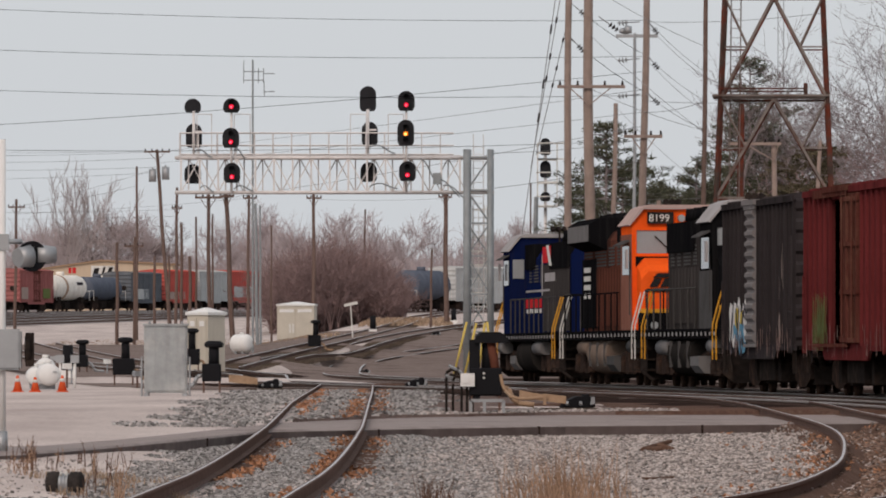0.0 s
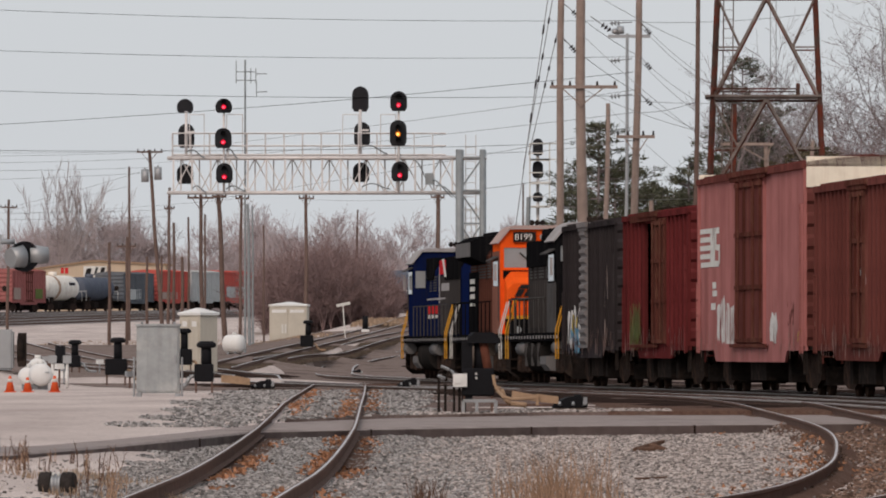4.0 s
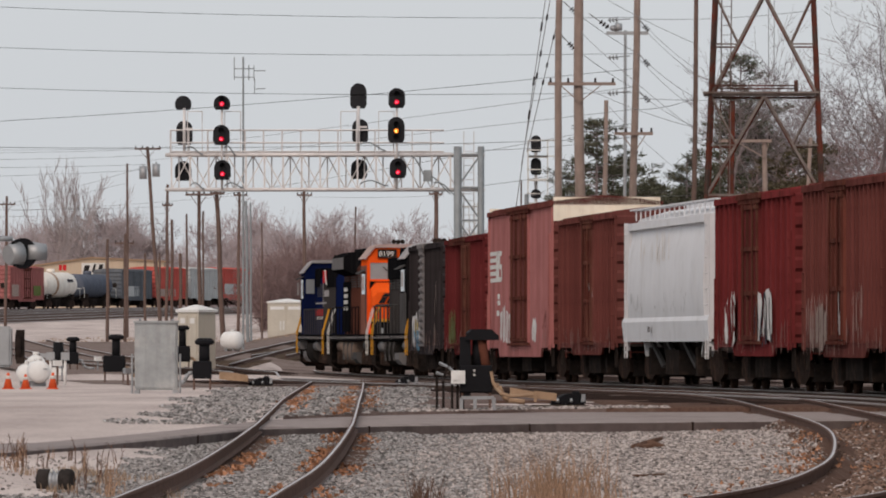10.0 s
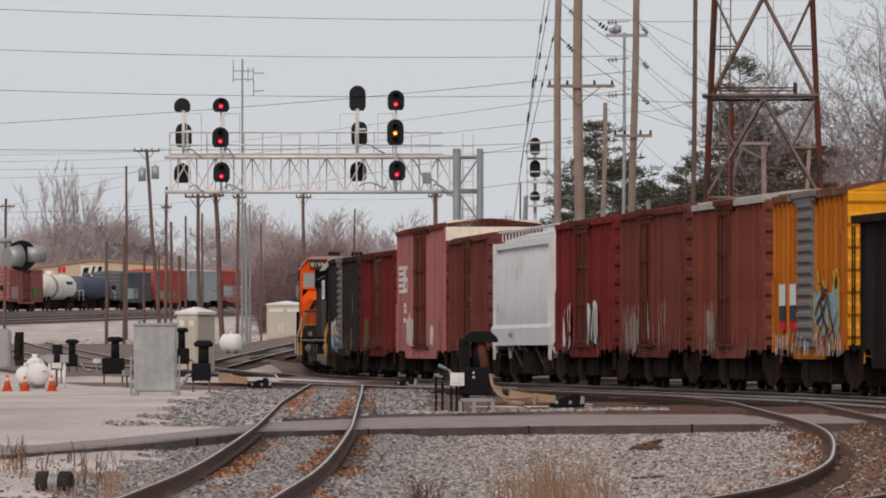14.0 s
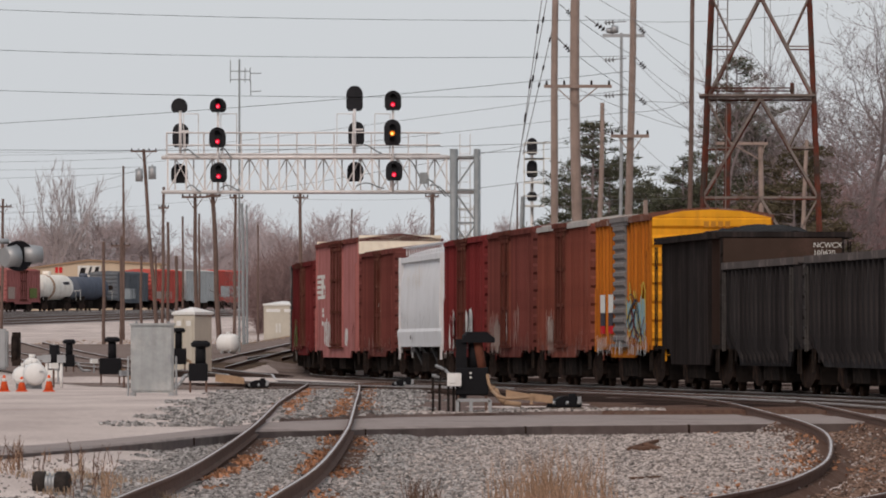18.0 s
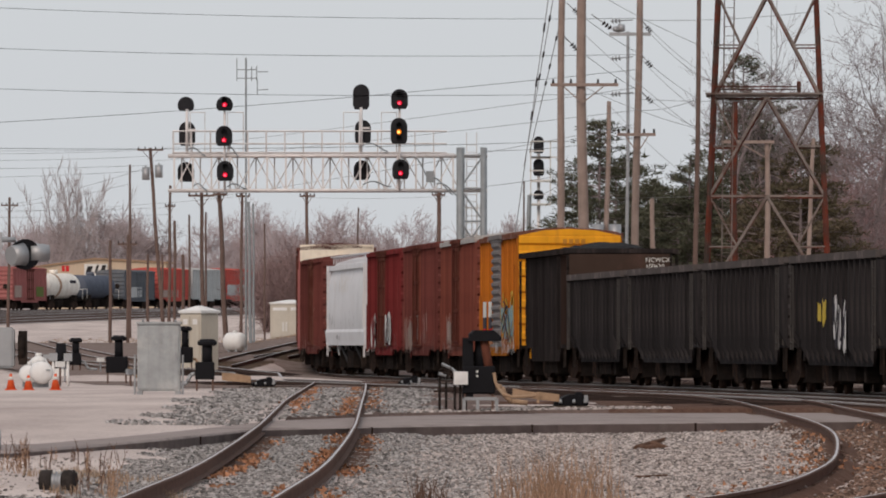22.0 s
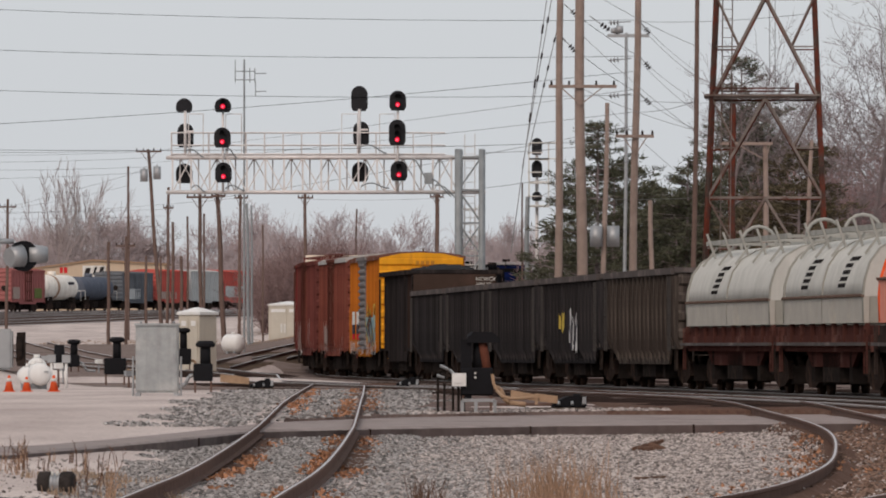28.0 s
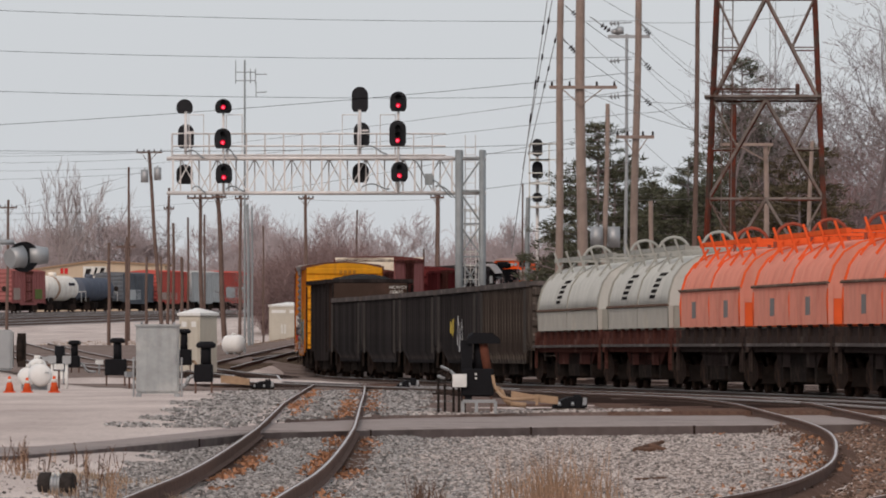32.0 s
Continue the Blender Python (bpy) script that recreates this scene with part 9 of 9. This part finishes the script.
def pine(x, y, h, radius, seed, label, mat=None, bottom=0.12, density=1.0, taper=0.75):
    rnd = random.Random(seed)
    z = ground_z(x, y) - 0.2
    t = thing("pine_tree", Matrix.Translation((x, y, z)), label, "pine tree", "evergreens")
    trunk, boughs, crown = Soup(), Soup(), Soup()
    trunk.stick(Vector((0, 0, 0)), Vector((0.1, 0, h * 0.97)), 0.16, 0.03, 7)
    zz = h * bottom
    while zz < h * 0.98:
        f = (zz / h - bottom) / (1 - bottom)
        reach = radius * (1 - f) ** taper * rnd.uniform(0.6, 1.15) + 0.3
        for k in range(rnd.choice((3, 4, 5))):
            a = rnd.uniform(0, math.tau)
            d = Vector((math.cos(a), math.sin(a), rnd.uniform(-0.05, 0.35))).normalized()
            L = reach * rnd.uniform(0.5, 1.15)
            p0 = Vector((0.1 * zz / h, 0, zz + rnd.uniform(-0.15, 0.15)))
            p1 = p0 + d * L
            boughs.stick(p0, p1, 0.04, 0.014, 3)
            n = max(2, int(L * 3.6 * density))
            for i in range(n):
                u = 0.3 + 0.75 * (i + rnd.random()) / n
                c = p0.lerp(p1, u) + Vector((rnd.gauss(0, 0.26), rnd.gauss(0, 0.26), rnd.gauss(0.1, 0.12)))
                boughs.stick(p0.lerp(p1, min(u, 1) - 0.08), c, 0.014, 0.008, 3)
                for _ in range(26):
                    dd = (Vector((rnd.gauss(0, 1), rnd.gauss(0, 1), rnd.gauss(0.3, 0.5))) + d * 0.6).normalized()
                    crown.blade(c + Vector((rnd.gauss(0, 0.17), rnd.gauss(0, 0.17), rnd.gauss(0, 0.07))), dd, rnd.uniform(0.14, 0.32), 0.055, rnd)
        zz += rnd.uniform(0.38, 0.62)
    for nm, s, m in (("trunk", trunk, BARK), ("bough", boughs, BARK), ("crown", crown, mat or NEEDLE)):
        ob = new(nm, s.mesh(nm, m))
        ob.parent = t
    return t


def brush(name, x0, x1, y0, y1, hgt, n, seed, mat, label, height_at=None, width=0.05, sub=5, kind="stuff"):
    """A thicket: upright stems, each with a fan of twigs."""
    rnd = random.Random(seed)
    s = Soup()
    for _ in range(n):
        x, y = rnd.uniform(x0, x1), rnd.uniform(y0, y1)
        h = hgt * rnd.uniform(0.6, 1.0) * (height_at((x - x0) / (x1 - x0)) if height_at else 1)
        p = Vector((x, y, ground_z(x, y) - 0.1))
        d = Vector((rnd.gauss(0, 0.16), rnd.gauss(0, 0.16), 1)).normalized()
        s.stick(p, p + d * h * 0.85, width * 0.6, width * 0.2, 3)
        for k in range(sub):
            f = rnd.uniform(0.1, 0.9)
            q = p + d * h * 0.85 * f
            e = (d + Vector((rnd.gauss(0, 0.55), rnd.gauss(0, 0.55), rnd.uniform(-0.1, 0.4)))).normalized()
            s.blade(q, e, h * rnd.uniform(0.12, 0.3), width, rnd)
    ob = new(name, s.mesh(name, mat))
    return tagged(ob, label, "brush", kind=kind)


def saplings(name, x0, x1, y0, y1, hgt, n, seed, mat, label, height_at=None, depth=3, spread=0.55, thin=0.012):
    """A thicket of many-stemmed bare saplings with rounded twiggy heads."""
    rnd = random.Random(seed)
    s = Soup()
    for _ in range(n):
        x, y = rnd.uniform(x0, x1), rnd.uniform(y0, y1)
        h = hgt * rnd.uniform(0.5, 1.0) * (height_at((x - x0) / (x1 - x0)) if height_at else 1)
        p = Vector((x, y, ground_z(x, y) - 0.1))
        for k in range(3):
            d = Vector((rnd.gauss(0, 0.22), rnd.gauss(0, 0.22), 1)).normalized()
            grow(s, p, d, h * 0.42, max(thin, h * 0.006), depth, rnd, spread, 0.15, thin)
    ob = new(name, s.mesh(name, mat))
    return tagged(ob, label, "brush", kind="stuff")


# pines behind the line
pine(7.855, 430, 12.3, 4.6, 1, "tall grey-green pine behind the wooden poles", density=1.1)
pine(8.952, 445, 10.6, 4.4, 2, "grey-green pine with spreading boughs between poles", density=1.0)
pine(10.920, 450, 9.6, 4.6, 9, "low grey-green pine between poles", density=1.0)
pine(12.218, 430, 10.6, 3.6, 3, "grey-green pine with ragged boughs near the tower", density=1.2)
pine(13.639, 445, 9.6, 3.6, 15, "grey-green pine behind the lattice tower", density=1.1)
pine(6.181, 450, 7.6, 2.6, 7, "small grey-green pine behind the line", density=1.1)
pine(11.941, 440, 9.0, 4.4, 8, "small grey-green pine behind the line", density=1.1)
pine(10.445, 470, 10.4, 4.8, 11, "grey-green pine behind the wooden poles", density=0.9)
pine(12.322, 480, 9.6, 4.8, 12, "grey-green pine with ragged boughs", density=0.9)
pine(7.505, 470, 9.4, 3.4, 16, "grey-green pine behind the wooden poles", density=0.9)
pine(15.905, 470, 13.8, 4.8, 13, "tall grey-green pine behind the lattice tower", density=1.0)
pine(16.15, 468, 16.4, 4.2, 29, "tall thin grey-green pine rising behind the lattice tower", density=0.8, taper=0.6)
pine(16.559, 455, 12.6, 4.4, 19, "tall grey-green pine behind the lattice tower", density=0.9)
pine(18.234, 480, 12.2, 4.2, 17, "tall grey-green pine behind the lattice tower", density=0.75)
pine(16.395, 400, 10.4, 3.8, 4, "olive brown cedar behind the lattice tower", NEEDLE_DRY, density=1.3, taper=0.5)
pine(15.654, 410, 9.0, 3.2, 5, "olive brown cedar behind the lattice tower", NEEDLE_DRY, density=1.2, taper=0.5)
pine(18.061, 410, 8.4, 3.2, 14, "olive brown cedar behind the train", NEEDLE_DRY, density=1.1, taper=0.5)
pine(15.732, 440, 8.2, 3.2, 18, "olive brown cedar behind the lattice tower", NEEDLE_DRY, density=1.1, taper=0.5)
for _k, (_px, _yy, _hh, _dd) in enumerate(((1330, 450, 16.5, 5), (1400, 460, 14.5, 5), (1365, 490, 15.5, 5), (1530, 420, 19, 5), (1580, 430, 18, 5), (1475, 450, 14.5, 5), (1505, 405, 11, 5), (1630, 440, 18, 5), (1440, 470, 14, 5))):
    bare_tree((_px + 14.2 - 784) * _yy / 15668, _yy, _hh, 40 + _k, "tall bare deciduous tree with fine grey branches", 1, _dd, BARK if _k != 5 else BARK_PINK, 0.55, 0.06)
saplings("thicket", 18.393, 24.431, 408, 455, 11.0, 135, 51, BARK_PINK, "dense reddish-grey bare thicket beyond the train", thin=0.014)
saplings("thicket", 6.593, 21.145, 455, 500, 7.4, 80, 52, BARK_PINK, "bare grey-brown undergrowth between the pines", thin=0.012)
# brush in the middle distance
saplings("brush", -13.671, -3.038, 688, 722, 8.6, 190, 53, BRUSH, "dense brown bare brush beside the yard", lambda f: 0.72 + 0.3 * math.sin(math.pi * min(1, f * 1.35)) - 0.35 * max(0, f - 0.75) / 0.25, thin=0.016)
brush("brush", -13.671, -3.038, 700, 720, 6.4, 1500, 59, BRUSH, "dense brown undergrowth beside the yard", lambda f: 0.72 + 0.3 * math.sin(math.pi * min(1, f * 1.35)) - 0.35 * max(0, f - 0.75) / 0.25, width=0.08, sub=14)
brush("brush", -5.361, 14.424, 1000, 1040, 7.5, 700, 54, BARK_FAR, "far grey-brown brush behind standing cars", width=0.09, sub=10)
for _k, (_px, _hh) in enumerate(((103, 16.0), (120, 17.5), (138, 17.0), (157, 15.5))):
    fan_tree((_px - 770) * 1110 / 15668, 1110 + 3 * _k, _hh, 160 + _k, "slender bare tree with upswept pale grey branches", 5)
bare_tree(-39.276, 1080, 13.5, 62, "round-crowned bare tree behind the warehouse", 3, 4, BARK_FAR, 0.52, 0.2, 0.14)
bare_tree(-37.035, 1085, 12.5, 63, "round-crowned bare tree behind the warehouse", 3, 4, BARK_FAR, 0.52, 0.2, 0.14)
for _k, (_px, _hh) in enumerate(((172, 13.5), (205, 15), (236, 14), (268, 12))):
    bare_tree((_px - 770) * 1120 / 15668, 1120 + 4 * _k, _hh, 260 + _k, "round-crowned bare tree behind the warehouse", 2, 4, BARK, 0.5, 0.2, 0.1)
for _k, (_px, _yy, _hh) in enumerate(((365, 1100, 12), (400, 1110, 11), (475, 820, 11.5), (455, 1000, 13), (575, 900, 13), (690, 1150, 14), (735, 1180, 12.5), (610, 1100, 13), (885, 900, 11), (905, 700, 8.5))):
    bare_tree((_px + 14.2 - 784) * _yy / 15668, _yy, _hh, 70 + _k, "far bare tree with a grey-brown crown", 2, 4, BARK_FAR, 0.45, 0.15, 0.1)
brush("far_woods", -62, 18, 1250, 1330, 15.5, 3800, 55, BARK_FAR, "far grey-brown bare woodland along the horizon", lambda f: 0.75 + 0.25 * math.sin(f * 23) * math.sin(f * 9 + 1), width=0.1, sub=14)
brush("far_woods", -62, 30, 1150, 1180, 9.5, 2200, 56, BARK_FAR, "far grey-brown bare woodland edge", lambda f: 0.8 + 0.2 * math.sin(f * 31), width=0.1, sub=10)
brush("far_woods", 18, 100, 620, 680, 11.0, 900, 57, BARK_PINK, "grey-brown bare woods east of the line", width=0.07, sub=8)

# slim mast and small substation frames behind the tower
_m = thing("radio_mast", Matrix.Translation((19.090, 500, 0)), "slim pale lattice radio mast beyond the trees", "radio mast")
for _s in (-0.16, 0.16):
    bm = bmesh.new()
    tube(bm, (_s, 0, -0.5), (_s, 0, 21), 0.025, 0.025, 5)
    part("mast_leg", bm, STEEL, _m)
bm = bmesh.new()
for _k in range(42):
    bar(bm, (-0.16 if _k % 2 else 0.16, 0, _k * 0.5), (0.16 if _k % 2 else -0.16, 0, _k * 0.5 + 0.5), 0.022)
part("lacing", bm, STEEL, _m)
pole(13.843, 0, 13.843, 9.092, 370, 0.12, "weathered wooden pole with crossarm and transformers", POLE_WOOD, [(9.139, 11.930, 14.126)], [])
pole(15.977, 0, 16.419, 9.6, 385, 0.1, "bent pale dead trunk beside the tower", POLE_WOOD)

# ---- loose stones, dead leaves, dry grass ----
STONE_GREY = surface("loose_grey_stone", (0.262, 0.25, 0.244), 0.95, 0, 0.2, 30, 0.2, spread=0.7, spec=0.02)
STONE_WARM = surface("loose_pale_stone", (0.335, 0.30, 0.283), 0.95, 0, 0.2, 30, 0.2, spread=0.7, spec=0.02)
STONE_BROWN = surface("loose_brown_stone", (0.17, 0.115, 0.09), 0.95, 0, 0.2, 30, 0.2, spread=0.7, spec=0.02)
LEAF = surface("dead_orange_leaf", (0.33, 0.165, 0.095), 0.9, 0, 0.3, 20, 0, spread=0.5)
STRAW = surface("dry_straw_grass", (0.31, 0.2, 0.135), 0.9, 0, 0.25, 4, 0, spread=0.35)
STALK = surface("brown_weed_stalk", (0.12, 0.07, 0.05), 0.95, 0, 0.3, 4, 0, spread=0.3)
WEED_EDGE = surface("dry_bank_grass", (0.33, 0.24, 0.17), 0.9, 0, 0.25, 1, 0, spread=0.35)


def level(x, y):
    """The top of whatever stone or earth lies there."""
    z = ground_z(x, y)
    for knots in (CROSS_TRACK, EAST_TRACK, WEST_TRACK):
        if knots[0][1] < y < knots[-1][1]:
            d = abs(x - curve_at(knots, y))
            if d < 2.6:
                if knots is EAST_TRACK:
                    z = max(z, rail_z(x, y) - 0.145 - max(0.0, abs(d - 0.78) - 0.16) * 0.55)
                z = max(z, rail_z(x, y) - {EAST_TRACK: 0.3, CROSS_TRACK: 0.24, WEST_TRACK: 0.15}[knots] - (0.35 * (d - 1.7) / 0.9 if d > 1.7 else 0))
    return z


def stones(name, places, mat, label, size=(0.013, 0.032)):
    rng = np.random.default_rng(len(places))
    n = len(places)
    cube = np.array([(-1, -1, -1), (1, -1, -1), (1, 1, -1), (-1, 1, -1), (-1, -1, 1), (1, -1, 1), (1, 1, 1), (-1, 1, 1)], float) * 0.62
    quads = np.array([(3, 2, 1, 0), (4, 5, 6, 7), (0, 1, 5, 4), (1, 2, 6, 5), (2, 3, 7, 6), (3, 0, 4, 7)])
    s = rng.uniform(size[0], size[1], n) * rng.choice((0.75, 1.0, 1.25), n)
    p = cube[None] * rng.uniform(0.55, 1.2, (n, 8, 3)) * rng.uniform(0.7, 1.25, (n, 1, 3)) * s[:, None, None]
    a, b = rng.uniform(0, 6.28, n), rng.uniform(-0.7, 0.7, n)
    ca, sa, cb, sb = np.cos(a)[:, None], np.sin(a)[:, None], np.cos(b)[:, None], np.sin(b)[:, None]
    x, y, z = p[:, :, 0], p[:, :, 1], p[:, :, 2]
    y, z = y * cb - z * sb, y * sb + z * cb
    x, y = x * ca - y * sa, x * sa + y * ca
    at = np.array(places)
    v = np.stack((x + at[:, :1], y + at[:, 1:2], z * 0.85 + at[:, 2:] + s[:, None] * 0.2), 2).reshape(-1, 3)
    f = (np.arange(n)[:, None, None] * 8 + quads[None]).reshape(-1, 4)
    me = bpy.data.meshes.new(name)
    me.from_pydata(v.tolist(), [], f.tolist())
    me.materials.append(mat)
    return tagged(new(name, me), label, "gravel", kind="stuff")


def scatter(n, y0, y1, keep, seed):
    rnd = random.Random(seed)
    out = []
    while len(out) < n:
        y = math.sqrt(rnd.uniform(y0 * y0, y1 * y1))
        x = rnd.uniform(-0.0535, 0.0535) * y
        if rnd.random() < keep(x, y):
            out.append((x, y, level(x, y)))
    return out


def off_rails(x, y):
    for knots in (CROSS_TRACK, EAST_TRACK):
        if knots[0][1] < y < knots[-1][1] and abs(abs(x - curve_at(knots, y)) - 0.7525) < 0.36:
            return 0.0 if abs(abs(x - curve_at(knots, y)) - 0.7525) < 0.09 else 0.3
    return 1.0


def warmth(x, y):
    return smooth(-1.2, 1.5, x + 0.6 * noise.noise((x * 0.6, y * 0.1, 7)))


def east_side(x, y):
    return smooth(-1.5, -0.6, x - curve_at(EAST_TRACK, y) + 0.5 * noise.noise((x, y * 0.2, 5)))


def in_front(x, y):
    return 1.0 if y < slab_y(SLAB_FRONT, x) - 0.1 else 0.0


def near_cross(x, y):
    return 1.0 if abs(x - curve_at(CROSS_TRACK, y)) < 2.0 + 0.6 * noise.noise((x, y * 0.3, 1)) else 0.0


stones("gravel", scatter(30000, 84, 152, lambda x, y: off_rails(x, y) * in_front(x, y) * (1 - warmth(x, y)) * (1.0 if x > -3.6 else near_cross(x, y)), 1), STONE_GREY, "loose grey crushed stone between the rails")
stones("gravel", scatter(9000, 84, 160, lambda x, y: off_rails(x, y) * in_front(x, y) * east_side(x, y), 6), STONE_BROWN, "loose rust-brown crushed stone beside the curve")
stones("gravel", scatter(42000, 84, 153, lambda x, y: off_rails(x, y) * in_front(x, y) * warmth(x, y) * (1 - 0.9 * east_side(x, y)), 2), STONE_WARM, "loose pale warm crushed stone along the curve")
stones("gravel", scatter(12500, 146, 236, lambda x, y: off_rails(x, y) * (1.0 if y > slab_y(SLAB_BACK, x) + 0.2 and abs(x + 2.6) < 2.4 + noise.noise((x, y * 0.2, 3)) else 0.0), 3), STONE_GREY, "loose grey crushed stone by the crossing rails", (0.022, 0.05))
stones("gravel", scatter(2600, 160, 172, lambda x, y: 1.0 if slab_y(SLAB_BACK, x) + 0.6 < y < slab_y(SLAB_BACK, x) + 3.5 + 2 * noise.noise((x, 0, 9)) and -0.5 < x < min(4.4, curve_at(WEST_TRACK, y) - 2) else 0.0, 4), STONE_WARM, "loose dull stone beside the side track", (0.02, 0.045))
stones("gravel", scatter(900, 84, 118, lambda x, y: (1.0 if x < -3.0 and y < slab_y(SLAB_FRONT, x) else 0.0), 5), STONE_WARM, "small loose stones on the dirt", (0.012, 0.025))


def leaves(n, seed):
    rnd = random.Random(seed)
    s = Soup()
    while len(s.f) < n:
        if rnd.random() < 0.75:
            y = rnd.uniform(84, 238)
            if rnd.random() > 100 / y * 1.2:
                continue
            x = curve_at(CROSS_TRACK, y) + rnd.choice((-0.55, 0.5, 1.0, -0.5, 0.55)) + rnd.gauss(0, 0.12)
        else:
            y = rnd.uniform(95, 152)
            x = curve_at(EAST_TRACK, y) + rnd.choice((-1.1, 0.9, 1.6)) + rnd.gauss(0, 0.4)
        if noise.noise((x * 0.8, y * 0.12, 20)) < -0.02 or off_rails(x, y) == 0:
            continue
        if slab_y(SLAB_FRONT, x) - 0.1 < y < slab_y(SLAB_BACK, x):
            continue
        p = Vector((x, y, level(x, y) + 0.02))
        s.blade(p, Vector((rnd.gauss(0, 1), rnd.gauss(0, 1), rnd.uniform(0.1, 0.9))).normalized(), rnd.uniform(0.035, 0.075), rnd.uniform(0.035, 0.06), rnd)
    tagged(new("dead_leaves", s.mesh("dead_leaves", LEAF)), "drifts of dead orange-brown leaves along the rails", "leaves", kind="stuff")


leaves(3000, 9)


def tuft(x, y, h, n, spread, mat, seed, label, thick=0.008, heads=False):
    rnd = random.Random(seed)
    s = Soup()
    z = ground_z(x, y)
    for _ in range(n):
        a = rnd.uniform(0, math.tau)
        r = spread * math.sqrt(rnd.random())
        p = Vector((r * math.cos(a), r * math.sin(a) * 1.5, -0.02))
        d = Vector((rnd.gauss(0, 0.16), rnd.gauss(0, 0.16), 1)).normalized()
        L = h * rnd.uniform(0.45, 1.0)
        s.stick(p, p + d * L * 0.6, thick, thick * 0.8, 3)
        e = (d + Vector((rnd.gauss(0, 0.25), rnd.gauss(0, 0.2), 0))).normalized()
        s.stick(p + d * L * 0.6, p + d * L * 0.6 + e * L * 0.4, thick * 0.8, thick * 0.3, 3)
        if heads:
            for _ in range(2):
                s.blade(p + d * L * rnd.uniform(0.4, 0.95), Vector((rnd.gauss(0, 0.6), rnd.gauss(0, 0.6), 1)).normalized(), 0.045, 0.014, rnd)
    ob = new("dry_grass" if not heads else "weed", s.mesh("dry_grass", mat))
    ob.matrix_basis = Matrix.Translation((x, y, z))
    tagged(ob, label, "dry grass" if not heads else "weed", "foreground weeds", "stuff")


_r = random.Random(77)
for _k in range(15):
    _y = _r.uniform(84, 91)
    tuft(_r.uniform(0.62, 1.72), _y, _r.uniform(0.5, 0.86), 26, 0.2, STRAW, 100 + _k, "tuft of dry straw-coloured grass in the gravel", 0.005)
for _k in range(3):
    tuft(-0.06 + _r.uniform(-0.1, 0.1), _r.uniform(85, 90), 0.45, 16, 0.1, STALK, 130 + _k, "thin brown dry stalks in the gravel", 0.006)
for _k in range(26):
    _y = _r.uniform(92, 116)
    _x = -_y * _r.uniform(0.0355, 0.05)
    tuft(_x, _y, _r.uniform(0.12, 0.5), _r.choice((3, 5, 9)), 0.1, STALK if _k % 3 else STRAW, 150 + _k, "dry brown weed stalks on bare dirt", 0.006, True)
for _k in range(12):
    _y = _r.uniform(95, 108)
    tuft(-_y * _r.uniform(0.03, 0.048), _y, 0.14, 40, 0.22, WEED_EDGE, 190 + _k, "low tuft of straw-brown grass", 0.006)
# dry grass on the bank behind the far tracks
brush("bank_grass", -5.882, 0.654, 610, 690, 0.45, 900, 58, WEED_EDGE, "dry tan grass on the bank", width=0.12, sub=4)
brush("bank_grass", -12.744, -4.115, 515, 560, 0.3, 900, 59, WEED_EDGE, "dry tan grass along the bank", width=0.08, sub=4)
brush("bank_grass", -27.182, -11.481, 590, 640, 0.22, 900, 64, WEED_EDGE, "dry tan grass beside the yard", width=0.08, sub=3)

# a broken branch and scraps of wood on the gravel
bm = bmesh.new()
for _p, _q in (((2.96, 131, -0.17), (3.4, 132, -0.05)), ((3.2, 131.4, -0.11), (3.42, 131.2, -0.16)), ((3.0, 131.1, -0.17), (3.25, 130.5, -0.13))):
    tube(bm, _p, _q, 0.05, 0.03, 6)
solid("fallen_branch", bm, STALK, "short dark fallen branch on pale gravel", "branch")
bm = bmesh.new()
tube(bm, (2.42, 107.6, -0.175), (2.82, 108, -0.16), 0.016, 0.01, 6)
solid("stick", bm, STALK, "thin dark stick lying on gravel", "stick")


# ---- what moves ----
RUN_T = (0.0, 6.0, 19.0, 32.0)
RUN_S = (-177.1, -122.8, 0.0, 122.5)


def on_line(s):
    return Vector((float(np.interp(s, LINE_S, LINE_X)), float(np.interp(s, LINE_S, LINE_Y)), 0))


def run(t):
    return float(np.interp(t, RUN_T, RUN_S))


def car_pose(front, length, t):
    """The pose of a car whose front end stands at arc length front, on its two trucks."""
    a, b = on_line(front - 0.17 * length), on_line(front - 0.83 * length)
    a.z, b.z = rail_z(a.x, a.y), rail_z(b.x, b.y)
    d = (a - b).normalized()
    side = d.cross(Vector((0, 0, 1))).normalized()
    up = side.cross(d)
    m = Matrix((side, d, up)).transposed().to_4x4()
    m.translation = (a + b) / 2
    return m


def motions():
    lead = sum(length + 1.0 for car, length in TRAIN[:12]) - 1.0
    front = lead
    for car, length in TRAIN:
        walk(car, [(t, car_pose(front + run(t), length, t)) for t in range(33)])
        front -= length + 1.0
    x, y, z = SHADE_AT
    red, amber = pose(x, y, z - 0.79), pose(x, y, z - 0.55)
    walk(SHADE, [(0.0, red), (22.1, red), (22.3, amber), (32.0, amber)])


motions()
